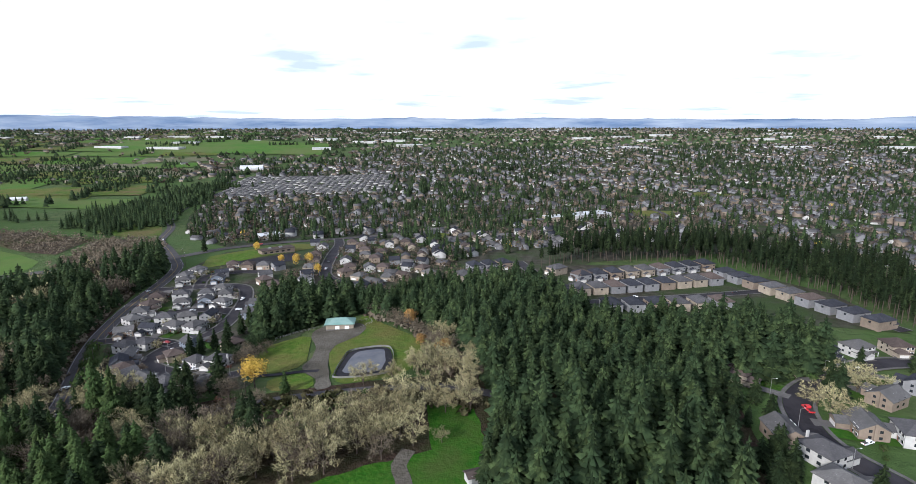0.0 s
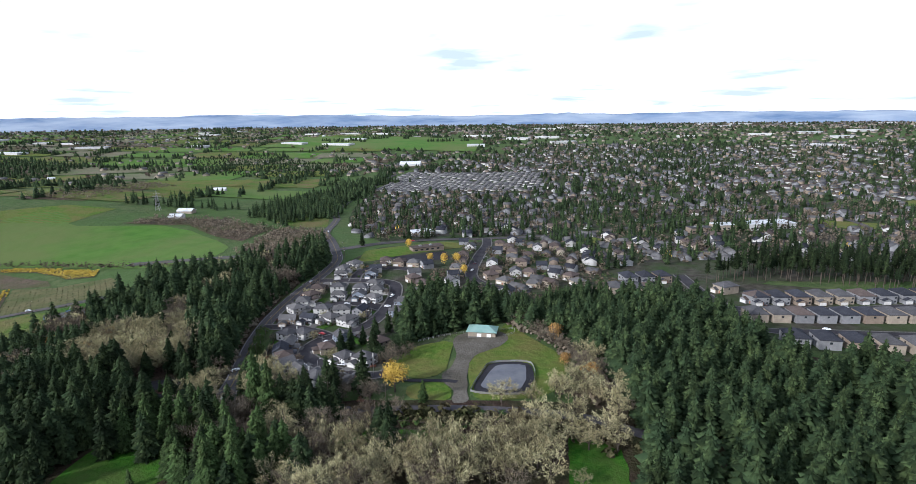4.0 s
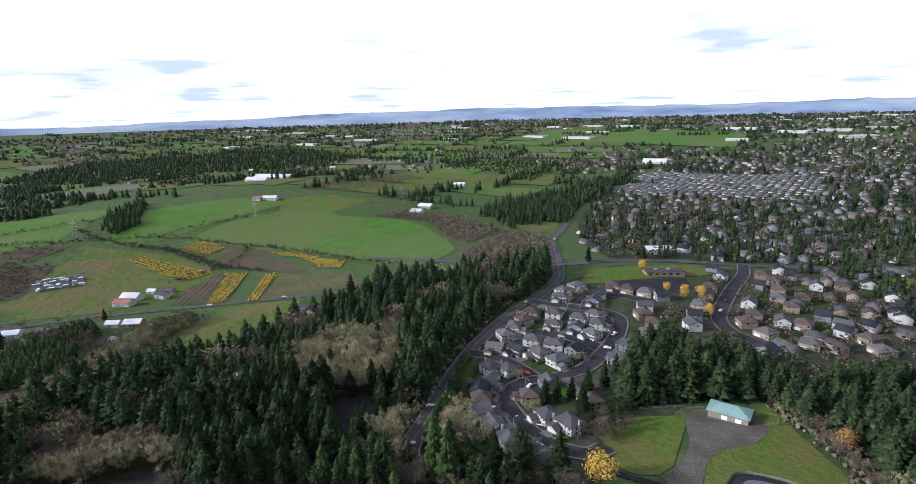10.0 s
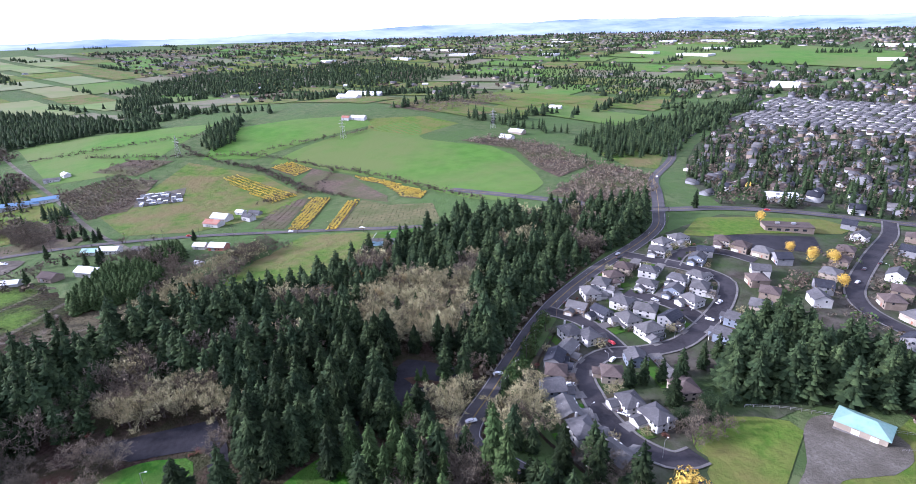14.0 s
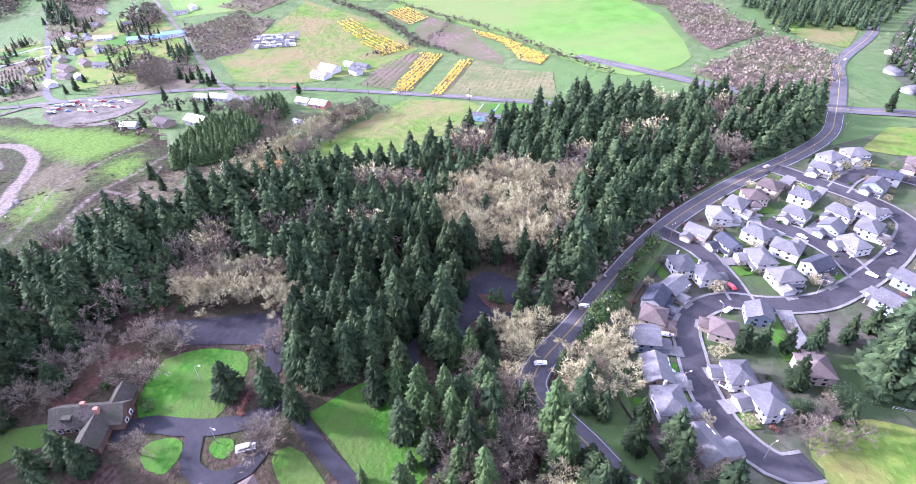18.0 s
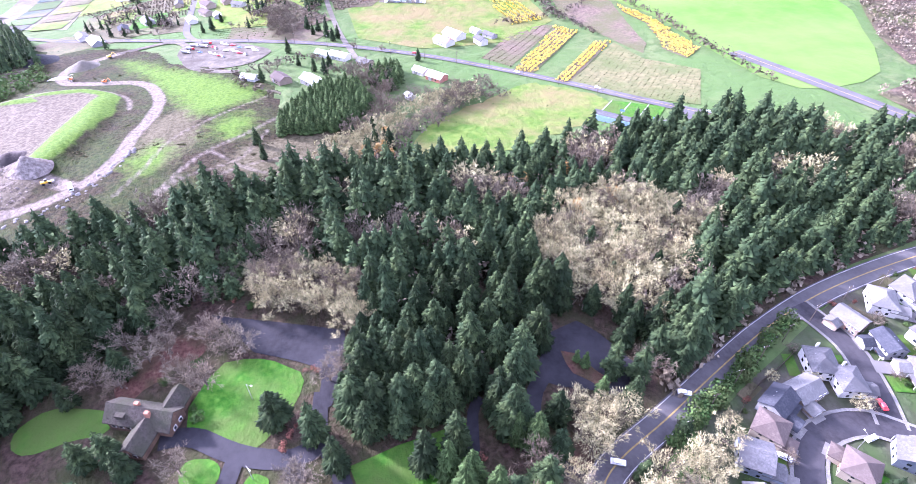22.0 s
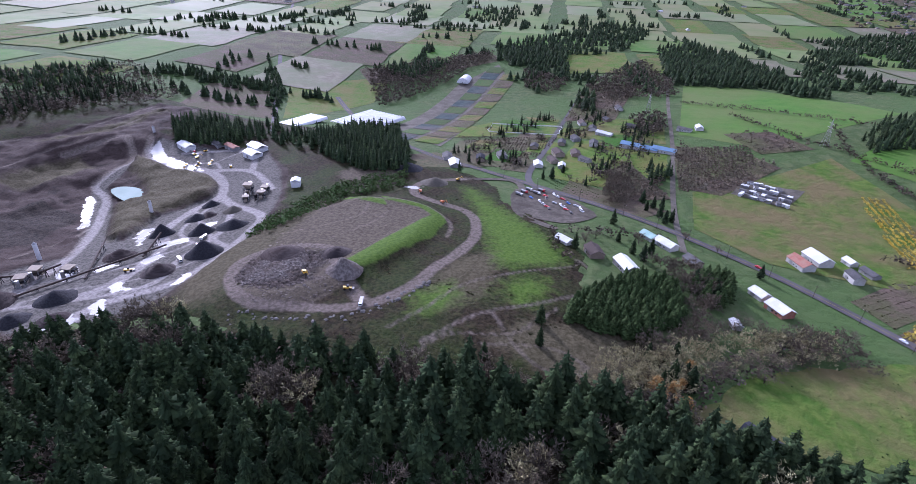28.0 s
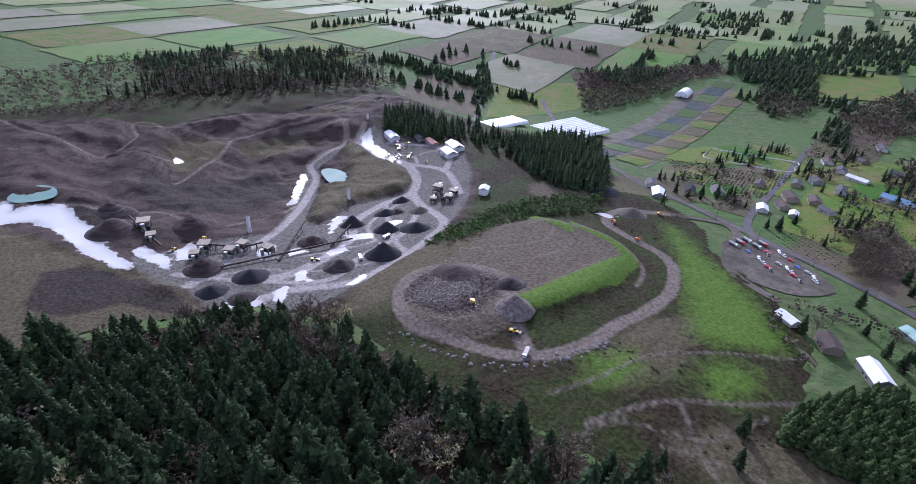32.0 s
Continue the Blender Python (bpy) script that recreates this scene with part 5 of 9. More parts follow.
def window(parent, x, y, z, w, h, side, split=True):
    """A framed pane set on a wall; side is the way it faces: -y, +y, -x or +x."""
    ax, s = side[1], (-1 if side[0] == "-" else 1)

    def bars(u0, u1, z0, z1, t0, t1):
        return boxed(u0, u1, min(y + s * t0, y + s * t1), max(y + s * t0, y + s * t1), z0, z1) if ax == "y" else boxed(min(x + s * t0, x + s * t1), max(x + s * t0, x + s * t1), u0, u1, z0, z1)

    c = x if ax == "y" else y
    if not split:
        part("window", bars(c - w / 2, c + w / 2, z, z + h, -0.05, 0.08), M_GLASS, parent)
        return
    fr = part("window", bars(c - w / 2 - 0.14, c + w / 2 + 0.14, z - 0.14, z + h + 0.14, -0.05, 0.07), M_TRIM, parent)
    part("pane", bars(c - w / 2, c + w / 2, z, z + h, 0.0, 0.1), M_GLASS, fr)


def house_model(name, label, w, d, h, style, wall, roof, wing=None, windows=2, chimney=False, category="house", group="", porch=False, split=True):
    """A house whose front faces -y, its middle at the origin: walls, roof, garage wing, door, windows."""
    top = tagged(new(name), label, category, group)
    x0, x1, y0, y1 = -w / 2, w / 2, -d / 2, d / 2
    rise = 0.27 * min(w, d)
    if style == "hip":
        part("wall", boxed(x0, x1, y0, y1, -3, h), wall, top)
        solid("roof", *hip_roof(x0, x1, y0, y1, h, rise), roof, top)
    else:
        along = "x" if style == "gable" else "y"
        solid("wall", *gable_wall(x0, x1, y0, y1, -3, h, h + rise, along), wall, top)
        solid("roof", *gable_roof(x0, x1, y0, y1, h, h + rise, along), roof, top)
    gx, gy = x0 + w * 0.28, y0
    if wing:
        ww, wd, wh, ws = wing
        a0, a1 = x0 + 0.3, x0 + 0.3 + ww
        gx, gy = (a0 + a1) / 2, y0 - wd
        if ws == "hip":
            part("garage_wall", boxed(a0, a1, y0 - wd, y0 + 1, -3, wh), wall, top)
            solid("garage_roof", *hip_roof(a0, a1, y0 - wd, y0 + 2.5, wh, 0.26 * ww), roof, top)
        else:
            solid("garage_wall", *gable_wall(a0, a1, y0 - wd, y0 + 1, -3, wh, wh + 0.25 * ww, "y"), wall, top)
            solid("garage_roof", *gable_roof(a0, a1, y0 - wd, y0 + 2.5, wh, wh + 0.25 * ww, "y"), roof, top)
    part("garage_door", boxed(gx - 2.4, gx + 2.4, gy - 0.08, gy + 0.1, 0.0, 2.2, bevel=0.03), M_GARAGE, top, "pale panelled garage door")
    part("front_door", boxed(x1 - 0.42 * w, x1 - 0.42 * w + 1.1, y0 - 0.08, y0 + 0.1, 0.0, 2.1), M_BRICK, top, "painted front door")
    if porch:
        part("porch_roof", boxed(x1 - 0.48 * w, x1 - 0.1, y0 - 2.2, y0, 2.6, 2.85), roof, top)
        for px in (x1 - 0.46 * w, x1 - 0.3):
            part("porch_post", boxed(px - 0.1, px + 0.1, y0 - 2.1, y0 - 1.9, -1, 2.6), M_TRIM, top)
    storeys = [1.0] if h < 4 else [1.0, 3.7]
    for z in storeys:
        for k in range(windows):
            window(top, x1 - 0.12 * w - k * 0.2 * w, y0, z, 1.3, 1.25, "-y", split)
            if split or z > 2:
                window(top, x0 + w * (k + 1) / (windows + 1), y1, z, 1.5, 1.25, "+y", False)
        for sd, xx in (("-x", x0), ("+x", x1)) if split or z > 2 or h < 4 else ():
            window(top, xx, y0 + d * 0.35, z, 1.2, 1.2, sd, False)
            if windows > 1:
                window(top, xx, y0 + d * 0.7, z, 1.2, 1.2, sd, False)
    if chimney:
        part("chimney", boxed(x1 - 0.05, x1 + 0.6, -0.45, 0.55, -1, h + rise * 0.8 + 0.6), wall, top, "boxed chimney stack")
    for k in range(2 if split else 0):
        part("roof_vent", boxed(-1.2 + 2.4 * k, -0.9 + 2.4 * k, d * 0.22, d * 0.22 + 0.3, h + rise * 0.42, h + rise * 0.42 + 0.65), M_GREYMETAL, top)
    return top


W, RF = M_WALLS, M_ROOFS
near_models = [
    house_model("house", "white two-storey house with a grey shingle roof", 13, 11, 5.4, "hip", W[0], RF[0], (6.4, 5, 3, "gable"), chimney=True),
    house_model("house", "cream two-storey house with a brown hip roof", 12, 12, 5.2, "hip", W[1], RF[2], (6.4, 4.5, 3, "hip")),
    house_model("house", "grey two-storey house with a dark slate roof", 13, 10, 5.4, "gable", W[2], RF[1], (6.4, 5.5, 3, "gable"), porch=True),
    house_model("house", "tan house with a pale grey shingle roof", 14, 11, 4.6, "gable", W[3], RF[3], (6.6, 5, 3, "gable"), chimney=True),
    house_model("house", "blue-grey house with a grey gabled roof", 12, 11, 5.4, "crossgable", W[4], RF[0], (6.2, 4.5, 3, "gable"), porch=True),
    house_model("house", "white house with a pale shingle hip roof", 14, 11, 5.0, "hip", W[0], RF[3], (6.6, 5, 3, "gable"), porch=True),
]
STREETS = [np.concatenate([glide(p, 3) for p in (LOOP, SPUR, CULDESAC, BRANCH, NORTHST)]), glide(EASTST, 3), np.concatenate([glide(p, 3) for p in (ROWST_A, ROWST_B)])]


def facing(x, y, lines):
    """The turn that points a house's front at the nearest street, and how far off that street is."""
    d = lines - (x, y)
    k = np.argmin((d**2).sum(1))
    return math.atan2(d[k][1], d[k][0]) + math.pi / 2, float(np.hypot(*d[k]))


HOMES = [(-203, 376), (-195, 367), (-187, 355), (-172, 346), (-159, 339), (-142, 336), (-177, 385), (-158, 370), (-145, 368), (-148, 396), (-177, 405), (-157, 456), (-215, 403), (-206, 389), (-206, 407), (-231, 430), (-236, 449), (-238, 476), (-238, 463), (-217, 434), (-215, 451),
         (-202, 437), (-188, 435), (-201, 453), (-186, 453), (-225, 496), (-217, 481), (-201, 484), (-188, 481), (-192, 498), (-206, 498), (-200, 511), (-212, 534), (-240, 490), (-238, 528), (-242, 541), (-238, 556), (-214, 548), (-214, 573), (-161, 476)]
# which model each home follows, in the same order
LOOKS = "2143031001440303515205552054550541555"
HOMES_N = [(-200, 572), (-187, 575), (-174, 573), (-176, 544), (-172, 530), (-160, 518), (-158, 500), (-166, 686), (-152, 659), (-150, 618), (-147, 596), (-145, 572), (-142, 549), (-138, 530), (-126, 691), (-114, 675), (-103, 629), (-122, 655), (-117, 598), (-109, 574), (-110, 556), (-96, 545), (-90, 514),
           (-91, 572), (-106, 650), (-79, 575), (-71, 542), (-106, 707), (-84, 685), (-67, 697), (-43, 572), (-36, 557), (-71, 604), (-58, 590), (-91, 610), (-88, 640)]
EAST = [(106, 275), (112, 261), (117, 329), (148, 344), (180, 358), (204, 366), (143, 281), (157, 275), (228, 368), (172, 306), (198, 318), (106, 243), (225, 330)]
drives = []
for k, (x, y) in enumerate(HOMES):
    turn, gap = facing(x, y, STREETS[0])
    put(near_models[int(LOOKS[k % 37])], x, y, 0.86 if gap > 14 else 0.8, turn, z=gz(x, y) + 0.4)
    drives.append((x, y, turn, gap))
NORTH_EAST = [(-117, 722), (-92, 700), (-79, 706), (-66, 712), (-50, 718), (-72, 660), (-58, 670), (-89, 622), (-76, 612), (-62, 628), (-46, 628), (-66, 596), (-56, 578), (-70, 560), (-58, 545), (-82, 530), (-44, 600), (-40, 566), (-28, 556), (-44, 650), (-30, 640), (-24, 600), (-30, 690)]
simple_models = [house_model("house", lb, w, d, h, st, W[a], RF[b], None, windows=1, split=False) for lb, w, d, h, st, a, b in (
    ("tan two-storey house with a brown roof", 12, 12, 5.3, "hip", 3, 2), ("white two-storey house with a grey roof", 12, 11, 5.3, "gable", 0, 0),
    ("pale grey house with a dark roof", 13, 11, 5.0, "crossgable", 2, 1), ("cream house with a pale roof", 13, 12, 4.2, "hip", 1, 3))]
for k, (x, y) in enumerate(HOMES_N):
    turn, gap = facing(x, y, STREETS[0])
    put(simple_models[(k * 3 + k // 5) % 4], x, y, 0.88, turn, z=gz(x, y) + 0.4)
for k, (x, y) in enumerate(EAST):
    turn, gap = facing(x, y, STREETS[1])
    put(near_models[(3, 0, 1, 3, 2, 5)[k % 6]], x, y, 0.98, turn, z=gz(x, y) + 0.5)
    drives.append((x, y, turn, gap))
row_models = [house_model("row_house", lb, 11.4, 15, 5.9, "hip", W[a], RF[b], (5.6, 2.5, 3, "gable"), windows=1, split=False, group="row houses by the tall firs") for lb, a, b in (
    ("cream two-storey row house with a grey roof", 1, 0), ("tan two-storey row house with a dark slate roof", 3, 1), ("grey two-storey row house with a dark grey roof", 2, 1), ("pale grey two-storey row house with a brown roof", 2, 2))]
ROWS = [((78, 560), (94, 536), 2, 0.4), ((94, 536), (212, 562), 9, 0.2), ((82, 492), (196, 515), 9, 0.2), ((92, 446), (172, 452), 6, 0.1), ((216, 532), (250, 408), 9, -1.3), ((-6, 540), (21, 545), 3, 0.2), ((5, 577), (33, 587), 3, 0.2)]
k = 0
for (ax, ay), (bx, by), n, _ in ROWS:
    for i in range(n):
        s = (i + 0.0) / max(1, n - 1)
        x, y = ax + (bx - ax) * s, ay + (by - ay) * s
        turn, gap = facing(x, y, STREETS[2])
        base = math.atan2(by - ay, bx - ax)
        turn = base if abs(math.sin((turn - base) / 2)) < abs(math.sin((turn - base - math.pi) / 2)) else base + math.pi
        put(row_models[(k * 7 + k // 3) % 4], x, y, 1.0, turn, z=gz(x, y) + 0.5)
        k += 1

# concrete drives from garage to street
for x, y, turn, gap in drives:
    if gap < 9:
        continue
    c, s = math.cos(turn - math.pi / 2), math.sin(turn - math.pi / 2)
    ox, oy = -s * -3.2, c * -3.2
    far = gap - 3.0
    q = [(x + ox + c * r - s * k, y + oy + s * r + c * k) for r, k in ((5, -2.9), (far, -2.9), (far, 2.9), (5, 2.9))]
    patch("driveway", q, M_WALKWAY, "concrete driveway in front of the garage", dz=0.75, step=4, category="driveway")
    q = [(x + ox * 0 + c * r - s * k, y + s * r + c * k) for r, k in ((6, 0.5), (gap - 6.2, 0.5), (gap - 6.2, 7), (6, 7))]
    if gap > 15:
        patch("front_lawn", q, M_LAWN, "small green front lawn", dz=0.6, step=4, category="lawn")
for x, y, turn, gap in drives[: len(HOMES)]:
    c, s = math.cos(turn + math.pi / 2), math.sin(turn + math.pi / 2)
    if rng.random() < 0.5:
        q = [(x + c * r - s * k, y + s * r + c * k) for r, k in ((6.5, -5), (11, -5), (11, 5), (6.5, 5))]
        patch("back_lawn", q, M_LAWN if rng.random() < 0.6 else M_BRUSH, "small back garden lawn", dz=0.55, step=4, category="lawn")

# ---- the town beyond: many small houses and garden trees ----
TOWN = [(-255, 665), (-330, 745), (-385, 850), (-430, 960), (-485, 1180), (-500, 1230), (-505, 1500), (-380, 1900), (-250, 2300), (1500, 2300), (1900, 900), (800, 350), (420, 420), (380, 560), (270, 670), (120, 680), (30, 640), (-20, 610), (-60, 715), (-120, 745)]
MHP = [(-495, 1190), (-505, 1460), (-165, 1480), (-131, 1225)]
GREENS = [[(-242, 570), (-253, 614), (-225, 652), (-186, 694), (-163, 690), (-165, 665), (-204, 616), (-228, 580)], [(-56, 712), (-40, 775), (-10, 780), (-15, 735)], [(230, 860), (260, 905), (330, 880), (300, 830)], [(420, 1120), (500, 1180), (560, 1120), (480, 1060)]]
patch("dark_lot", [(-219, 593), (-176, 640), (-160, 610), (-203, 576)], M_DARKASPH, "dark empty lot beside the grass", dz=0.56, category="car park")
for g in GREENS:
    patch("playing_field", g, M_GRASS, "green grass field in the suburb", dz=0.5)


def hut(w, d, h, rise):
    """Plain far house: walls and a gabled roof, as two shapes."""
    x, y = w / 2, d / 2
    wall = np.array([(-x, -y, -2), (x, -y, -2), (x, y, -2), (-x, y, -2), (-x, -y, h), (x, -y, h), (x, y, h), (-x, y, h), (-x, 0, h + rise), (x, 0, h + rise)], float)
    wf = np.array([(0, 1, 5), (0, 5, 4), (1, 2, 6), (1, 6, 5), (2, 3, 7), (2, 7, 6), (3, 0, 4), (3, 4, 7), (4, 8, 7), (5, 6, 9)])
    o = 0.5
    roof = np.array([(-x - o, -y - o, h - 0.2), (x + o, -y - o, h - 0.2), (x + o, 0, h + rise), (-x - o, 0, h + rise), (-x - o, y + o, h - 0.2), (x + o, y + o, h - 0.2),
                     (-x - o, -y - o, h + 0.1), (x + o, -y - o, h + 0.1), (x + o, 0, h + rise + 0.3), (-x - o, 0, h + rise + 0.3), (-x - o, y + o, h + 0.1), (x + o, y + o, h + 0.1)], float)
    rf = np.array([(6, 7, 8), (6, 8, 9), (9, 8, 11), (9, 11, 10), (0, 1, 7), (0, 7, 6), (4, 10, 11), (4, 11, 5), (1, 2, 8), (1, 8, 7), (2, 5, 11), (2, 11, 8), (0, 6, 9), (0, 9, 3), (3, 9, 10), (3, 10, 4)])
    return (wall, wf), (roof, rf)


HUTS = [hut(13, 10, 3.2, 2.4), hut(11, 12, 5.2, 3.0), hut(16, 10, 3.2, 2.6), hut(12, 9, 5.4, 2.4)]
hx, hy, ht = [], [], []
th = 0.09


def bent(u, w):
    """Streets that curve: the grid's place u, w on the plan."""
    u2, w2 = u + 45 * np.sin(w * 0.0075 + u * 0.0031) + 28 * np.sin(w * 0.016 + u * 0.011), w + 40 * np.sin(u * 0.009 + w * 0.003)
    return u2 * math.cos(th) - w2 * math.sin(th), u2 * math.sin(th) + w2 * math.cos(th) + 200


for u in np.arange(-1200, 2600, 64):
    for side in (-1, 1):
        for w in np.arange(-200, 2700, 17.5):
            a, b = bent(u + side * 15 + rng.uniform(-2, 2), w + rng.uniform(-4, 4))
            hx.append(a)
            hy.append(b)
            ht.append(th + side * math.pi / 2 + rng.choice([0, math.pi / 2]) + rng.normal(0, 0.25))
hx, hy, ht = np.array(hx), np.array(hy), np.array(ht)
BIGS = [(-230, 730, 24), (137, 841, 30), (182, 845, 40), (100, 818, 22)]
ok = inside(TOWN, hx, hy) & ~inside(MHP, hx, hy) & ~near_line(CROSS, hx, hy, 17) & ~near_line(ARTERIAL, hx, hy, 20)
for g in GREENS:
    ok &= ~inside(g, hx, hy)
for a, b, r in BIGS:
    ok &= (hx - a) ** 2 + (hy - b) ** 2 > r * r
clump = np.sin(hx * 0.011 + 1) * np.sin(hy * 0.009 + hx * 0.004)
ok &= rng.random(len(hx)) < np.where(hy > 1400, 0.55, np.where(clump > 0.55, 0.35, 0.86))
hx, hy, ht = hx[ok], hy[ok], ht[ok]
pick = rng.integers(0, 4, len(hx))
near = np.argsort((hx + 40) ** 2 + (hy - 500) ** 2)[:90]
town_models = []
for q in range(4):
    (wv, wf), (rv, rf) = HUTS[q]
    m = tagged(new("suburban_house"), ("low tan suburban house with a grey roof", "two-storey white suburban house with a dark roof", "long low grey suburban house", "two-storey cream suburban house with a brown roof")[q], "house")
    part("wall", mesh("wall", wv, wf, W[(3, 0, 2, 1)[q]]), None, m)
    part("roof", mesh("roof", rv, rf, RF[(0, 1, 3, 2)[q]]), None, m)
    part("window", boxed(-1.2, 1.2, -HUTS[q][0][0][1][1] * -1 - 0.06, HUTS[q][0][0][0][1] + 0.1, 1, 2.2), M_GLASS, m)
    part("garage_door", boxed(2.0, 5.0, HUTS[q][0][0][0][1] - 0.07, HUTS[q][0][0][0][1] + 0.1, 0, 2.2), M_GARAGE, m)
    town_models.append(m)
for k, (x, y) in enumerate(NORTH_EAST):
    if min(math.hypot(x - h[0], y - h[1]) for h in HOMES_N) > 11:
        put(town_models[(k * 3 + 1) % 4], x, y, 0.9, facing(x, y, STREETS[0])[0], z=gz(x, y) + 0.4)
for i in near:
    put(town_models[pick[i]], hx[i], hy[i], rng.uniform(0.85, 1.1), ht[i], z=gz(hx[i], hy[i]) + 0.3)
rest = np.ones(len(hx), bool)
rest[near] = False
hx2, hy2, ht2, pk2 = hx[rest], hy[rest], ht[rest], pick[rest]
hz2 = land(hx2, hy2) + 0.3
for c in range(4):
    m = pk2 == c
    s = rng.uniform(0.8, 1.15, m.sum())
    for j, (nm, mm, lb) in enumerate((("town_house_walls", W[(2, 2, 0, 3)[c]], "walls of many small suburban houses"), ("town_house_roofs", RF[(0, 0, 2, 3)[c]], "shingle roofs of many small suburban houses"))):
        v, f = scattered([HUTS[c][j]], hx2[m], hy2[m], hz2[m], s, ht2[m], np.zeros(m.sum(), int))
        tagged(new(nm, mesh(nm, v, f, mm)), lb, "houses", kind="stuff")
# park of small pale homes in close rows
gx, gy = np.meshgrid(np.arange(-500, -130, 14.0), np.arange(1190, 1480, 9.5))
gx, gy = gx.ravel() + rng.uniform(-1, 1, gx.size), gy.ravel()
ok = inside(MHP, gx, gy) & (np.abs((gx + 500) % 42 - 35) > 5)
gx, gy = gx[ok], gy[ok]
SMALL = hut(10, 5, 2.6, 0.9)
gx, gy = gx + rng.uniform(-1.2, 1.2, len(gx)), gy + rng.uniform(-1.4, 1.4, len(gx)) + 6 * np.sin(gx * 0.02)
ok = rng.random(len(gx)) > 0.14
gx, gy = gx[ok], gy[ok]
tone = rng.random(len(gx)) < 0.45
for some, roof in ((tone, RF[3]), (~tone, RF[0])):
    a, b = gx[some], gy[some]
    grow, turn = rng.uniform(0.8, 1.15, len(a)), rng.normal(0, 0.08, len(a))
    for j, (nm, mm) in enumerate((("small_home_walls", W[0]), ("small_home_roofs", roof))):
        v, f = scattered([SMALL[j]], a, b, land(a, b), grow, turn, np.zeros(len(a), int))
        tagged(new(nm, mesh(nm, v, f, mm)), "rows of small pale prefabricated homes", "houses", kind="stuff")
patch("small_home_ground", MHP, M_SUBURB, "asphalt lanes between rows of small homes", dz=0.6, step=40, category="lanes")
patch("town_ground", TOWN, M_SUBURB, "winter gardens and asphalt between houses", dz=0.3, step=30, category="gardens")
for u in np.arange(-1200, 2600, 64):
    pts = [bent(u, ww) for ww in np.arange(-200, 1600, 40)]
    a = np.array(pts)
    inn = inside(TOWN, a[:, 0], a[:, 1]) & ~inside(MHP, a[:, 0], a[:, 1])
    run = [p for p, o in zip(pts, inn) if o]
    if len(run) > 4 and max(abs(p[0] - q[0]) + abs(p[1] - q[1]) for p, q in zip(run, run[1:])) < 130:
        road("street_town", run, 7.5, M_ASPHALT, "straight grey suburban street", dz=0.7, step=30)
# garden trees
tx, ty = rng.uniform(-520, 1800, 42000), rng.uniform(420, 2300, 42000)
ok = inside(TOWN, tx, ty) & ~near_line(CROSS, tx, ty, 9) & ~near_line(ARTERIAL, tx, ty, 8)
for g in [MHP, *GREENS]:
    ok &= ~inside(g, tx, ty)
ok &= rng.random(len(tx)) < np.where(ty < 1300, 1.0, 0.75)
tx, ty = tx[ok][:11500], ty[ok][:11500]
dense = np.sin(tx * 0.014 + 2 + 0.01 * ty) * np.sin(ty * 0.012 + tx * 0.005)
conif = rng.random(len(tx)) < np.where(dense > 0.1, 0.8, 0.26)
TWIGGY = [leafy(s, 22, 0.45, 0.12, 0.1, 7) for s in (61, 62, 63)]


def stand(name, shapes, x, y, lo, hi, material, label, fat=1.0):
    h = rng.uniform(lo, hi, len(x))
    v, f = scattered(shapes, x, y, land(x, y), np.c_[h * fat, h], rng.uniform(0, 6.28, len(x)), rng.integers(0, len(shapes), len(x)))
    return tagged(new(name, mesh(name, v, f, material)), label, "trees", kind="stuff")


n1 = conif & (ty < 1000)
n2 = conif & (ty >= 1000)
stand("garden_firs_far", FIR_TINY, tx[n2], ty[n2], 9, 19, M_CONIFER, "scattered dark firs among far houses", 1.7)
stand("garden_firs", FIR_FAR, tx[n1], ty[n1], 9, 23, M_CONIFER, "scattered dark firs among the houses", 1.25)
b = np.where(~conif)[0]
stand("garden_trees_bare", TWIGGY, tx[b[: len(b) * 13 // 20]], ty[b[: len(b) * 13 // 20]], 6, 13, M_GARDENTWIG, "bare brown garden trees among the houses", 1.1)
stand("garden_trees_green", TWIGGY, tx[b[len(b) * 13 // 20 : -60]], ty[b[len(b) * 13 // 20 : -60]], 4, 9, M_HEDGE, "green garden trees and shrubs", 1.2)
ex, ey = rng.uniform(-420, 420, 9000), rng.uniform(600, 1050, 9000)
ok = inside(TOWN, ex, ey) & ~near_line(CROSS, ex, ey, 9) & ~near_line(ARTERIAL, ex, ey, 8)
for g in GREENS:
    ok &= ~inside(g, ex, ey)
ex, ey = ex[ok][:3000], ey[ok][:3000]
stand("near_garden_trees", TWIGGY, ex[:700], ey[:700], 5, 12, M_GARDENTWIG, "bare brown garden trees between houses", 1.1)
stand("near_garden_firs", FIR_FAR, ex[2300:], ey[2300:], 8, 20, M_CONIFER, "dark firs between houses", 1.2)
stand("garden_trees_yellow", TWIGGY, tx[b[-60:]], ty[b[-60:]], 6, 11, M_YELLOW, "a few yellow autumn trees")


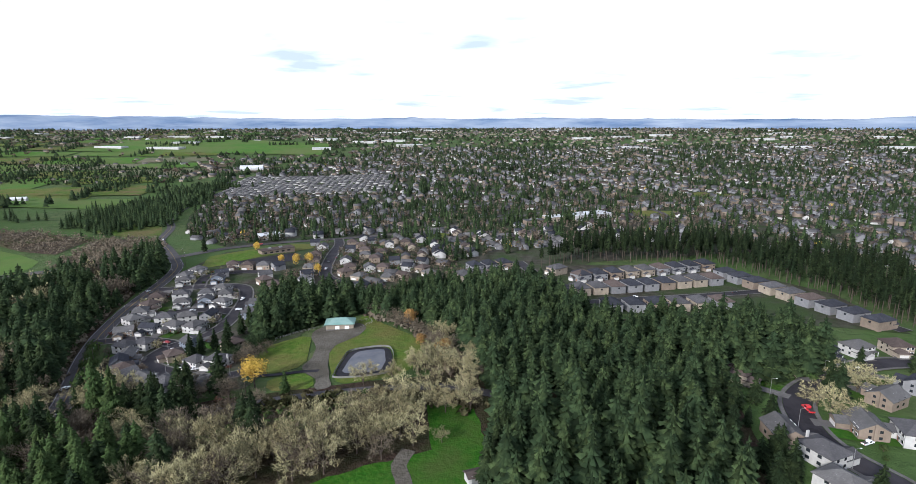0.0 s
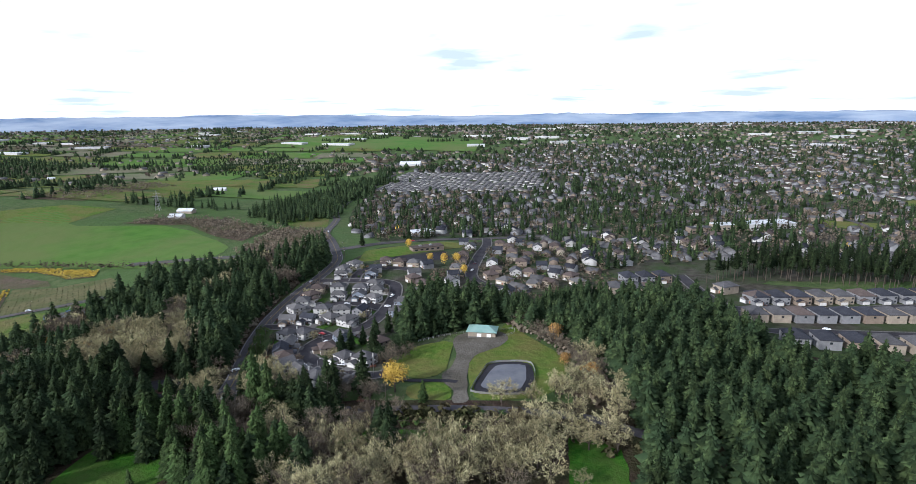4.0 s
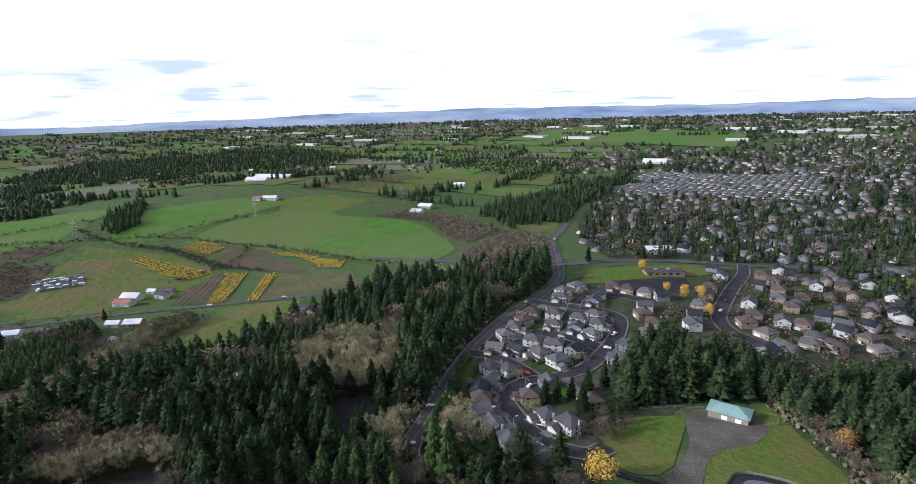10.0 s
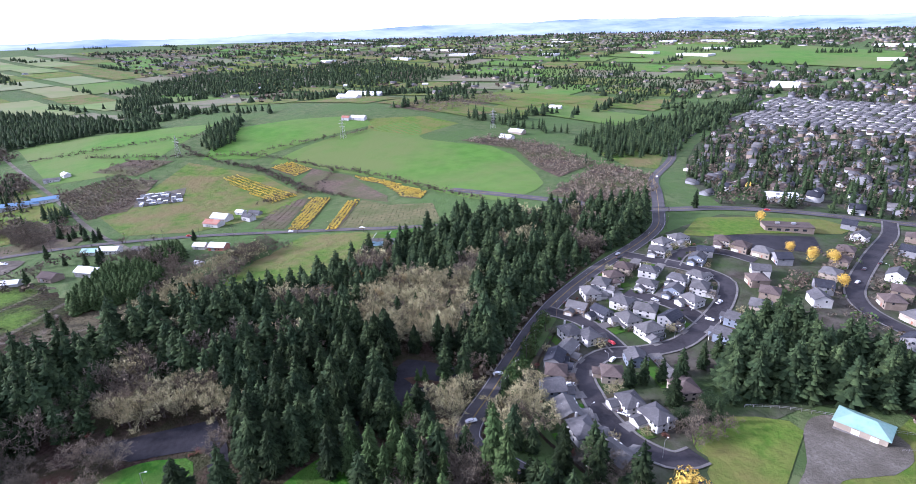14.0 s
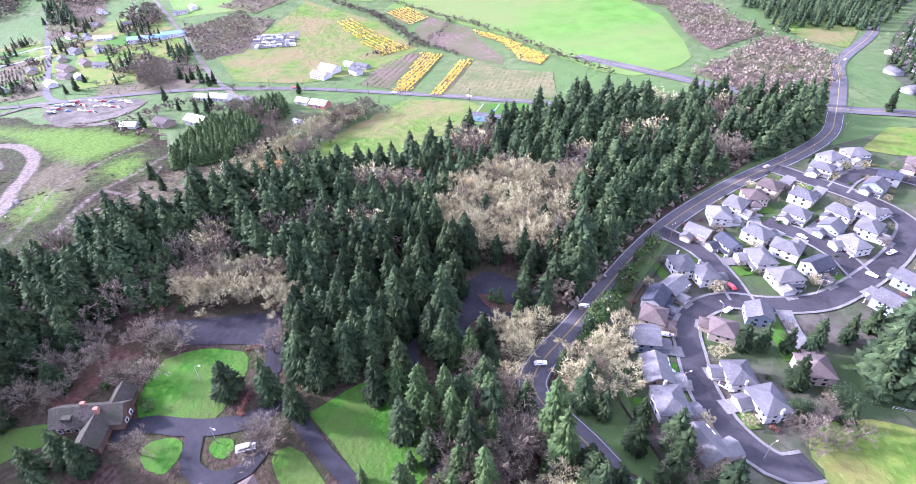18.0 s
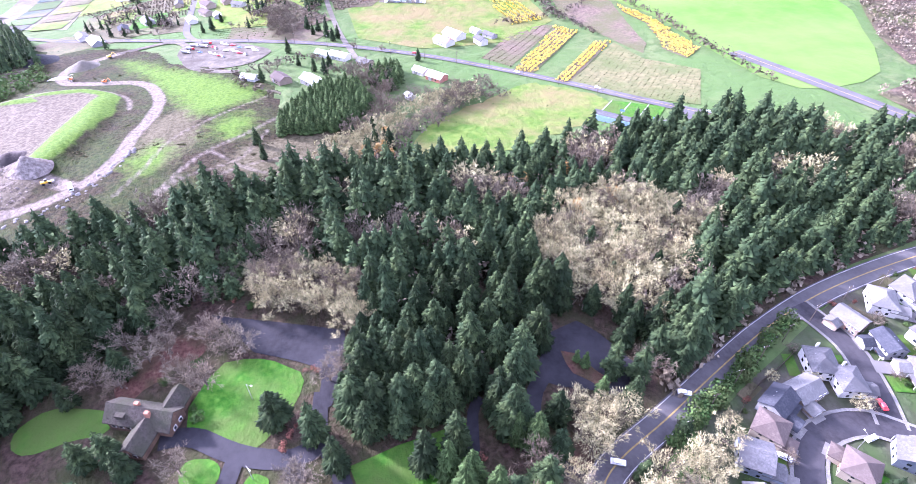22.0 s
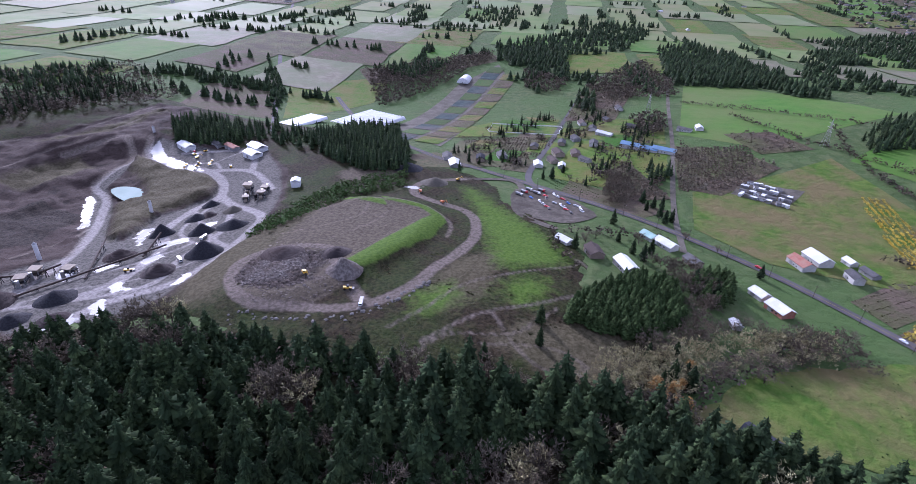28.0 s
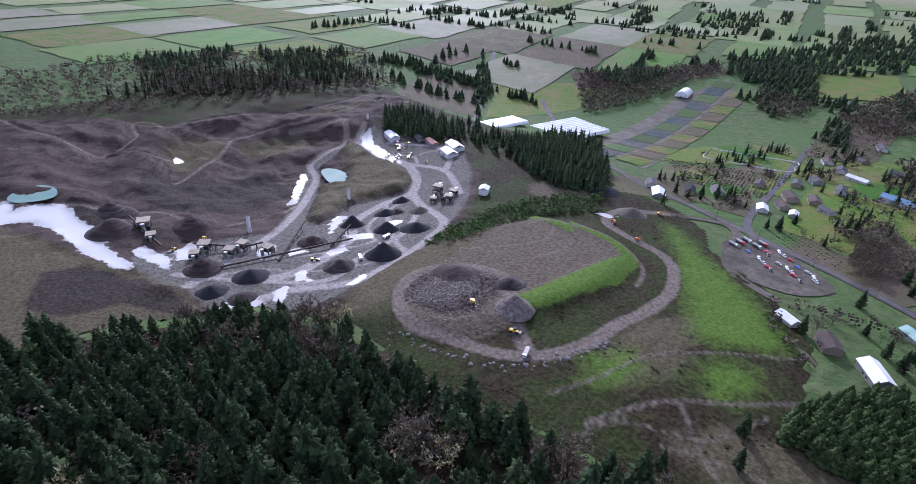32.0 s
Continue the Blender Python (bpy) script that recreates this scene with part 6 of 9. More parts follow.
def big_building(x, y, w, d, h, turn, wall, roof, label):
    top = tagged(new("large_building"), label, "building")
    part("wall", boxed(-w / 2, w / 2, -d / 2, d / 2, -3, h), wall, top)
    part("roof", boxed(-w / 2 - 0.4, w / 2 + 0.4, -d / 2 - 0.4, d / 2 + 0.4, h, h + 0.5, bevel=0.1), roof, top)
    for k in range(int(w // 6)):
        part("window", boxed(-w / 2 + 2 + 6 * k, -w / 2 + 5 + 6 * k, -d / 2 - 0.08, -d / 2 + 0.1, 1.2, 2.8), M_GLASS, top)
    for k in range(2):
        part("roof_unit", boxed(-w / 4 + k * w / 3, -w / 4 + k * w / 3 + 3, -1, 1.5, h + 0.5, h + 1.8, bevel=0.1), M_GREYMETAL, top)
    top.matrix_basis = pose(x, y, gz(x, y) + 0.4, 0, 0, turn)
    return top


big_building(-230, 730, 26, 18, 6, 35, W[0], M_WHITEMETAL, "white flat-roofed hall by the cross street")
big_building(137, 841, 40, 18, 6, 20, W[1], M_WHITEMETAL, "cream school wing with a white roof")
big_building(182, 848, 60, 26, 7, 20, W[0], M_WHITEMETAL, "large white-roofed school building")
big_building(100, 818, 28, 14, 6, 20, W[3], RF[0], "tan low building with a grey roof")
big_building(-195, 640, 34, 12, 4, 38, W[3], RF[2], "long low tan building beside a lawn")

# ---- farm country ----
FIELD_MATS = [(M_CROP, "bright green winter crop"), (M_GRASS, "green grass field"), (M_PASTURE, "faded pasture"), (M_SOIL, "brown bare soil field"), (M_DRYGRASS, "tawny stubble field"), (M_STUBBLE, "pale wet stubble field")]
KNOWN = [[(-1260, 215), (-1260, 520), (-1040, 660), (-880, 810), (-560, 790), (-420, 640), (-360, 470), (-340, 200), (-280, -60), (-150, -600), (-650, -600), (-790, -420), (-780, -330), (-1010, -260), (-1360, -210), (-1360, -60), (-1000, -20), (-1000, 215)], TOWN]
for nm, q, m, lb in (("a", [(-913, -6), (-918, 62), (-974, 68), (-976, -14)], M_LAWN, "bright green fenced paddock"), ("b", [(-811, -15), (-895, 70), (-720, 96), (-697, 40), (-740, 0)], M_DRYGRASS, "tawny orchard rows"), ("c", [(-700, 128), (-690, 200), (-760, 240), (-868, 230), (-872, 122)], M_GRASS, "green small holding paddock"),
                     ("d", [(-880, 120), (-880, 228), (-1000, 215), (-1000, 105)], M_PASTURE, "green paddock between lanes"), ("e", [(-655, 150), (-620, 225), (-660, 245), (-700, 150)], M_SOIL, "brown market garden plot"), ("f", [(-985, 72), (-1000, 15), (-905, 70), (-820, 90)], M_PASTURE, "narrow green paddock"),
                     ("g", [(-790, -290), (-980, -445), (-900, -520), (-760, -440)], M_SOIL, "brown field by the far road"), ("h", [(-800, -285), (-1010, -440), (-1180, -320), (-1010, -262)], M_GRASS, "green field by the far road"), ("i", [(-660, 0), (-700, 60), (-730, -10), (-700, -30)], M_DRYGRASS, "rough grass beside the road"),
                     ("j", [(-830, -30), (-905, 60), (-960, -20), (-880, -60)], M_GRASS, "green strip by the nursery")):
    patch("field_holding_" + nm, q, m, lb, dz=0.36, step=14, wobble=2)
far_rng = np.random.default_rng(5)
n_fields = 0
for i in range(-16, 3):
    for j in range(-12, 20):
        a = 0.22
        cu, cv = i * 235 + far_rng.uniform(-25, 25), j * 175 + far_rng.uniform(-20, 20)
        cx, cy = cu * math.cos(a) - cv * math.sin(a) - 250, cu * math.sin(a) + cv * math.cos(a) + 100
        if math.hypot(cx, cy) > 3900 or cx > -330 - max(0, cy - 700) * 0.28 or cx > -150:
            continue
        hw, hd = far_rng.uniform(92, 122), far_rng.uniform(60, 90)
        off = math.hypot(cx + 100, cy - 150)
        if off > 1300:
            hw, hd = hw * far_rng.uniform(1.0, 1.25), hd * far_rng.uniform(0.75, 1.1)
        q = [(cx + u * math.cos(a) - w * math.sin(a), cy + u * math.sin(a) + w * math.cos(a)) for u, w in ((-hw, -hd), (hw, -hd), (hw, hd), (-hw, hd))]
        qx, qy = np.array(q).T
        if any(inside(k, np.r_[qx, cx], np.r_[qy, cy]).any() for k in KNOWN):
            continue
        m, lb = FIELD_MATS[far_rng.choice(6, p=(0.22, 0.22, 0.18, 0.1, 0.08, 0.2))]
        # further out to south and west, more fields take the glare-paled tones
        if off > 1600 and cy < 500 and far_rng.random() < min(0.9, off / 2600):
            m, lb = (M_GLAREFIELD, "green field paled for sun glare") if far_rng.random() < (0.75 if off < 2300 else 0.5) else (M_HAZEFIELD, "stubble field paled for far haze")
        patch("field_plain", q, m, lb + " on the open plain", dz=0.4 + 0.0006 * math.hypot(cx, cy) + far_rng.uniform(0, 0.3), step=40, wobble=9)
        n_fields += 1

FORB = [(-547, 830), (-582, 954), (-565, 1116), (-573, 1238), (-540, 1441), (-505, 1240), (-470, 1042), (-412, 874), (-470, 800)]
PLANTN = [(-1434, 1747), (-1177, 1849), (-707, 1600), (-640, 1426), (-796, 1333), (-1051, 1362)]
BELTS = [([(-1354, 239), (-1288, 330), (-1180, 400), (-1175, 440), (-1310, 400), (-1420, 250)], 9), ([(-1077, 553), (-960, 500), (-921, 484), (-888, 437), (-925, 430), (-1010, 470)], 10),
         ([(-2066, 513), (-2366, 865), (-2284, 1220), (-1995, 1530), (-1545, 1508), (-1604, 1293), (-1787, 1080), (-1824, 677)], 17), ([(-1844, 487), (-1945, 597), (-1700, 580), (-1640, 510)], 11),
         ([(-1430, -174), (-1515, -145), (-1491, -26), (-1363, -21), (-1334, -127)], 10), ([(-1542, 160), (-1597, 317), (-1376, 390), (-1240, 342), (-1239, 210)], 10),
         ([(-1204, -378), (-1227, -297), (-1326, -245), (-1167, -269)], 11), ([(-676, -361), (-721, -338), (-700, -260), (-655, -234), (-643, -306)], 6.5), ([(-712, -162), (-780, -132), (-718, -39), (-640, 0), (-620, -39), (-652, -110)], 6.5)]
BAREWOODS = [[(-508, -662), (-631, -605), (-670, -493), (-579, -528), (-473, -545)], [(-1180, -376), (-1333, -280), (-1424, -185), (-1175, -202), (-984, -237)], [(-1203, 61), (-1439, 132), (-1266, 205), (-1148, 223), (-1111, 131)], [(-1004, 170), (-1023, 213), (-931, 225), (-903, 196)], [(-1309, -85), (-1240, 30), (-1150, 20), (-1180, -40)]]
far_x, far_y = [], []
x, y = spots(FORB, 12, buffers=False)
far_x.append(x), far_y.append(y)
for poly, gap in BELTS:
    x, y = spots(poly, gap, buffers=False)
    far_x.append(x), far_y.append(y)
# lone clumps and lines of firs on the plain
for poly, gap in (([(-503, -760), (-675, -781), (-625, -685), (-485, -638)], 13), ([(-692, -741), (-850, -674), (-782, -576), (-665, -617)], 12), ([(-1506, -217), (-2033, -19), (-2029, 100), (-1538, 76), (-1374, -153)], 15), ([(-1698, 140), (-1727, 256), (-1641, 344), (-1248, 330), (-1327, 266), (-1282, 192)], 13), ([(-1220, -379), (-1308, -295), (-1270, -249), (-1180, -293)], 12),
                  ([(-1319, -85), (-1403, -19), (-1275, 24), (-1209, -37)], 13), ([(-1068, 60), (-1136, 94), (-1019, 125), (-974, 98)], 11), ([(-1047, -527), (-1068, -514), (-859, -328), (-774, -277)], 11), ([(-671, -356), (-749, -270), (-717, -174), (-806, -164), (-825, -112), (-682, -18), (-629, -31), (-663, -114), (-677, -214), (-642, -311)], 10), ([(-777, 218), (-790, 245), (-739, 245), (-721, 219)], 9), ([(-2143, -564), (-2305, -413), (-2009, -313), (-1844, -434)], 20)):
    x, y = spots(poly, gap, jitter=0.8, buffers=False)
    ok = np.array([noise.noise((a / 60, b / 60, 8.0)) > -0.25 for a, b in zip(x, y)]) & (rng.random(len(x)) < 0.85)
    far_x.append(x[ok]), far_y.append(y[ok])
for _ in range(330):
    r, az = far_rng.uniform(750, 4200), far_rng.uniform(math.radians(96), math.radians(232))
    cx, cy = -150 + r * math.cos(az), 150 + r * math.sin(az)
    if any(inside(k, np.array([cx]), np.array([cy]))[0] for k in KNOWN):
        continue
    n, a = far_rng.integers(8, 34), far_rng.choice([0.22, 1.79])
    s, w = far_rng.uniform(-90, 90, n), far_rng.uniform(-14, 14, n)
    far_x.append(cx + s * math.cos(a) - w * math.sin(a)), far_y.append(cy + s * math.sin(a) + w * math.cos(a))
fx2, fy2 = np.concatenate(far_x), np.concatenate(far_y)
close = np.hypot(fx2 + 150, fy2 - 200) < 900
stand("plain_firs_near", FIR_FAR, fx2[close], fy2[close], 12, 23, M_CONIFER, "clumps of dark firs by the fields", 1.2)
fx2, fy2 = fx2[~close], fy2[~close]
stand("plain_firs", FIR_TINY, fx2, fy2, 11, 21, M_CONIFER, "belts and clumps of dark firs on the plain", 1.6)
x, y = spots(PLANTN, 16, buffers=False)
stand("tree_nursery", FIR_TINY, x, y, 6, 9, M_CONIFER, "rows of dark nursery trees far off", 2.0)
BROWN = [[(-395, 595), (-420, 680), (-451, 767), (-366, 740), (-330, 690), (-300, 615), (-323, 590)], [(-668, 719), (-579, 745), (-492, 690), (-436, 664), (-456, 761), (-560, 800), (-650, 770)], [(-875, 236), (-878, 307), (-832, 347), (-730, 289), (-732, 251)],
         [(-755, 178), (-788, 198), (-695, 247), (-660, 202)], [(-940, 290), (-960, 345), (-900, 385), (-870, 330)], [(-1046, 1168), (-950, 872), (-928, 771), (-829, 804), (-891, 1088)], [(-1110, -330), (-1380, -150), (-1440, -210), (-1180, -400)], [(-980, 80), (-1230, 60), (-1230, 150), (-990, 150)]]
for b in BROWN:
    patch("brush_field", b, M_BRUSH, "brown winter scrub and bare bushes", dz=0.45, step=20, category="brush")
bx, by = zip(*(spots(b, 8.5 if abs(b[0][0]) < 800 else 13, buffers=False) for b in BROWN))
stand("brush_trees", TWIGGY, np.concatenate(bx), np.concatenate(by), 4, 9, M_TWIG, "bare brown scrub trees", 1.2)
bx, by = zip(*(spots(b, 9, jitter=0.8, buffers=False) for b in BAREWOODS))
stand("bare_woods", TWIGGY, np.concatenate(bx), np.concatenate(by), 7, 14, M_TWIG, "bare brown winter woods on the plain", 1.2)
HEDGES = [[(-984, 414), (-898, 418), (-832, 431), (-776, 452), (-713, 460), (-655, 463), (-620, 474), (-588, 481)], [(-832, 433), (-776, 455), (-713, 463), (-655, 466), (-620, 477)], [(-776, 458), (-713, 466), (-655, 470)], [(-836, 474), (-834, 530), (-810, 600), (-808, 655)], [(-649, 405), (-655, 476), (-690, 520), (-725, 516), (-832, 470), (-930, 380), (-1030, 300)], [(-1106, 233), (-1057, 365), (-1000, 470)], [(-440, 548), (-600, 548), (-700, 530)], [(-372, 262), (-400, 275), (-430, 292), (-446, 310)],
          [(-452, 300), (-470, 320), (-500, 345)], [(-590, 250), (-560, 180), (-530, 175), (-500, 200)], [(-455, 250), (-420, 262), (-400, 255)], [(-380, 240), (-395, 262), (-440, 290)]]
qx, qy = [], []
for h in HEDGES:
    c = glide(h, 5)
    c = c + rng.normal(0, 1.5, c.shape)
    qx.append(c[:, 0]), qy.append(c[:, 1])
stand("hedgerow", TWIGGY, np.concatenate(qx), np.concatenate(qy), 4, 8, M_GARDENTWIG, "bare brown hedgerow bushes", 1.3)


# rows of shrubs
def in_rows(poly, along, gap, step):
    """Spots in straight rows; along is the rows' heading."""
    c, s = math.cos(along), math.sin(along)
    px, py = np.array(poly).T
    u, w = np.meshgrid(np.arange((px * c + py * s).min(), (px * c + py * s).max(), step), np.arange((py * c - px * s).min(), (py * c - px * s).max(), gap))
    u, w = u.ravel() + rng.uniform(-0.2, 0.2, u.size), w.ravel() + rng.uniform(-0.25, 0.25, u.size)
    x, y = u * c - w * s, u * s + w * c
    ok = inside(poly, x, y) & (rng.random(len(x)) > 0.06)
    return x[ok], y[ok]


BUSHY = [leafy(s, 30, 0.55, 0.0, 0.17, 5) for s in (73, 74, 75)]
SHRUB = [leafy(s, 16, 0.6, 0.0, 0.28, 4) for s in (71, 72)]
for poly, along, gap in ((YEL_A, 0.17, 5.2), (YEL_B, 0.17, 4.2), (YEL_C, 2.42, 3.8), (YEL_D, 2.42, 3.8), (YEL_E, 0.17, 3.8)):
    patch("shrub_field_soil", poly, M_PASTURE if gap > 5 else M_SOIL, "soil between yellow shrub rows", dz=0.42)
    x, y = in_rows(poly, along, gap, 1.9)
    stand("yellow_shrub_rows", BUSHY, x, y, 1.3, 2.3, M_YROWS, "rows of bright yellow shrubs", 1.35)
x, y = in_rows(VINE, 2.42, 4.2, 2.6)
stand("young_plant_rows", SHRUB, x, y, 0.4, 0.8, M_SCRUB, "rows of small tawny nursery plants", 1.2)
x, y = in_rows([(-562, 366), (-615, 405), (-632, 440), (-628, 456), (-536, 384)], 2.42, 6, 3)
stand("low_plant_rows", SHRUB, x, y, 0.5, 1.0, M_BRUSH, "sparse brown plant rows", 1.2)
x, y = spots(MEADOW, 13, jitter=0.9, buffers=False)
stand("meadow_tussocks", SHRUB, x, y, 0.3, 0.8, M_HEDGE, "dark tussocks and seedlings in the meadow", 1.3)


def barn(x, y, w, d, h, turn, wall, roof, label, name="barn", category="barn", doors=1):
    top = tagged(new(name), label, category)
    solid("wall", *gable_wall(-w / 2, w / 2, -d / 2, d / 2, -2, h, h + 0.25 * d, "x"), wall, top)
    solid("roof", *gable_roof(-w / 2, w / 2, -d / 2, d / 2, h, h + 0.25 * d, "x"), roof, top)
    for k in range(doors):
        part("door", boxed(-w * 0.3 + k * 4, -w * 0.3 + k * 4 + 3, -d / 2 - 0.08, -d / 2 + 0.1, -0.5, min(h - 0.3, 3)), M_GREYMETAL, top)
    for k in range(min(2, max(1, int(w // 7))) if y < 420 and x > -1000 else 0):
        window(top, -w * 0.05 + k * 3.2, -d / 2, 1.2, 1.1, 1.0, "-y", False)
    top.matrix_basis = pose(x, y, gz(x, y) + 0.3, 0, 0, turn)
    return top


for x, y, w, d, h, turn, wl_, rf_, lb in (
    (-604, 342, 17, 11, 4, 32, W[0], M_REDROOF, "old barn with a rusty red roof"), (-620, 355, 18, 13, 4.5, 32, W[0], M_WHITEMETAL, "large old barn with a white metal roof"),
    (-600, 375, 12, 8, 4.5, 20, W[0], RF[0], "white farmhouse with a grey roof"), (-616, 388, 13, 7, 2.8, 30, W[2], RF[0], "long low grey farm outbuilding"), (-630, 378, 9, 7, 3, 30, W[0], M_WHITEMETAL, "small white garden shed"),
    (-532, 309, 11, 8, 3, 40, W[0], M_WHITEMETAL, "small white metal-roofed stable"), (-517, 319, 14, 10, 3.5, 40, M_REDROOF, M_WHITEMETAL, "red farm shed with a white roof"), (-482, 293, 7, 5, 2.6, 20, W[0], M_WHITEMETAL, "little white field shelter"),
    (-519, 227, 18, 10, 4, 35, M_GREYMETAL, M_WHITEMETAL, "dark shed with a bright white roof"), (-538, 181, 12, 7, 3, 60, W[0], M_WHITEMETAL, "white trailer shed by the yard"), (-529, 204, 14, 10, 3.5, 30, W[3], RF[2], "brown-roofed bungalow by the wood"),
    (-576, 249, 16, 9, 3.5, 50, W[0], M_WHITEMETAL, "white-roofed workshop by the road"), (-556, 268, 12, 8, 3.5, 40, W[1], RF[3], "small pale cottage beside the road"), (-585, 236, 12, 8, 3, 50, W[0], M_GREENROOF, "shed with a green tarpaulin roof"),
    (-850, 200, 44, 11, 4, 78, W[0], M_BLUEROOF, "long building with a bright blue roof"), (-846, 228, 26, 10, 4, 80, W[0], M_BLUEROOF, "low stable with a blue roof"), (-799, 135, 16, 10, 3.5, 20, W[3], RF[2], "brown-roofed country house in a garden"),
    (-851, 146, 15, 10, 4, 10, W[0], RF[0], "white country house in a garden"), (-792, 116, 18, 11, 4, 30, W[1], RF[2], "cream country house with brown roof"), (-751, 62, 16, 10, 3.5, 30, W[0], RF[3], "white-roofed house by the lane"),
    (-727, 45, 14, 9, 3.5, 20, W[1], RF[1], "small cream house by the lane"), (-870, 120, 15, 10, 3.5, 30, W[2], RF[0], "grey country house by the lane"), (-930, 130, 14, 10, 3.5, 10, W[0], RF[0], "pale country house in green garden"), (-956, 262, 14, 9, 3.5, 10, W[0], M_WHITEMETAL, "old white-roofed barn in green pasture"),
    (-945, 245, 18, 8, 3, 70, W[0], RF[3], "pale farm sheds in the pasture"), (-1055, 146, 18, 10, 3.5, 20, W[0], RF[0], "far white farmhouse on the plain"), (-951, 180, 20, 8, 3, 75, W[2], RF[0], "long grey shed by a lane"), (-630, 780, 20, 12, 3, 10, W[0], M_WHITEMETAL, "long white-roofed building in a yard"),
    (-645, 818, 24, 14, 3, 10, W[1], M_WHITEMETAL, "long pale metal shed in a gravel yard"), (-875, 675, 26, 12, 4, 30, W[0], M_WHITEMETAL, "long white farm buildings among fields"), (-890, 660, 14, 10, 4, 30, W[0], M_REDROOF, "old red-roofed barn among farm buildings"), (-770, 1061, 24, 12, 4, 20, W[0], M_WHITEMETAL, "small white barn in an open field"),
    (-1165, 868, 90, 26, 4, 25, W[0], M_WHITEMETAL, "very long white-roofed farm shed"), (-1120, 800, 50, 20, 4, 25, W[0], M_WHITEMETAL, "long pale shed in the fields"), (-557, 1630, 60, 30, 6, 10, W[0], M_WHITEMETAL, "large white-roofed store far off"), (-813, 82, 13, 9, 3.5, 10, W[1], RF[0], "small house with grey roof")):
    barn(x, y, w, d, h, turn, wl_, rf_, lb)
for k in range(30):
    a, r = far_rng.uniform(math.radians(100), math.radians(228)), far_rng.uniform(1300, 3600)
    x, y = -150 + r * math.cos(a), 150 + r * math.sin(a)
    if any(inside(q, np.array([x]), np.array([y]))[0] for q in KNOWN):
        continue
    barn(x, y, far_rng.uniform(14, 40), 11, 4, far_rng.uniform(0, 180), W[0], (M_WHITEMETAL, RF[0], RF[3])[k % 3], "pale farm building on the plain", doors=1)

# storage yard of pale containers in the field
for k in range(26):
    u, w = (k % 7) * 6.5 - 20, (k // 7) * 11 - 16
    x, y = -752 + u * 0.3 - w * 0.95, 330 + u * 0.95 + w * 0.3
    t = tagged(new("storage_unit"), "pale weathered storage unit in a field yard", "container", "storage yard units")
    part("body", boxed(-4.5, 4.5, -2, 2, -0.6, 2.4, bevel=0.08), (M_WHITEMETAL, M_GREYMETAL, W[2])[k % 3], t)
    part("roof", boxed(-4.6, 4.6, -2.1, 2.1, 2.4, 2.6), (M_WHITEMETAL, RF[3])[k % 2], t)
    part("door", boxed(-0.6, 0.6, -2.06, -1.9, -0.3, 1.9), M_GREYMETAL, t)
    t.matrix_basis = pose(x + far_rng.uniform(-2.5, 2.5), y + far_rng.uniform(-2, 2), gz(x, y) + 0.6, 0, 0, 72 + far_rng.normal(0, 9) + 90 * (k % 5 == 0))
    t.scale = (far_rng.uniform(0.5, 1.1), far_rng.uniform(0.7, 1.2), far_rng.uniform(0.7, 1.1))
patch("storage_yard", [(-741, 298), (-778, 310), (-776, 365), (-727, 345)], M_GRAVEL, "bare gravel under storage units", dz=0.5, category="yard")

# nursery: fabric beds, white tunnels, dome
NURS = [(-762, -20), (-1004, -60), (-1228, -85), (-1342, -150), (-1176, -175), (-880, -140), (-800, -100)]
patch("nursery_ground", NURS, M_GRAVEL, "gravel paths of the plant nursery", dz=0.4, step=20, category="nursery")
for i in range(12):
    for j in range(3):
        u0, u1 = -770 - i * 46, -770 - i * 46 - 41
        m0, w0 = 0.11, (-52 + j * 40 - 14, -52 + j * 40 + 19)
        q = [(u, w + (u + 770) * m0 - 34 + 0.02 * j) for u, w in ((u0, w0[0]), (u1, w0[0]), (u1, w0[1]), (u0, w0[1]))]
        qx, qy = np.array(q).T
        if inside(NURS, qx, qy).sum() >= 2:
            patch("nursery_bed", q, (M_CLOTH, M_CLOTH, M_SOIL, M_HEDGE, M_CLOTH, M_PASTURE)[(i * 3 + j * 5) % 6], "long bed of dark potted nursery plants", dz=0.9, step=20, category="plant bed")


def tunnel(x, y, w, l, h, turn, label="white plastic greenhouse tunnel"):
    top = tagged(new("greenhouse"), label, "greenhouse", "nursery greenhouses")
    n = 8
    v = [(math.cos(math.pi * k / n) * w / 2, e * l / 2, math.sin(math.pi * k / n) * h) for e in (-1, 1) for k in range(n + 1)]
    f = [(k, k + 1, n + 2 + k, n + 1 + k) for k in range(n)] + [tuple(range(n + 1))[::-1], tuple(range(n + 1, 2 * n + 2))]
    solid("cover", v, f, M_WHITEMETAL, top)
    part("door", boxed(-1.2, 1.2, -l / 2 - 0.1, -l / 2 + 0.05, -0.3, 2.2), M_GREYMETAL, top)
    top.matrix_basis = pose(x, y, gz(x, y) + 0.6, 0, 0, turn)


for k in range(7):
    tunnel(-800 + 9 * k * 0.12, -262 + 9 * k * 0.9 * 0.6, 9, 62, 3.6, 82)
for k in range(11):
    tunnel(-870 + 3 * k, -222 + 7.2 * k, 8.5, 108, 4.2, 80)
tunnel(-1205, -172, 22, 40, 10, 100, "white domed shelter in the nursery")

# power pylons


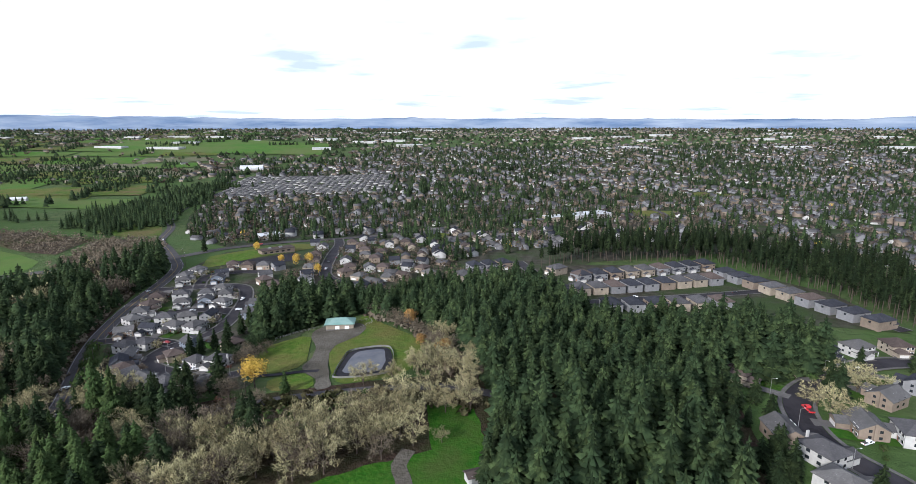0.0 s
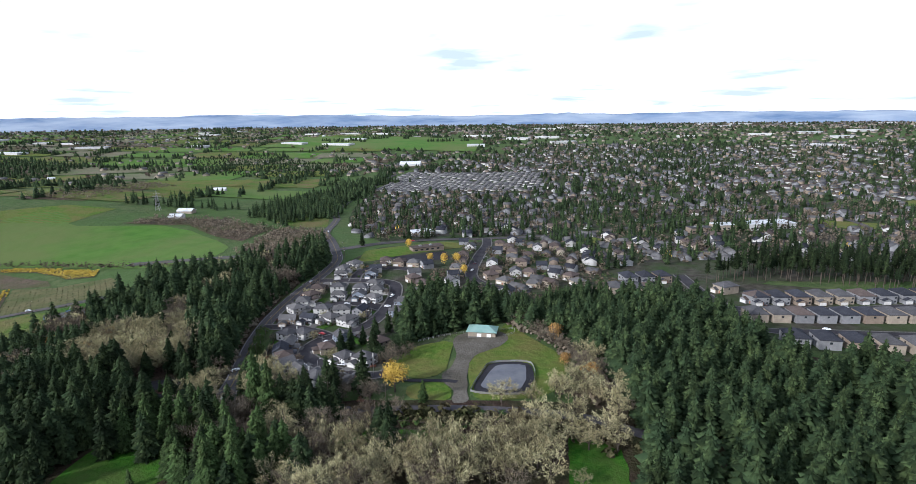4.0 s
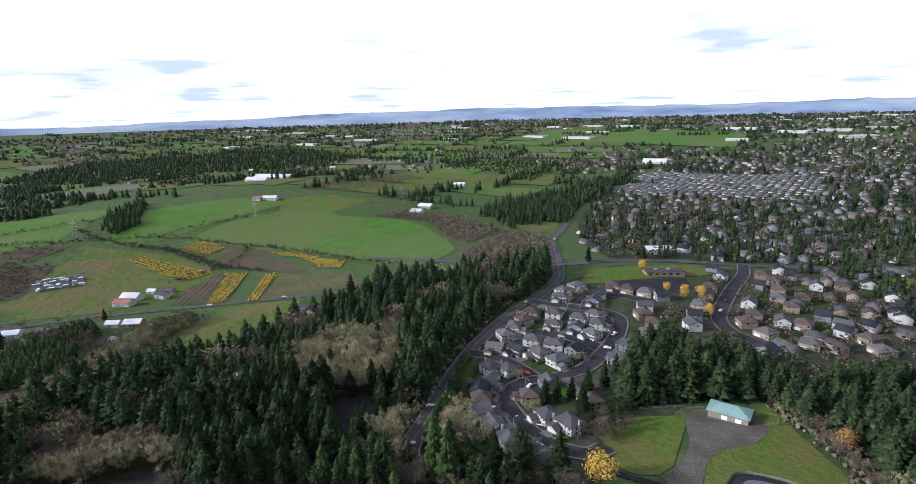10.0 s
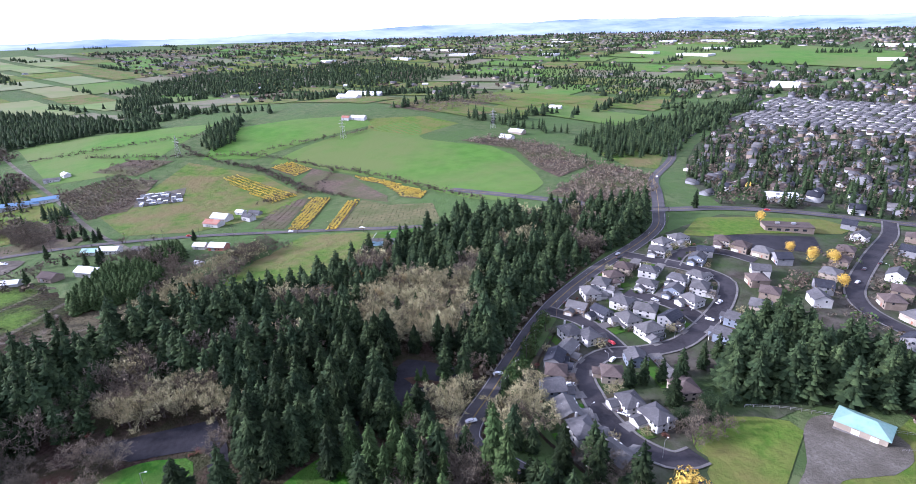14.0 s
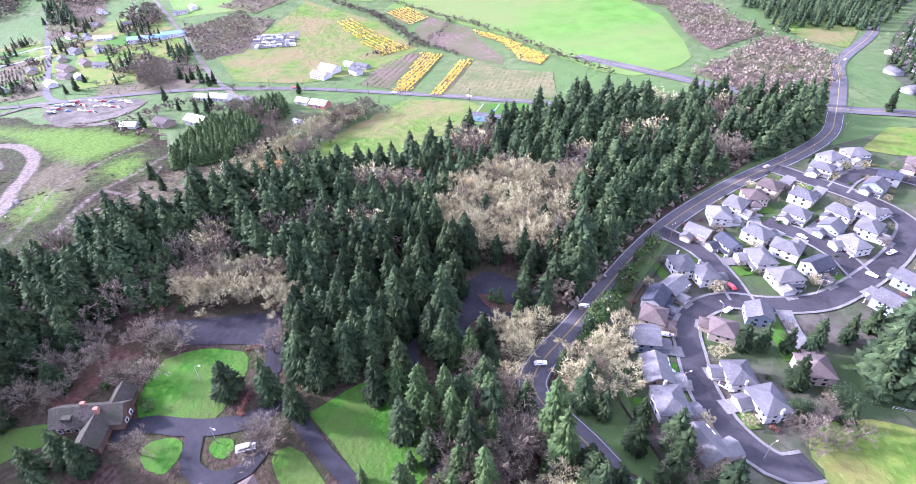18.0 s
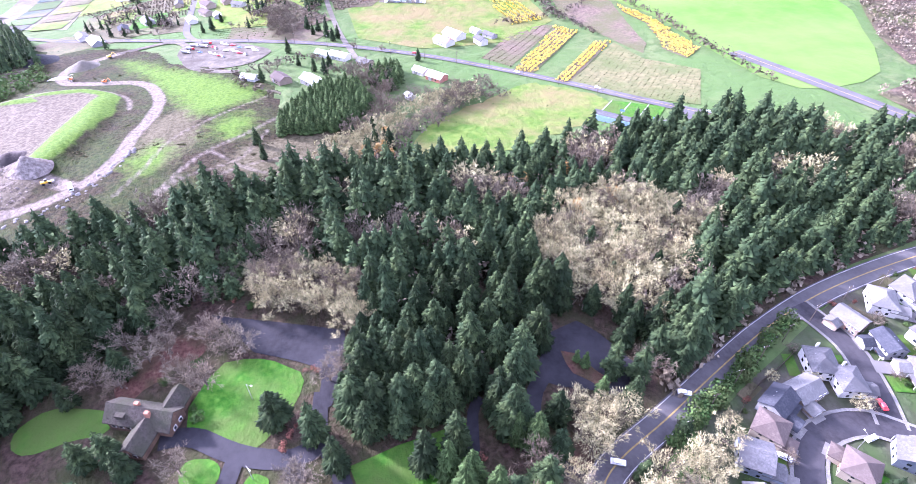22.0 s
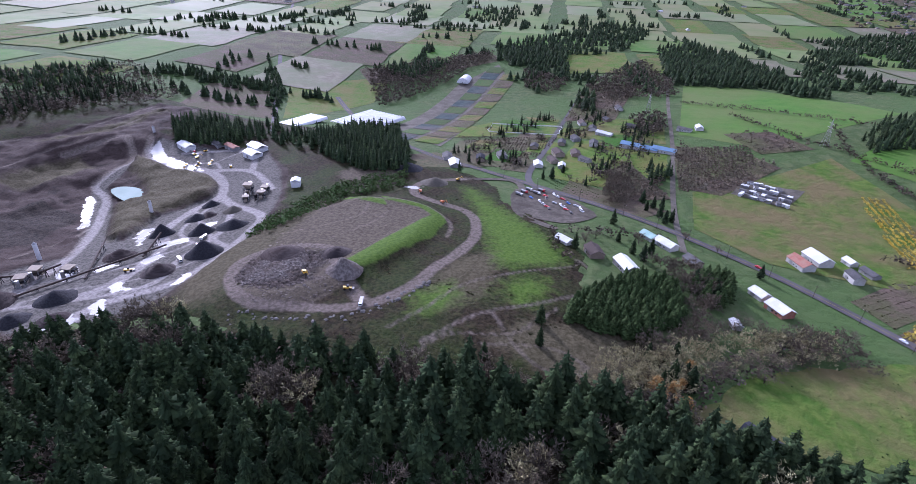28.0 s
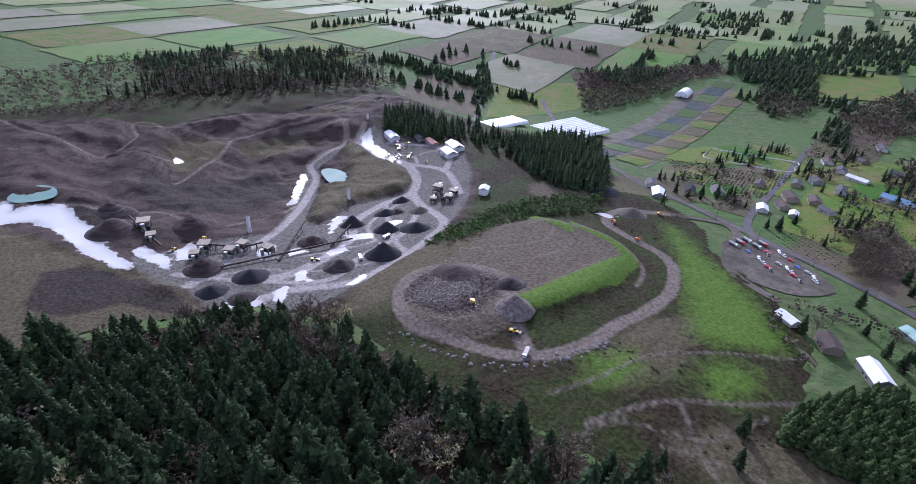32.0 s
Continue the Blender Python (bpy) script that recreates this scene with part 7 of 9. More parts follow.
def pylon(x, y, h=32):
    top = tagged(new("power_pylon"), "grey steel lattice power pylon in the fields", "pylon", "power line")
    for sx, sy in ((-1, -1), (-1, 1), (1, -1), (1, 1)):
        v, f = [], []
        limb(v, f, (sx * 3.2, sy * 3.2, -1), (sx * 0.7, sy * 0.7, h * 0.75), 0.22, 0.16)
        limb(v, f, (sx * 0.7, sy * 0.7, h * 0.75), (0, 0, h), 0.16, 0.1)
        part("leg", mesh("leg", v, f, M_GREYMETAL), None, top)
    for z, r in ((0.55, 5.5), (0.68, 7), (0.82, 5)):
        v, f = [], []
        limb(v, f, (-r, 0, h * z), (r, 0, h * z), 0.18, 0.18)
        limb(v, f, (-r, 0, h * z), (0, 0, h * z + 1.8), 0.1, 0.1)
        limb(v, f, (r, 0, h * z), (0, 0, h * z + 1.8), 0.1, 0.1)
        part("cross_arm", mesh("cross_arm", v, f, M_GREYMETAL), None, top)
    for k in range(6):
        a, b = 3.2 - 0.42 * k, k * 4
        v, f = [], []
        for s in (-1, 1):
            limb(v, f, (-a, s * a, b), (a - 0.4, s * (a - 0.4), b + 4), 0.09, 0.09)
            limb(v, f, (s * a, a, b), (s * (a - 0.4), -a + 0.4, b + 4), 0.09, 0.09)
        part("brace", mesh("brace", v, f, M_GREYMETAL), None, top)
    top.matrix_basis = pose(x, y, gz(x, y), 0, 0, 20)


for x, y in ((-914, 396), (-801, 602), (-1030, 190), (-690, 810)):
    pylon(x, y)

# speckle of far town and trees, out to the hills
sx_, sy_ = far_rng.uniform(-3800, 3600, 30000), far_rng.uniform(-1500, 4300, 30000)
r_ = np.hypot(sx_, sy_)
ok = (r_ < 4400) & (r_ > 1500) & ~inside(TOWN, sx_, sy_) & ((sy_ > 700) | (sx_ > 400))
ok &= (sx_ > -600 - 0.1 * sy_) | (far_rng.random(30000) < 0.25 + 0.5 * (r_ > 2600))
hidden = inside([(-1375, 2090), (-1365, 2626), (-873, 2645), (-503, 2454), (-461, 2066), (-910, 2107)], sx_, sy_)
ok &= ~hidden
sx_, sy_ = sx_[ok], sy_[ok]
patchy = np.sin(sx_ * 0.0041 + 1) * np.sin(sy_ * 0.0052 + 0.002 * sx_)
kind_ = far_rng.random(len(sx_)) + 0.25 * patchy
m = kind_ > 0.62
CONE = [(np.array([(0.3 * math.cos(k * 1.2566), 0.3 * math.sin(k * 1.2566), 0.05) for k in range(5)] + [(0, 0, 1.0)]), np.array([(k, (k + 1) % 5, 5) for k in range(5)]))]
stand("far_firs", CONE, sx_[m], sy_[m], 9, 18, M_CONIFER, "dark far firs of the valley", 2.2)
m2 = (kind_ > 0.38) & ~m
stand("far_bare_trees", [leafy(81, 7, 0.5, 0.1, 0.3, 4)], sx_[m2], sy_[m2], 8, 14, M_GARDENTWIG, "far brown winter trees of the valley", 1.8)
m3 = kind_ <= 0.38
for j, (nm, mm) in enumerate((("far_house_walls", W[1]), ("far_house_roofs", RF[3]))):
    z3 = land(sx_[m3], sy_[m3]) + 0.5
    v, f = scattered([HUTS[0][j]], sx_[m3], sy_[m3], z3, 1.0 + 0.5 * (np.arange(m3.sum()) % 5 == 0), (np.arange(m3.sum()) * 1.7) % 3.1, np.zeros(m3.sum(), int))
    tagged(new(nm, mesh(nm, v, f, mm)), "far pale houses of the valley town", "houses", kind="stuff")
for k in range(70):
    a, r = far_rng.uniform(math.radians(35), math.radians(150)), far_rng.uniform(2300, 4200)
    x, y = r * math.cos(a), r * math.sin(a)
    t = tagged(new("warehouse"), "far pale flat-roofed warehouse", "warehouse", "far warehouses")
    w, d = far_rng.uniform(40, 130), far_rng.uniform(30, 60)
    part("wall", boxed(-w / 2, w / 2, -d / 2, d / 2, -3, 7), W[0], t)
    part("roof", boxed(-w / 2 - 0.5, w / 2 + 0.5, -d / 2 - 0.5, d / 2 + 0.5, 7, 7.8), M_WHITEMETAL, t)
    part("door", boxed(-3, 3, -d / 2 - 0.2, -d / 2 + 0.2, 0, 4), M_GREYMETAL, t)
    t.matrix_basis = pose(x, y, gz(x, y) + 0.5, 0, 0, far_rng.uniform(-15, 25))

# ring of far hills; their blue distance haze is in the base colour
hill_v, hill_f = [], []
nseg = 320
for k in range(nseg + 1):
    a = 2 * math.pi * k / nseg
    cx, cy = math.cos(a), math.sin(a)
    ridge = 205 - 62 * float(smooth((a - 2.4) / 0.6) * smooth((4.9 - a) / 0.6)) + 18 * noise.noise((cx * 3, cy * 3, 1.0)) + 14 * noise.noise((cx * 9, cy * 9, 4.0)) + 6 * noise.noise((cx * 31, cy * 31, 4.0)) + 3 * noise.noise((cx * 90, cy * 90, 4.0))
    foot = float(land(-100 + 4250 * cx, 150 + 4250 * cy)) - 4
    for r, s in ((4250, 0.0), (4400, 0.3), (4520, 0.62), (4620, 0.85), (4700, 1.0), (4800, 0.5)):
        wob = 1 + 0.12 * noise.noise((cx * 40, cy * 40, r))
        hill_v.append((-100 + r * cx, 150 + r * cy, foot + (ridge - foot) * min(1.02, s * wob)))
for k in range(nseg):
    for j in range(5):
        b = k * 6 + j
        hill_f.append((b, b + 6, b + 7, b + 1))
tagged(new("backdrop_hills", mesh("backdrop_hills", hill_v, hill_f, M_HAZED_HILL)), "far hills along the horizon with blue haze in their colour", "hills", kind="structure")

# ---- quarry ----
for nm, q in (("pond_quarry", [(-522, -278), (-535, -274), (-540, -252), (-526, -227), (-508, -229), (-512, -254)]), ("pond_pit", [(-256, -303), (-273, -318), (-286, -311), (-290, -296), (-285, -279), (-271, -280), (-257, -288)])):
    zz = max(gz(a, b) for a, b in q) + 1.2
    me = mesh(nm, [(a, b, zz) for a, b in rounded(q, 2)], [list(range(len(rounded(q, 2))))], M_WATER)
    tagged(new(nm, me), "still green-grey pond water in the quarry", "pond", kind="structure")
road("yard_track", [(-650, 60), (-668, 100), (-640, 120), (-600, 125), (-575, 140), (-560, 170)], 7, M_DIRT, "muddy track into the machine yard", dz=0.7, category="track")


def heap(x, y, r, h, material, label, seed=0):
    """A loose heap with a slumped, uneven foot."""
    v, f = [], []
    n, rings = 22, 6
    for i in range(rings):
        s = i / rings
        for k in range(n):
            a = 2 * math.pi * k / n
            rr = r * (1 - s) * (1 + 0.16 * noise.noise((math.cos(a) * 1.3, math.sin(a) * 1.3, seed + s)))
            v.append((rr * math.cos(a), rr * math.sin(a), h * s ** 1.05 + 0.04 * h * noise.noise((rr, a * 3, seed))))
    v.append((0, 0, h * 0.97))
    f = [(i * n + k, i * n + (k + 1) % n, (i + 1) * n + (k + 1) % n, (i + 1) * n + k) for i in range(rings - 1) for k in range(n)]
    f = [t for q in f for t in ((q[0], q[1], q[2]), (q[0], q[2], q[3]))] + [((rings - 1) * n + k, (rings - 1) * n + (k + 1) % n, rings * n) for k in range(n)]
    ob = tagged(new("stockpile", mesh("stockpile", v, f, material)), label, "heap", "heaps in the quarry")
    ob.location = (x, y, gz(x, y) + 0.2)


for k, (x, y, r, h, m, lb) in enumerate(((-415, -32, 13, 8, M_BASALT, "black crushed basalt heap on the quarry floor"), (-451, -73, 11, 6, M_BASALT, "black crushed basalt heap on the quarry floor"), (-443, -106, 10, 7, M_BASALT, "black gravel heap beside puddles"), (-467, -57, 13, 5, M_BASALT, "long low black gravel heap"),
    (-384, -37, 11, 5, M_ROCK, "brown crushed rock heap on the floor"), (-322, -95, 13, 7, M_ROCK, "brown crushed rock heap on the floor"), (-397, -90, 12, 5, M_ROCK, "brown crushed rock heap on the floor"), (-313, -62, 10, 4, M_BASALT, "dark gravel heap on the floor"), (-322, -42, 9, 3, M_ROCK, "low brown heap in a puddle"),
    (-412, 80, 11, 8, M_RUBBLE, "grey rubble heap on the mound"), (-432, 62, 10, 4, M_ROCK, "dark rubble heap on the mound"), (-420, 30, 14, 5, M_ROCK, "dark rubble heap on the mound"), (-620, 40, 14, 6, M_GRAVEL, "pale rubble heap by the track"), (-650, -5, 16, 5, M_BASALT, "dark stone heap below the trees"),
    (-300, -195, 22, 9, M_ROCK, "dark rock bank by the pit track"), (-345, -170, 24, 10, M_ROCK, "dark rock bank beside the plant"), (-310, -236, 18, 8, M_ROCK, "dark rock bank inside the muddy bend"), (-513, -128, 9, 4, M_BASALT, "dark gravel heap on the floor"), (-488, -105, 8, 3, M_ROCK, "low brown gravel heap on the floor"), (-338, -64, 12, 5, M_BASALT, "long dark gravel bank on the floor"), (-480, -110, 10, 4, M_BASALT, "dark gravel heap on the floor"), (-500, -90, 9, 4, M_GRAVEL, "grey gravel heap on the floor"))):
    heap(x, y, r, h * (1.5 if y < 0 else 1.15), m, lb, k * 3.7)
# loose rubble on the mound
rx_, ry_ = np.r_[rng.uniform(-440, -370, 1800), rng.normal(-402, 12, 2600)], np.r_[rng.uniform(10, 85, 1800), rng.normal(36, 12, 2600)]
ok = inside(MOUND, rx_, ry_)
STONE = [(np.array([(-1, -0.8, -0.3), (1, -0.9, -0.3), (0.9, 1, -0.3), (-0.9, 0.8, -0.3), (-0.5, -0.4, 0.7), (0.6, -0.3, 0.6), (0.4, 0.5, 0.8), (-0.4, 0.4, 0.6)]), np.array([(4, 5, 6), (4, 6, 7), (0, 1, 5), (0, 5, 4), (1, 2, 6), (1, 6, 5), (2, 3, 7), (2, 7, 6), (3, 0, 4), (3, 4, 7)]))]
stand("rubble", STONE, rx_[ok], ry_[ok], 0.3, 1.1, M_RUBBLE, "loose broken stone on the mound")
e = glide([(-430, 128), (-395, 118), (-372, 100), (-360, 75), (-354, 50)], 1.5)
stand("boulder_edge", STONE, e[:, 0] + rng.normal(0, 2, len(e)), e[:, 1] + rng.normal(0, 2, len(e)), 0.7, 1.8, M_WALKWAY, "pale boulders and concrete along the haul road")


def wheels(top, xs, y, r, w=0.5):
    for x in xs:
        for s in (-1, 1):
            bm = bmesh.new()
            bmesh.ops.create_cone(bm, cap_ends=True, segments=12, radius1=r, radius2=r, depth=w, matrix=Matrix.Translation((x, s * y, r)) @ Matrix.Rotation(math.pi / 2, 4, "X"))
            ty = part("wheel", bm, M_BASALT, top)
            if r > 0.4:
                continue
            bm = bmesh.new()
            bmesh.ops.create_cone(bm, cap_ends=True, segments=10, radius1=r * 0.5, radius2=r * 0.5, depth=w + 0.06, matrix=Matrix.Translation((x, s * y, r)) @ Matrix.Rotation(math.pi / 2, 4, "X"))
            part("rim", bm, M_GREYMETAL, ty)


def paint(name, c):
    return mat(name, c, tuple(0.85 * v for v in c), 2.0, rough=0.35)


P_WHITE, P_RED, P_BLUE, P_GREY, P_BLACK, P_YELLOW, P_ORANGE = (paint(n, c) for n, c in (("white_paint", (0.75, 0.76, 0.77)), ("red_paint", (0.5, 0.03, 0.035)), ("blue_paint", (0.04, 0.12, 0.4)), ("silver_paint", (0.4, 0.41, 0.42)), ("black_paint", (0.03, 0.03, 0.035)), ("machine_yellow", (0.6, 0.38, 0.03)), ("machine_orange", (0.55, 0.16, 0.03))))


def car_model(material, label, name="car", van=False, pickup=False):
    top = tagged(new(name), label, name if name != "car" else "car")
    L, H = (5.4, 2.1) if van else (5.2, 1.8) if pickup else (4.6, 1.45)
    part("body", boxed(-L / 2, L / 2, -0.92, 0.92, 0.35, 0.95 if not van else 1.15, bevel=0.12), material, top)
    cab = boxed(-L / 2 + 0.15, L / 2 - 1.0, -0.85, 0.85, 0.95, H, bevel=0.2) if van else boxed(-0.4, 1.2, -0.82, 0.82, 0.9, H, bevel=0.2) if pickup else boxed(-L / 2 + 0.7, L / 2 - 1.5, -0.8, 0.8, 0.9, H, bevel=0.22)
    part("cabin", cab, material, top)
    cx1 = (L / 2 - 1.0) if van else 1.2 if pickup else L / 2 - 1.5
    part("windscreen", boxed(cx1 - 0.12, cx1 + 0.04, -0.68, 0.68, 1.05 if not van else 1.25, H - 0.12), M_GLASS, top)
    for s in (-1, 1):
        part("side_window", boxed((-L / 2 + 1.0) if not pickup else -0.2, cx1 - 0.25, s * 0.8 - 0.06, s * 0.8 + 0.06, 1.05 if not van else 1.3, H - 0.2), M_GLASS, top)
        part("headlight", boxed(L / 2 - 0.06, L / 2 + 0.03, s * 0.6 - 0.18, s * 0.6 + 0.18, 0.62, 0.8), M_TRIM, top)
        part("tail_light", boxed(-L / 2 - 0.03, -L / 2 + 0.06, s * 0.65 - 0.12, s * 0.65 + 0.12, 0.65, 0.85), P_RED, top)
    if pickup:
        part("load_bed", boxed(-L / 2 + 0.1, -0.45, -0.75, 0.75, 0.93, 0.99), P_BLACK, top)
    wheels(top, (-L / 2 + 0.85, L / 2 - 0.9), 0.82, 0.34, 0.24)
    return top


def excavator_model(material, label):
    top = tagged(new("excavator"), label, "excavator", "quarry machines")
    for s in (-1, 1):
        part("track", boxed(-2.2, 2.2, s * 1.3 - 0.35, s * 1.3 + 0.35, 0, 0.95, bevel=0.25), P_BLACK, top)
    part("body", boxed(-2.4, 1.4, -1.4, 1.4, 1.1, 2.4, bevel=0.15), material, top)
    cab = part("cab", boxed(0.1, 1.6, -1.4, -0.3, 2.4, 3.5, bevel=0.12), material, top)
    part("window", boxed(0.3, 1.64, -1.44, -0.26, 2.7, 3.3), M_GLASS, cab)
    for a, b, r in (((1.2, 0.3, 2.0), (4.4, 0.3, 5.0), 0.32), ((4.4, 0.3, 5.0), (6.4, 0.3, 2.2), 0.24)):
        v, f = [], []
        limb(v, f, a, b, r, r * 0.8)
        part("arm", mesh("arm", v, f, material), None, top)
    part("bucket", boxed(5.9, 7.0, -0.3, 0.9, 1.0, 2.2, bevel=0.2), M_GREYMETAL, top)
    return top


def loader_model(label):
    top = tagged(new("wheel_loader"), label, "loader", "quarry machines")
    part("body", boxed(-3, 0.6, -1.1, 1.1, 1.0, 2.3, bevel=0.15), P_YELLOW, top)
    part("cab", boxed(-0.6, 0.9, -0.8, 0.8, 2.2, 3.5, bevel=0.12), M_GLASS, top)
    part("front_frame", boxed(0.6, 2.8, -0.8, 0.8, 0.9, 1.8, bevel=0.1), P_YELLOW, top)
    part("bucket", boxed(3.0, 4.4, -1.5, 1.5, 0.2, 1.5, bevel=0.2), M_GREYMETAL, top)
    wheels(top, (-2.0, 1.7), 1.2, 0.85, 0.6)
    return top


def dumper_model(material, label):
    top = tagged(new("dump_truck"), label, "truck", "quarry trucks")
    part("cab", boxed(2.2, 4.2, -1.2, 1.2, 0.9, 2.9, bevel=0.18), material, top)
    part("windscreen", boxed(4.1, 4.25, -1.0, 1.0, 1.9, 2.7), M_GLASS, top)
    part("chassis", boxed(-4.2, 4.0, -0.8, 0.8, 0.7, 1.05), P_BLACK, top)
    part("tipper", boxed(-4.4, 2.0, -1.3, 1.3, 1.1, 2.7, bevel=0.1), M_GREYMETAL, top)
    wheels(top, (-3.2, -2.0, 3.0), 1.05, 0.52, 0.4)
    return top


machines = [excavator_model(P_YELLOW, "yellow tracked excavator on bare ground"), excavator_model(P_ORANGE, "orange tracked excavator on the haul road"), loader_model("yellow wheel loader on the quarry floor"), dumper_model(P_WHITE, "white dump truck on the haul road"), dumper_model(P_RED, "red dump truck in the yard")]
for k, (m, x, y, t) in enumerate(((3, -388, 107, 0.4), (0, -400, 62, 1.0), (2, -398, 92, 2.0), (1, -572, 70, 1.2), (1, -590, 40, 0.3), (0, -640, 55, 2), (2, -424, -48, 0.3), (3, -402, -40, 1.1), (2, -380, -60, 2.4), (3, -440, -60, 0.2), (0, -345, -150, 1.5), (2, -320, -140, 0.4))):
    put(machines[m], x, y, 0.82, t, z=gz(x, y) + 0.9)
for k, (x, y) in enumerate([(-644, -300), (-638, -292), (-644, -280), (-630, -276), (-625, -268), (-619, -258), (-636, -262), (-606, -226), (-604, -194)]):
    put(machines[(2, 0, 2, 4, 2, 0, 2, 0, 2)[k]], x, y, 0.9, 0.5 * k, z=gz(x, y) + 0.6)
for k in range(14):
    x, y = -600 + (k % 6) * 7 - (k // 6) * 7, -255 + (k // 6) * 12 + (k % 6) * 4
    put(machines[(0, 2, 2, 0, 2)[k % 5]], x, y, 0.85, 0.6 + 0.3 * (k % 4), z=gz(x, y) + 0.6)
car_models = [car_model(P_WHITE, "white parked car on asphalt"), car_model(P_GREY, "silver parked car on asphalt"), car_model(P_BLUE, "blue parked car on asphalt"), car_model(P_BLACK, "black parked car on asphalt"), car_model(P_RED, "red parked car on asphalt"), car_model(P_WHITE, "white pickup truck parked on a drive", "pickup_truck", pickup=True)]
for k in range(22):
    u, w = (k % 8) * 6.4 + rng.uniform(-1.2, 1.2), (k // 8) * 13 + rng.uniform(-2, 2)
    x, y = -645 + u * 0.68 + w * 0.7, 148 + u * 0.72 - w * 0.62
    if k % 7 != 3:
        put(car_models[(k * 5) % 6], x, y, 1.0, 0.5 + 0.4 * (k % 3), z=gz(x, y) + 0.55)
for k in range(5):
    x, y = -646 + 9 * (k % 3) - 3 * (k // 3), 124 + 11 * (k // 3) - 2 * (k % 3)
    put(machines[3 + k % 2], x, y, 0.85, 1.2, z=gz(x, y) + 0.55)


def shed_box(name, x, y, w, d, h, turn, wall, roof, label, cat="building"):
    top = tagged(new(name), label, cat)
    part("wall", boxed(-w / 2, w / 2, -d / 2, d / 2, -2, h), wall, top)
    solid("roof", *gable_roof(-w / 2, w / 2, -d / 2, d / 2, h, h + 0.2 * d, "x"), roof, top)
    part("door", boxed(-2, 2, -d / 2 - 0.08, -d / 2 + 0.1, 0, 3), M_GREYMETAL, top)
    top.matrix_basis = pose(x, y, gz(x, y) + 0.5, 0, 0, turn)


for x, y, w, d, h, t, lb in ((-633, -189, 20, 13, 5, 70, "white fabric storage building by the yard"), (-650, -197, 22, 14, 6, 70, "large white fabric storage building with rounded eaves"), (-637, -293, 24, 12, 5, 70, "white-roofed quarry workshop beside parked machines"), (-566, -77, 9, 8, 6, 30, "white cube-shaped building beside the track"), (-655, -265, 26, 8, 4, 70, "low grey quarry office building"), (-650, -235, 22, 8, 4, 70, "row of brown-roofed quarry stores")):
    shed_box("quarry_building", x, y, w, d, h, t, M_WHITEMETAL if "white" in lb else W[2], M_WHITEMETAL if "white" in lb else M_REDROOF if "brown" in lb else RF[0], lb)


M_RUST = mat("dark_rusty_steel", (0.05, 0.04, 0.036), (0.1, 0.075, 0.062), 0.8, rough=0.7)


def conveyor(a, b, za, zb, label="long steel conveyor on trestles"):
    top = tagged(new("conveyor"), label, "conveyor", "quarry conveyors")
    (ax, ay), (bx, by) = a, b
    z0, z1 = gz(ax, ay) + za, gz(bx, by) + zb
    v, f = [], []
    limb(v, f, (ax, ay, z0), (bx, by, z1), 0.7, 0.7)
    part("belt_frame", mesh("belt_frame", v, f, M_RUST), None, top)
    for k in range(1, 6):
        s = k / 6
        x, y, z = ax + (bx - ax) * s, ay + (by - ay) * s, z0 + (z1 - z0) * s
        v, f = [], []
        limb(v, f, (x + 1, y, gz(x, y) - 1), (x, y, z), 0.2, 0.2)
        limb(v, f, (x - 1, y, gz(x, y) - 1), (x, y, z), 0.2, 0.2)
        part("trestle", mesh("trestle", v, f, M_BASALT), None, top)


for a, b, za, zb in (((-362, -75), (-415, -130), 2, 7), ((-327, -92), (-418, -71), 2, 4), ((-314, -205), (-316, -150), 10, 3), ((-345, -118), (-365, -100), 1, 8), ((-330, -130), (-355, -118), 8, 2), ((-400, -72), (-430, -90), 2, 8), ((-540, -100), (-520, -85), 2, 8), ((-548, -118), (-530, -104), 9, 2)):
    conveyor(a, b, za, zb)


def plant(x, y, h, w, label, material):
    """A crusher or batching plant: hopper, frame legs, decks, silo."""
    top = tagged(new("crushing_plant"), label, "plant", "quarry plant")
    for sx, sy in ((-1, -1), (-1, 1), (1, -1), (1, 1)):
        part("leg", boxed(sx * w / 2 - 0.25, sx * w / 2 + 0.25, sy * w / 2 - 0.25, sy * w / 2 + 0.25, -1, h * 0.6), M_GREYMETAL, top)
    bm = bmesh.new()
    bmesh.ops.create_cone(bm, cap_ends=True, segments=4, radius1=w * 0.3, radius2=w * 0.8, depth=h * 0.35, matrix=Matrix.Translation((0, 0, h * 0.55)) @ Matrix.Rotation(math.pi / 4, 4, "Z"))
    part("hopper", bm, material, top)
    part("deck", boxed(-w / 2 - 0.6, w / 2 + 0.6, -w / 2 - 0.6, w / 2 + 0.6, h * 0.36, h * 0.4), M_BASALT, top)
    part("silo", tube(bmesh.new(), w * 0.9, 0, -1, 0.7 * h, w * 0.2, n=12), M_GREYMETAL, top)
    part("drive_house", boxed(-w * 0.9, -w * 0.5, -1.2, 1.2, 0, h * 0.4, bevel=0.1), material, top)
    top.matrix_basis = pose(x, y, gz(x, y) + 0.5, 0, 0, 25 + x)


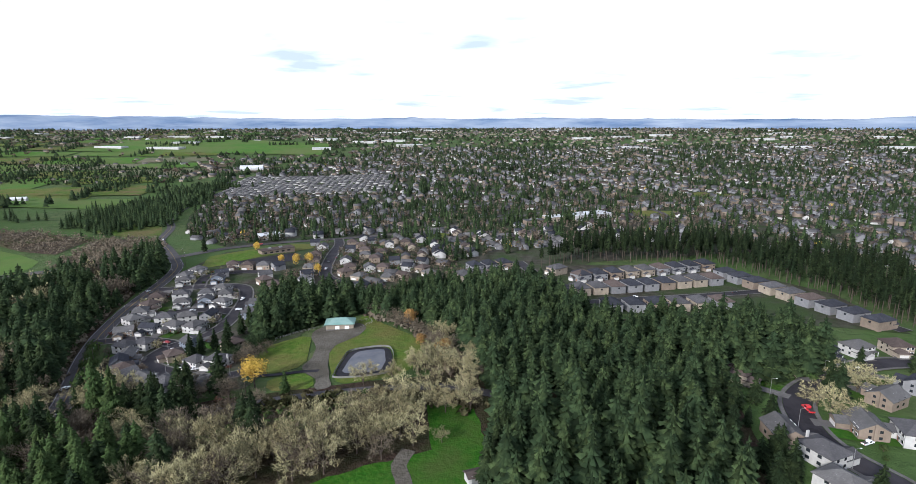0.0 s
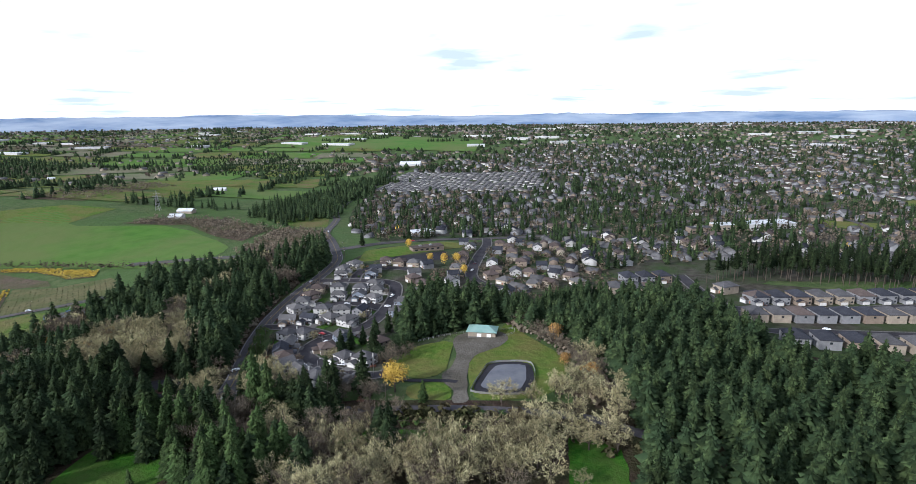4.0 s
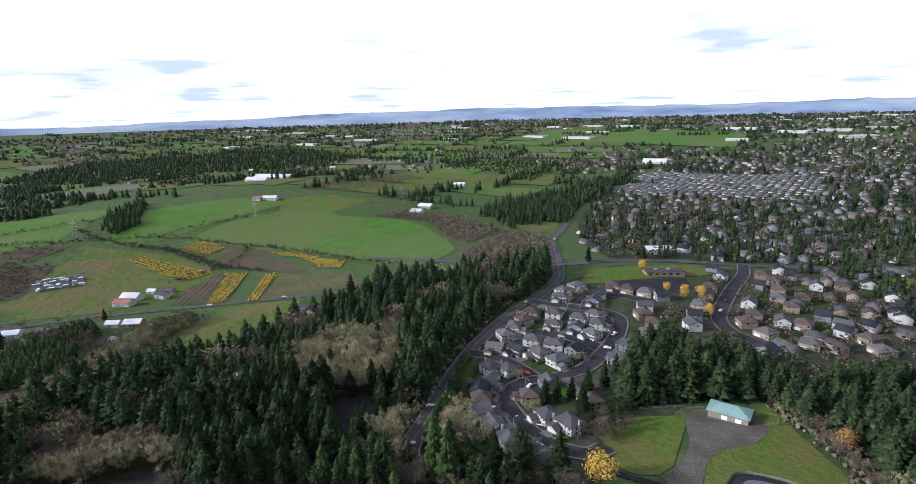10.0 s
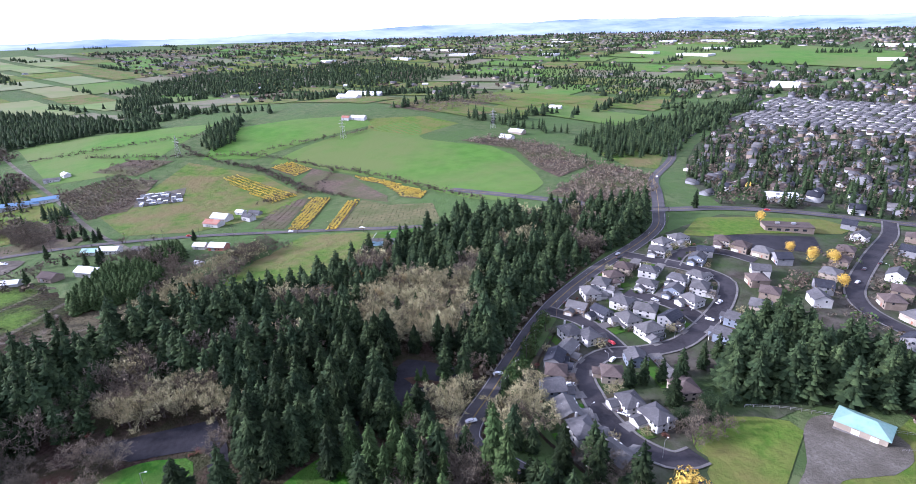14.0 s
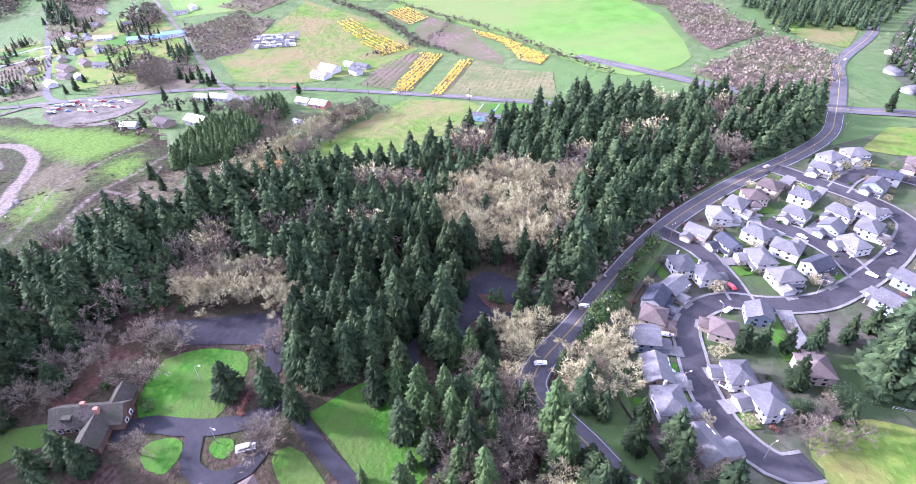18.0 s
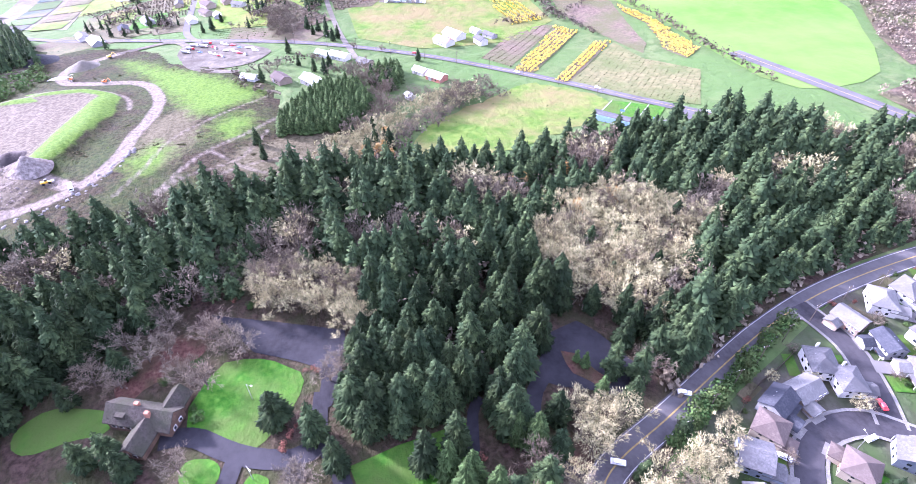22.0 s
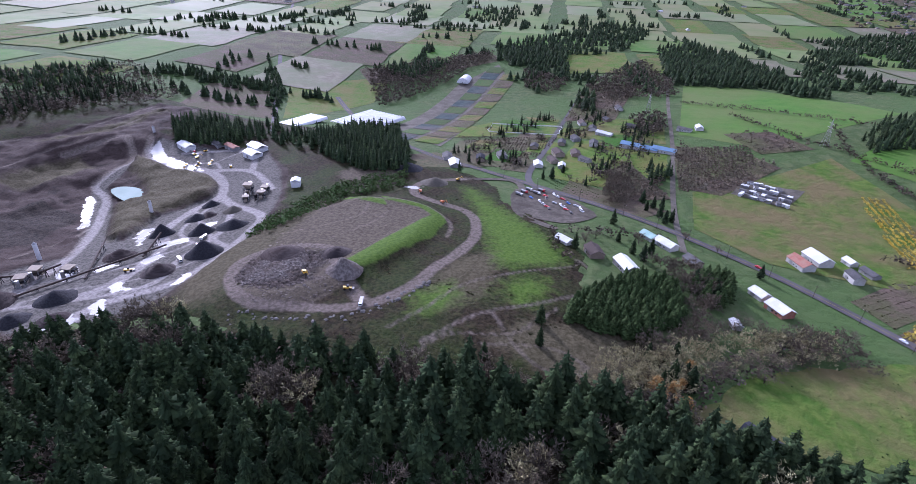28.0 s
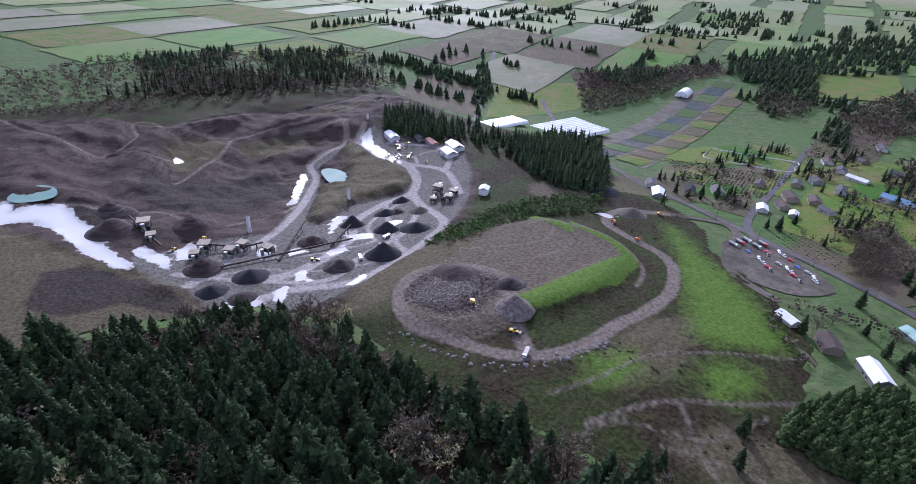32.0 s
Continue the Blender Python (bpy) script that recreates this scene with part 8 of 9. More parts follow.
for x, y, h, w in ((-319, -190, 14, 8), (-316, -168, 9, 6), (-336, -126, 11, 7), (-345, -108, 9, 6), (-356, -112, 10, 6), (-326, -118, 8, 6), (-542, -112, 14, 7), (-534, -90, 9, 6), (-548, -98, 8, 6), (-525, -100, 7, 5), (-366, -96, 8, 6)):
    plant(x, y, h, w, "pale dusty crushing plant with hopper and silo", W[1])
for x, y, h in ((-483, -168, 16), (-377, -146, 14), (-646, -354, 9)):
    top = tagged(new("silo_tower"), "pale slender silo tower", "silo")
    part("shaft", tube(bmesh.new(), 0, 0, -1, h, 1.5, 1.4, 14), M_WHITEMETAL, top)
    part("cap", tube(bmesh.new(), 0, 0, h, h + 1.4, 1.5, 0.2, 14), M_GREYMETAL, top)
    top.matrix_basis = pose(x, y, gz(x, y))
# scrub on the quarry rim and brush slope
sx2, sy2 = rng.uniform(-640, -340, 9000), rng.uniform(-60, 260, 9000)
ok = inside([(-345, 130), (-360, 220), (-400, 270), (-440, 245), (-450, 200), (-515, 200), (-600, 100), (-620, 40), (-560, -20), (-420, 0), (-360, 40), (-340, 80)], sx2, sy2) & ~inside(MOUND, sx2, sy2) & ~inside([(-624, 69), (-599, 98), (-564, 140), (-512, 189), (-497, 190), (-472, 154), (-521, 129), (-560, 110)], sx2, sy2) & ~near_line([(-366, 50), (-385, 105), (-449, 122), (-521, 120), (-576, 54), (-620, 30)], sx2, sy2, 9)
sx2, sy2 = sx2[ok], sy2[ok]
thick = np.array([noise.noise((a / 30, b / 30, 5.0)) for a, b in zip(sx2, sy2)])
stand("slope_scrub", SHRUB, sx2[thick > 0], sy2[thick > 0], 0.25, 0.85, M_SCRUB, "low brown scrub on the filled slope", 2.4)
stand("slope_weeds", SHRUB, sx2[thick < -0.22], sy2[thick < -0.22], 0.25, 0.6, M_HEDGE, "low green weeds on the filled slope", 2.2)
x, y = spots([(-590, -35), (-640, 0), (-600, 20), (-545, -10), (-456, -10), (-440, -22), (-480, -38), (-545, -45)], 3.8, jitter=0.7, buffers=False)
stand("rim_bushes", TWIGGY, x, y, 2, 7, M_HEDGE, "dark green bushes along the quarry rim", 1.5)
x, y = spots([(-800, -470), (-560, -490), (-300, -520), (-200, -500), (-200, -700), (-500, -800), (-900, -700)], 15, buffers=False)
stand("rim_woods", TWIGGY, x, y, 7, 13, M_TWIG, "bare brown woods behind the quarry", 1.2)
x, y = spots([(-800, -500), (-560, -520), (-400, -560), (-500, -640), (-780, -620)], 13, buffers=False)
stand("rim_firs", FIR_FAR, x, y, 12, 22, M_CONIFER, "dark firs behind the quarry")

# ---- the park, the lodge grounds and garden trees ----
yellow_model = tree_kind("yellow_tree", trunk_shape(0.4, 0.022), leafy(91, 1500, 0.36, 0.22, 0.022, 14), M_BARK, M_YELLOW, "tree in full yellow autumn leaf", "tree")
orange_model = tree_kind("orange_tree", trunk_shape(0.4, 0.02), leafy(92, 700, 0.36, 0.25, 0.028, 9), M_BARK, M_ORANGE, "small tree with orange autumn leaves", "tree")
round_model = tree_kind("round_evergreen", trunk_shape(0.3, 0.03), leafy(93, 3200, 0.46, 0.04, 0.02, 14), M_BARK, M_CONIFER, "rounded dark evergreen tree on a lawn", "tree")
laurel_model = tree_kind("evergreen_shrub", trunk_shape(0.3, 0.03), leafy(94, 420, 0.55, 0.02, 0.055, 7), M_BARK, M_HEDGE, "dense green garden shrub", "shrub")
sequoia_model = tree_kind("sequoia", trunk_shape(0.25, 0.022), conifer(95, 26, 15, 0.14, 0.7, low=0.03), M_BARK, M_CONIFER_L, "tall light green conical sequoia", "tree")
tallfir_model = tree_kind("tall_fir", trunk_shape(0.25, 0.016), conifer(99, 22, 15, 0.2, 0.45, low=0.06), M_BARK, M_CONIFER_L, "tall mid-green fir beside the drive", "tree")
youngfir_model = tree_kind("young_fir", trunk_shape(0.25, 0.015), conifer(96, 15, 12, 0.24, 0.3, low=0.05), M_BARK, M_CONIFER_L, "young bright green fir tree", "tree")
gfir_model = tree_kind("garden_fir", trunk_shape(0.25, 0.015), conifer(97, 16, 13, 0.23, 0.36), M_BARK, M_CONIFER, "broad dark green garden fir", "tree")
redshrub_model = tree_kind("red_shrub", trunk_shape(0.3, 0.02), leafy(98, 300, 0.55, 0.05, 0.05, 6), M_BARK, M_REDTWIG, "russet winter shrub in a bark bed", "shrub")


def several(model, places, lo, hi, squash=1.0):
    for x, y in places:
        p = np.array([x]), np.array([y])
        if near_line(ARTERIAL, *p, 7)[0] or near_line(PARKLANE, *p, 4.5)[0] or near_line(LOOP, *p, 6)[0] or min(math.hypot(x - h[0], y - h[1]) for h in HOMES) < 8:
            continue
        put(model, x, y, rng.uniform(lo, hi), rng.uniform(0, 6.28), squash * rng.uniform(0.9, 1.12))


put(yellow_model, -113, 331, 15, 0.4, 1.15)
several(yellow_model, [(-176, 590), (-160, 585), (-150, 592), (-215, 640), (-135, 560)], 8, 13)
several(orange_model, [(-364, 391), (-326, 371), (-318, 352), (-388, 267), (-386, 258), (-349, 330), (-36, 372), (-24, 352), (-44, 412), (-205, 412), (-330, 395), (-355, 360)], 8, 13)
put(gfir_model, -228, 213, 17, 0.5, 1.5)
several(gfir_model, [(-219, 225), (-208, 231), (-219, 172), (-263, 148), (-279, 160), (-210, 165), (-272, 130), (-255, 118)], 14, 22)
several(laurel_model, [(-281, 202), (-234, 189), (-238, 187), (-256, 186), (-251, 176)], 2.5, 4.5)
several(youngfir_model, [(-234, 316), (-231, 318), (-219, 319), (-193, 266), (-176, 256), (-178, 242), (-96, 322), (-92, 318), (-189, 288), (-163, 262)], 7, 12)
several(moss_models[0], [(-61, 326), (-150, 348)], 9, 12, 1.2)
several(twig_models[0], [(-259, 200), (-249, 184), (-253, 162), (-256, 153), (-264, 192)], 9, 12, 1.25)
several(twig_models[1], [(-270, 188), (-275, 174), (-298, 193), (-292, 208), (-205, 221), (-200, 219), (-208, 218), (-262, 169), (-261, 196), (-240, 230), (-244, 235)], 8, 11, 1.25)
several(twig_models[0], [(-305, 180), (-300, 165), (-312, 200), (-318, 180), (-290, 150), (-295, 220), (-310, 225), (-322, 215), (-330, 230), (-300, 150), (-285, 160), (-280, 140)], 9, 13, 1.15)
several(twig_models[1], [(-340, 215), (-335, 240), (-325, 250), (-345, 230), (-315, 240), (-172, 286), (-180, 282), (-165, 290), (-160, 280), (-149, 371), (-133, 328), (-134, 318), (-140, 325), (-122, 322)], 8, 13, 1.15)
several(redshrub_model, [(-245, 225), (-246, 222), (-225, 219), (-222, 217), (-192, 281), (-203, 273), (-218, 215), (-232, 300), (-212, 305), (-208, 301), (-286, 195), (-140, 285), (-150, 275), (-125, 318)], 1.6, 3.2)
several(laurel_model, [(-171, 270), (-164, 272), (-170, 279), (-165, 265), (-180, 288), (-193, 293), (-174, 275), (-176, 268), (-160, 268), (-156, 274), (-184, 284), (-168, 262)], 1.8, 3.6, 1.2)
several(gfir_model, [(-205, 345), (-199, 338), (-214, 340), (-223, 350), (-196, 320), (-188, 318), (-206, 322), (-172, 306), (-165, 310), (-160, 300), (-166, 318), (-158, 326), (-178, 322), (-150, 306), (-184, 300), (-176, 294), (-142, 326), (-148, 330)], 13, 22)
several(gfir_model, [(-203, 256), (-186, 258), (-178, 284), (-170, 272), (-207, 266)], 20, 26)
several(moss_models[2], [(-285, 207), (-279, 214), (-277, 221), (-273, 228), (-272, 235), (-297, 217), (-262, 236)], 10, 13)
several(twig_models[1], [(-254, 180), (-247, 190), (-203, 220), (-217, 186), (-281, 170), (-288, 187), (-291, 161), (-306, 190), (-270, 160), (-264, 176), (-262, 150)], 9, 12)
several(gfir_model, [(-226, 158), (-226, 166), (-220, 171), (-250, 147), (-274, 138), (-264, 140), (-258, 162)], 14, 19, 1.2)
several(tallfir_model, [(-181, 272), (-176, 275), (-196, 268), (-188, 273), (-191, 265), (-184, 266), (-171, 280), (-199, 262)], 19, 26)
several(gfir_model, [(-238, 336), (-230, 344), (-222, 334), (-240, 348), (-214, 352), (-226, 326), (-246, 356), (-212, 326), (-158, 312), (-165, 302), (-172, 314), (-94, 274), (-100, 280), (-5, 256), (-9, 248), (-2, 264)], 17, 24)
several(moss_models[0], [(-206, 312), (-212, 306), (-199, 306), (-205, 322), (-196, 316), (-190, 310), (-184, 330), (-178, 318), (-190, 338), (-172, 332)], 12, 15)
several(moss_models[1], [(-47, 324), (-24, 331), (-20, 313), (-11, 320), (-31, 352), (-38, 338), (-14, 306), (-50, 300)], 10, 14)
several(twig_models[0], [(-120, 318), (-128, 308), (-112, 300), (-104, 306), (-150, 282), (-160, 276), (-140, 278), (-168, 268), (-128, 284)], 9, 13)
several(laurel_model, [(-75, 312), (-84, 313), (-66, 312), (-96, 314), (-104, 315), (-110, 312), (-58, 312)], 2.5, 4.5)
several(sequoia_model, [(-164, 296), (-156, 294)], 29, 34, 1.25)
several(tallfir_model, [(-150, 262), (-145, 255), (-140, 248), (-134, 243), (-142, 264), (-155, 268), (-148, 275), (-138, 258), (-160, 271), (-165, 266), (-204, 290), (-184, 286), (-177, 270), (-207, 285), (-158, 258), (-152, 251), (-147, 244), (-166, 250)], 16, 23, 1.2)
several(gfir_model, [(-150, 309.5), (-144, 310), (-141, 301), (-146, 297), (-150, 299), (-93, 272), (-97, 276)], 18, 24, 1.15)
several(gfir_model, [(-142, 296), (-136, 302), (-143, 309), (-132, 312), (-97, 283), (-128, 300), (-135, 292), (-138, 318), (-127, 326), (-152, 318)], 17, 25)
several(gfir_model, [(-168, 385), (-165, 392), (-160, 399), (-157, 411), (-153, 423), (-152, 436), (-147, 385), (-155, 403), (-131, 404), (-129, 385), (-121, 435), (-108, 433), (-136, 428), (-132, 446), (-109, 453), (-119, 416), (-141, 415), (-146, 440), (-138, 440), (-128, 460), (-150, 458), (-118, 462), (-130, 475)], 11, 19)
several(round_model, [(-138, 374), (-134, 392)], 8, 10, 1.15)
several(twig_models[0], [(-135, 383), (-137, 378), (-126, 374), (-124, 382), (-131, 371), (-128, 366)], 6, 9, 1.2)
several(twig_models[1], [(-45, 405), (-50, 415), (-38, 398), (-33, 385), (-60, 430), (-65, 440), (-30, 375), (-25, 365), (-42, 418), (-55, 424), (-30, 360), (-72, 450), (-48, 428)], 8, 12)
several(moss_models[0], [(-24, 272), (-4, 250), (-9, 256), (0, 248), (-3, 244)], 5, 8)
several(gfir_model, [(-290, 622), (-296, 628), (-310, 640), (-268, 640), (-232, 690)], 14, 20)
# thicket of firs between the long lawn and the grove
for k, (x, y) in enumerate(zip(*spots([(-168, 247), (-160, 262), (-134, 268), (-128, 262), (-130, 240), (-150, 234), (-166, 238)], 6.6))):
    put((tallfir_model, gfir_model, tallfir_model)[k % 3], x, y, rng.uniform(14, 22), rng.uniform(0, 6.28), rng.uniform(1.15, 1.4))
several(gfir_model, [(-178, 296), (-190, 288), (-200, 296), (-186, 278), (-212, 300), (-176, 262), (-120, 262), (-118, 255)], 15, 22, 1.2)
# dark garden trees between the east houses
several(gfir_model, [(110, 290), (98, 285), (95, 262), (112, 305), (128, 345), (160, 345), (190, 345), (150, 312), (155, 318), (215, 340), (90, 245), (112, 235), (120, 225), (105, 222)], 9, 17)
several(gfir_model, [(90, 296), (91, 286), (80, 278), (82, 268), (86, 256), (86, 246), (95, 252), (66, 247), (75, 247), (153, 310), (97, 262), (114, 238), (100, 300), (98, 308), (120, 345), (135, 352), (160, 362)], 13, 20, 1.15)
patch("east_lawn", [(97, 342), (114, 345), (108, 328), (92, 321)], M_LAWN, "small green lawn behind a house", dz=0.4, step=4, category="lawn", cut=1)
put(moss_models[1], 172, 322, 13, 0.3, 1.4)
several(moss_models[2], [(168, 318), (163, 322), (140, 296), (143, 290), (138, 302), (182, 320)], 8, 12, 1.3)
several(laurel_model, [(122, 318), (128, 322), (140, 268), (136, 262), (152, 262), (120, 275), (112, 262), (165, 332), (155, 330), (185, 345)], 2, 4)
# garden trees and shrubs round the homes
gr = np.random.default_rng(12)
for x, y, turn, gap in drives[: len(HOMES)]:
    for k in range(5):
        a, r = gr.uniform(0, 6.28), gr.uniform(8.5, 12)
        px, py = x + r * math.cos(a), y + r * math.sin(a)
        if near_line(LOOP, np.array([px]), np.array([py]), 6)[0] or near_line(SPUR, np.array([px]), np.array([py]), 6)[0] or min((px - h[0]) ** 2 + (py - h[1]) ** 2 for h in HOMES) < 64:
            continue
        put((laurel_model, laurel_model, twig_models[k % 2], redshrub_model, moss_models[0])[k], px, py, gr.uniform(1.5, 3) if k in (0, 1, 3) else gr.uniform(4, 7), a)
hx_, hy_ = glide([(-196, 334), (-203, 344), (-211, 358), (-220, 375), (-229, 392), (-236, 408)], 3.4).T
for x, y in zip(hx_, hy_):
    put(laurel_model, x + gr.normal(0, 0.8), y + gr.normal(0, 0.8), gr.uniform(4, 7), gr.uniform(0, 6), 1.2)
sx3, sy3 = gr.uniform(-160, 0, 700), gr.uniform(470, 720, 700)
ok = inside([(-160, 470), (-60, 470), (0, 560), (-20, 640), (-70, 715), (-160, 690), (-160, 560)], sx3, sy3) & ~near_line(NORTHST, sx3, sy3, 7)
for q in HOMES_N:
    ok &= (sx3 - q[0]) ** 2 + (sy3 - q[1]) ** 2 > 64
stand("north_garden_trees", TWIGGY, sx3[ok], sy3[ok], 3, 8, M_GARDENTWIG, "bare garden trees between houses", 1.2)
ok2 = gr.random(ok.sum()) < 0.4
stand("north_garden_shrubs", TWIGGY, sx3[ok][ok2] + 4, sy3[ok][ok2] + 3, 2, 6, M_HEDGE, "green garden shrubs between houses", 1.3)
# lane-side hedge and undergrowth
for pts, w, n, lo, hi, m, lb in (([(-130, 302), (-100, 306), (-70, 309), (-40, 308), (-10, 300)], 4, 150, 1.5, 4, M_SCRUB, "brown undergrowth along the lane"), ([(-120, 300), (-90, 303), (-60, 303)], 2, 60, 1, 2.5, M_HEDGE, "green hedge along the lane"),
                                 ([(-70, 447), (-52, 428), (-30, 396), (-24, 360), (-30, 335)], 5, 200, 1.5, 4, M_TWIG, "brown brush along the park edge"), ([(-219, 345), (-247, 398), (-265, 460), (-272, 530), (-288, 590)], 1.8, 160, 1.5, 4, M_TWIG, "brown roadside brush")):
    c = glide(pts, 3)
    i = gr.integers(0, len(c), n)
    stand("undergrowth", SHRUB, c[i, 0] + gr.normal(0, w, n), c[i, 1] + gr.normal(0, w, n), lo, hi, m, lb, 1.3)
sx3, sy3 = gr.uniform(-370, -100, 6000), gr.uniform(-60, 600, 6000)
ok = (inside(ZA, sx3, sy3) | inside(ZB, sx3, sy3))
for c in CLEAR[:5] + CLEAR[8:]:
    ok &= ~inside(c, sx3, sy3)
for pts, g2 in BUFFERS:
    ok &= ~near_line(pts, sx3, sy3, g2 - 2)
sx3, sy3 = sx3[ok], sy3[ok]
stand("forest_undergrowth", TWIGGY, sx3[::3], sy3[::3], 3, 9, M_TWIG, "bare brown undergrowth among the firs", 1.1)

# park building with the green roof
top = tagged(new("park_building"), "tan park building with a green metal hip roof", "building")
part("wall", boxed(-8.5, 8.5, -5, 5, -1, 3.6), W[1], top)
solid("roof", *hip_roof(-8.5, 8.5, -5, 5, 3.6, 2.6, 0.9), M_GREENROOF, top)
for k in (-1.5, 4.5):
    part("door", boxed(k - 1.3, k + 1.3, -5.1, -4.9, 0, 2.5, bevel=0.03), M_TRIM, top, "white roller door")
part("skylight", boxed(-5.5, -4.2, 1.2, 2.2, 5.05, 5.25), M_TRIM, top)
part("plinth", boxed(-8.6, 8.6, -5.12, -4.9, -0.5, 0.5), M_WALKWAY, top)
top.matrix_basis = pose(-89, 420, gz(-89, 420) + 0.6, 0, 0, 4)


def rail_fence(name, pts, label, h=1.2, gap=3.0, material=None, boards=False, closed=False):
    top = tagged(new(name), label, "fence")
    c = glide(pts + ([pts[0]] if closed else []), gap)
    material = material or M_GREYMETAL
    post = boxed(-0.07, 0.07, -0.07, 0.07, -0.5, h)
    pm = bpy.data.meshes.new("post")
    post.to_mesh(pm), post.free()
    pm.materials.append(material)
    for a, b in zip(c, c[1:]):
        z0, z1 = gz(*a) + 0.4, gz(*b) + 0.4
        part("post", pm, None, top).location = (*a, z0)
        v, f = [], []
        if boards:
            v = [(*a, z0), (*b, z1), (*b, z1 + h), (*a, z0 + h)]
            d = (b - a) / (np.linalg.norm(b - a) + 1e-9) * 0.06
            v += [(x - d[1], y + d[0], z) for x, y, z in v]
            solid("panel", v, [(0, 1, 2, 3), (7, 6, 5, 4), (3, 2, 6, 7), (0, 4, 5, 1), (1, 5, 6, 2), (0, 3, 7, 4)], material, top)
        else:
            for s in (0.45, 0.95):
                limb(v, f, (*a, z0 + h * s), (*b, z1 + h * s), 0.06, 0.06)
            part("rail", mesh("rail", v, f, material), None, top)


COURT = [(-76, 368), (-72, 373), (-56, 375), (-51, 366), (-49, 348), (-52, 335), (-74, 333), (-77, 340)]
patch("court_apron", COURT, M_DARKASPH, "dark asphalt apron of the sports court", dz=0.5, step=4, category="court", cut=1)
INNER = [(-72, 366), (-68, 370), (-57, 371), (-54, 362), (-53, 348), (-55, 338), (-71, 337), (-74, 343)]
patch("court_surface", INNER, M_COURT, "blue-grey worn court surface with marks", dz=0.62, step=4, category="court", cut=1)
rail_fence("court_barrier", COURT, "grey board barrier round the court", 1.0, 3.0, M_GREYMETAL, True, True)
rail_fence("park_fence", [(-126, 405), (-116, 414), (-106, 420), (-98, 424)], "grey wooden rail fence behind the lawn", 1.3, 3)
rail_fence("park_fence", [(-80, 428), (-72, 432), (-70, 424), (-76, 416)], "grey rail pen beside the park building", 1.5, 2.5)
rail_fence("garden_fence", [(-186, 336), (-176, 330), (-166, 326), (-155, 324), (-145, 322)], "brown board garden fence by the road", 1.8, 2.6, M_BARK, True)
rail_fence("garden_fence", [(-192, 346), (-200, 358), (-211, 374), (-218, 390), (-224, 402)], "weathered board fence behind houses", 1.8, 2.6, M_BARK, True)
rail_fence("lane_fence", [(-120, 297), (-95, 301), (-65, 301)], "dark rail fence below the lane", 1.2, 3.5, M_BARK)

# lodge: main range with two cross wings, rough shingle roofs


def shingle_wing(top, x0, x1, y0, y1, h, rise, along):
    solid("wall", *gable_wall(x0, x1, y0, y1, -2, h, h + rise, along), M_LODGE, top)
    solid("roof", *gable_roof(x0, x1, y0, y1, h, h + rise, along, 0.7, 0.35), M_SHAKE, top, "weathered brown shake roof")


top = tagged(new("lodge"), "old brown timber lodge with weathered shake roofs", "lodge")
shingle_wing(top, -11, 10, -4, 4, 4.2, 3.6, "x")
shingle_wing(top, -1, 6, -12, -3, 3.6, 2.8, "y")
shingle_wing(top, 3, 9, 2, 10, 3.6, 2.8, "y")
for x, y in ((-2, 1), (3, -1.5)):
    part("chimney", boxed(x - 0.7, x + 0.7, y - 0.6, y + 0.6, 4, 8.6), M_BRICK, top, "brick chimney stack")
for x in (-9, -6.5, -4):
    window(top, x, -4, 1.2, 1.3, 1.4, "-y")
for x in (0.6, 3.4):
    window(top, x, -12, 1.2, 1.2, 1.3, "-y")
for y in (-1.5, 1.5):
    window(top, 10, y, 1.2, 1.2, 1.3, "+x")
part("porch", boxed(-3.5, -1, -9, -4, -1, 0.4), M_WALKWAY, top)
part("dormer", boxed(-7.5, -4.5, -3.4, -1, 4.6, 6.6), M_SHAKE, top)
top.matrix_basis = pose(-237, 174, gz(-237, 174) + 0.4, 0, 0, 68)

top = tagged(new("park_hall"), "large hall with grey-brown hip roofs and skylights", "hall")
part("wall", boxed(-11, 11, -8, 8, -2, 4), M_LODGE, top)
solid("roof", *hip_roof(-11, 11, -8, 8, 4, 4.4, 1.2), RF[2], top)
part("wing_wall", boxed(-9, -1, 6, 15, -2, 3.6), M_LODGE, top)
solid("wing_roof", *hip_roof(-9, -1, 5, 15, 3.6, 2.6, 1.0), RF[2], top)
for x, y in ((-6, 8.5), (-3.4, 10.5)):
    part("skylight", boxed(x - 0.5, x + 0.5, y - 0.7, y + 0.7, 5.2, 6.1), M_TRIM, top)
for x in (-8, -4, 0, 4, 8):
    window(top, x, -8, 1.0, 1.8, 1.6, "-y")
top.matrix_basis = pose(-180, 205, gz(-180, 205) + 0.4, 0, 0, 100)
van_model = car_model(P_WHITE, "white van parked beside the hall", "van", van=True)
put(van_model, -203.5, 214.5, 1.05, 1.4, z=gz(-203.5, 214.5) + 0.55)


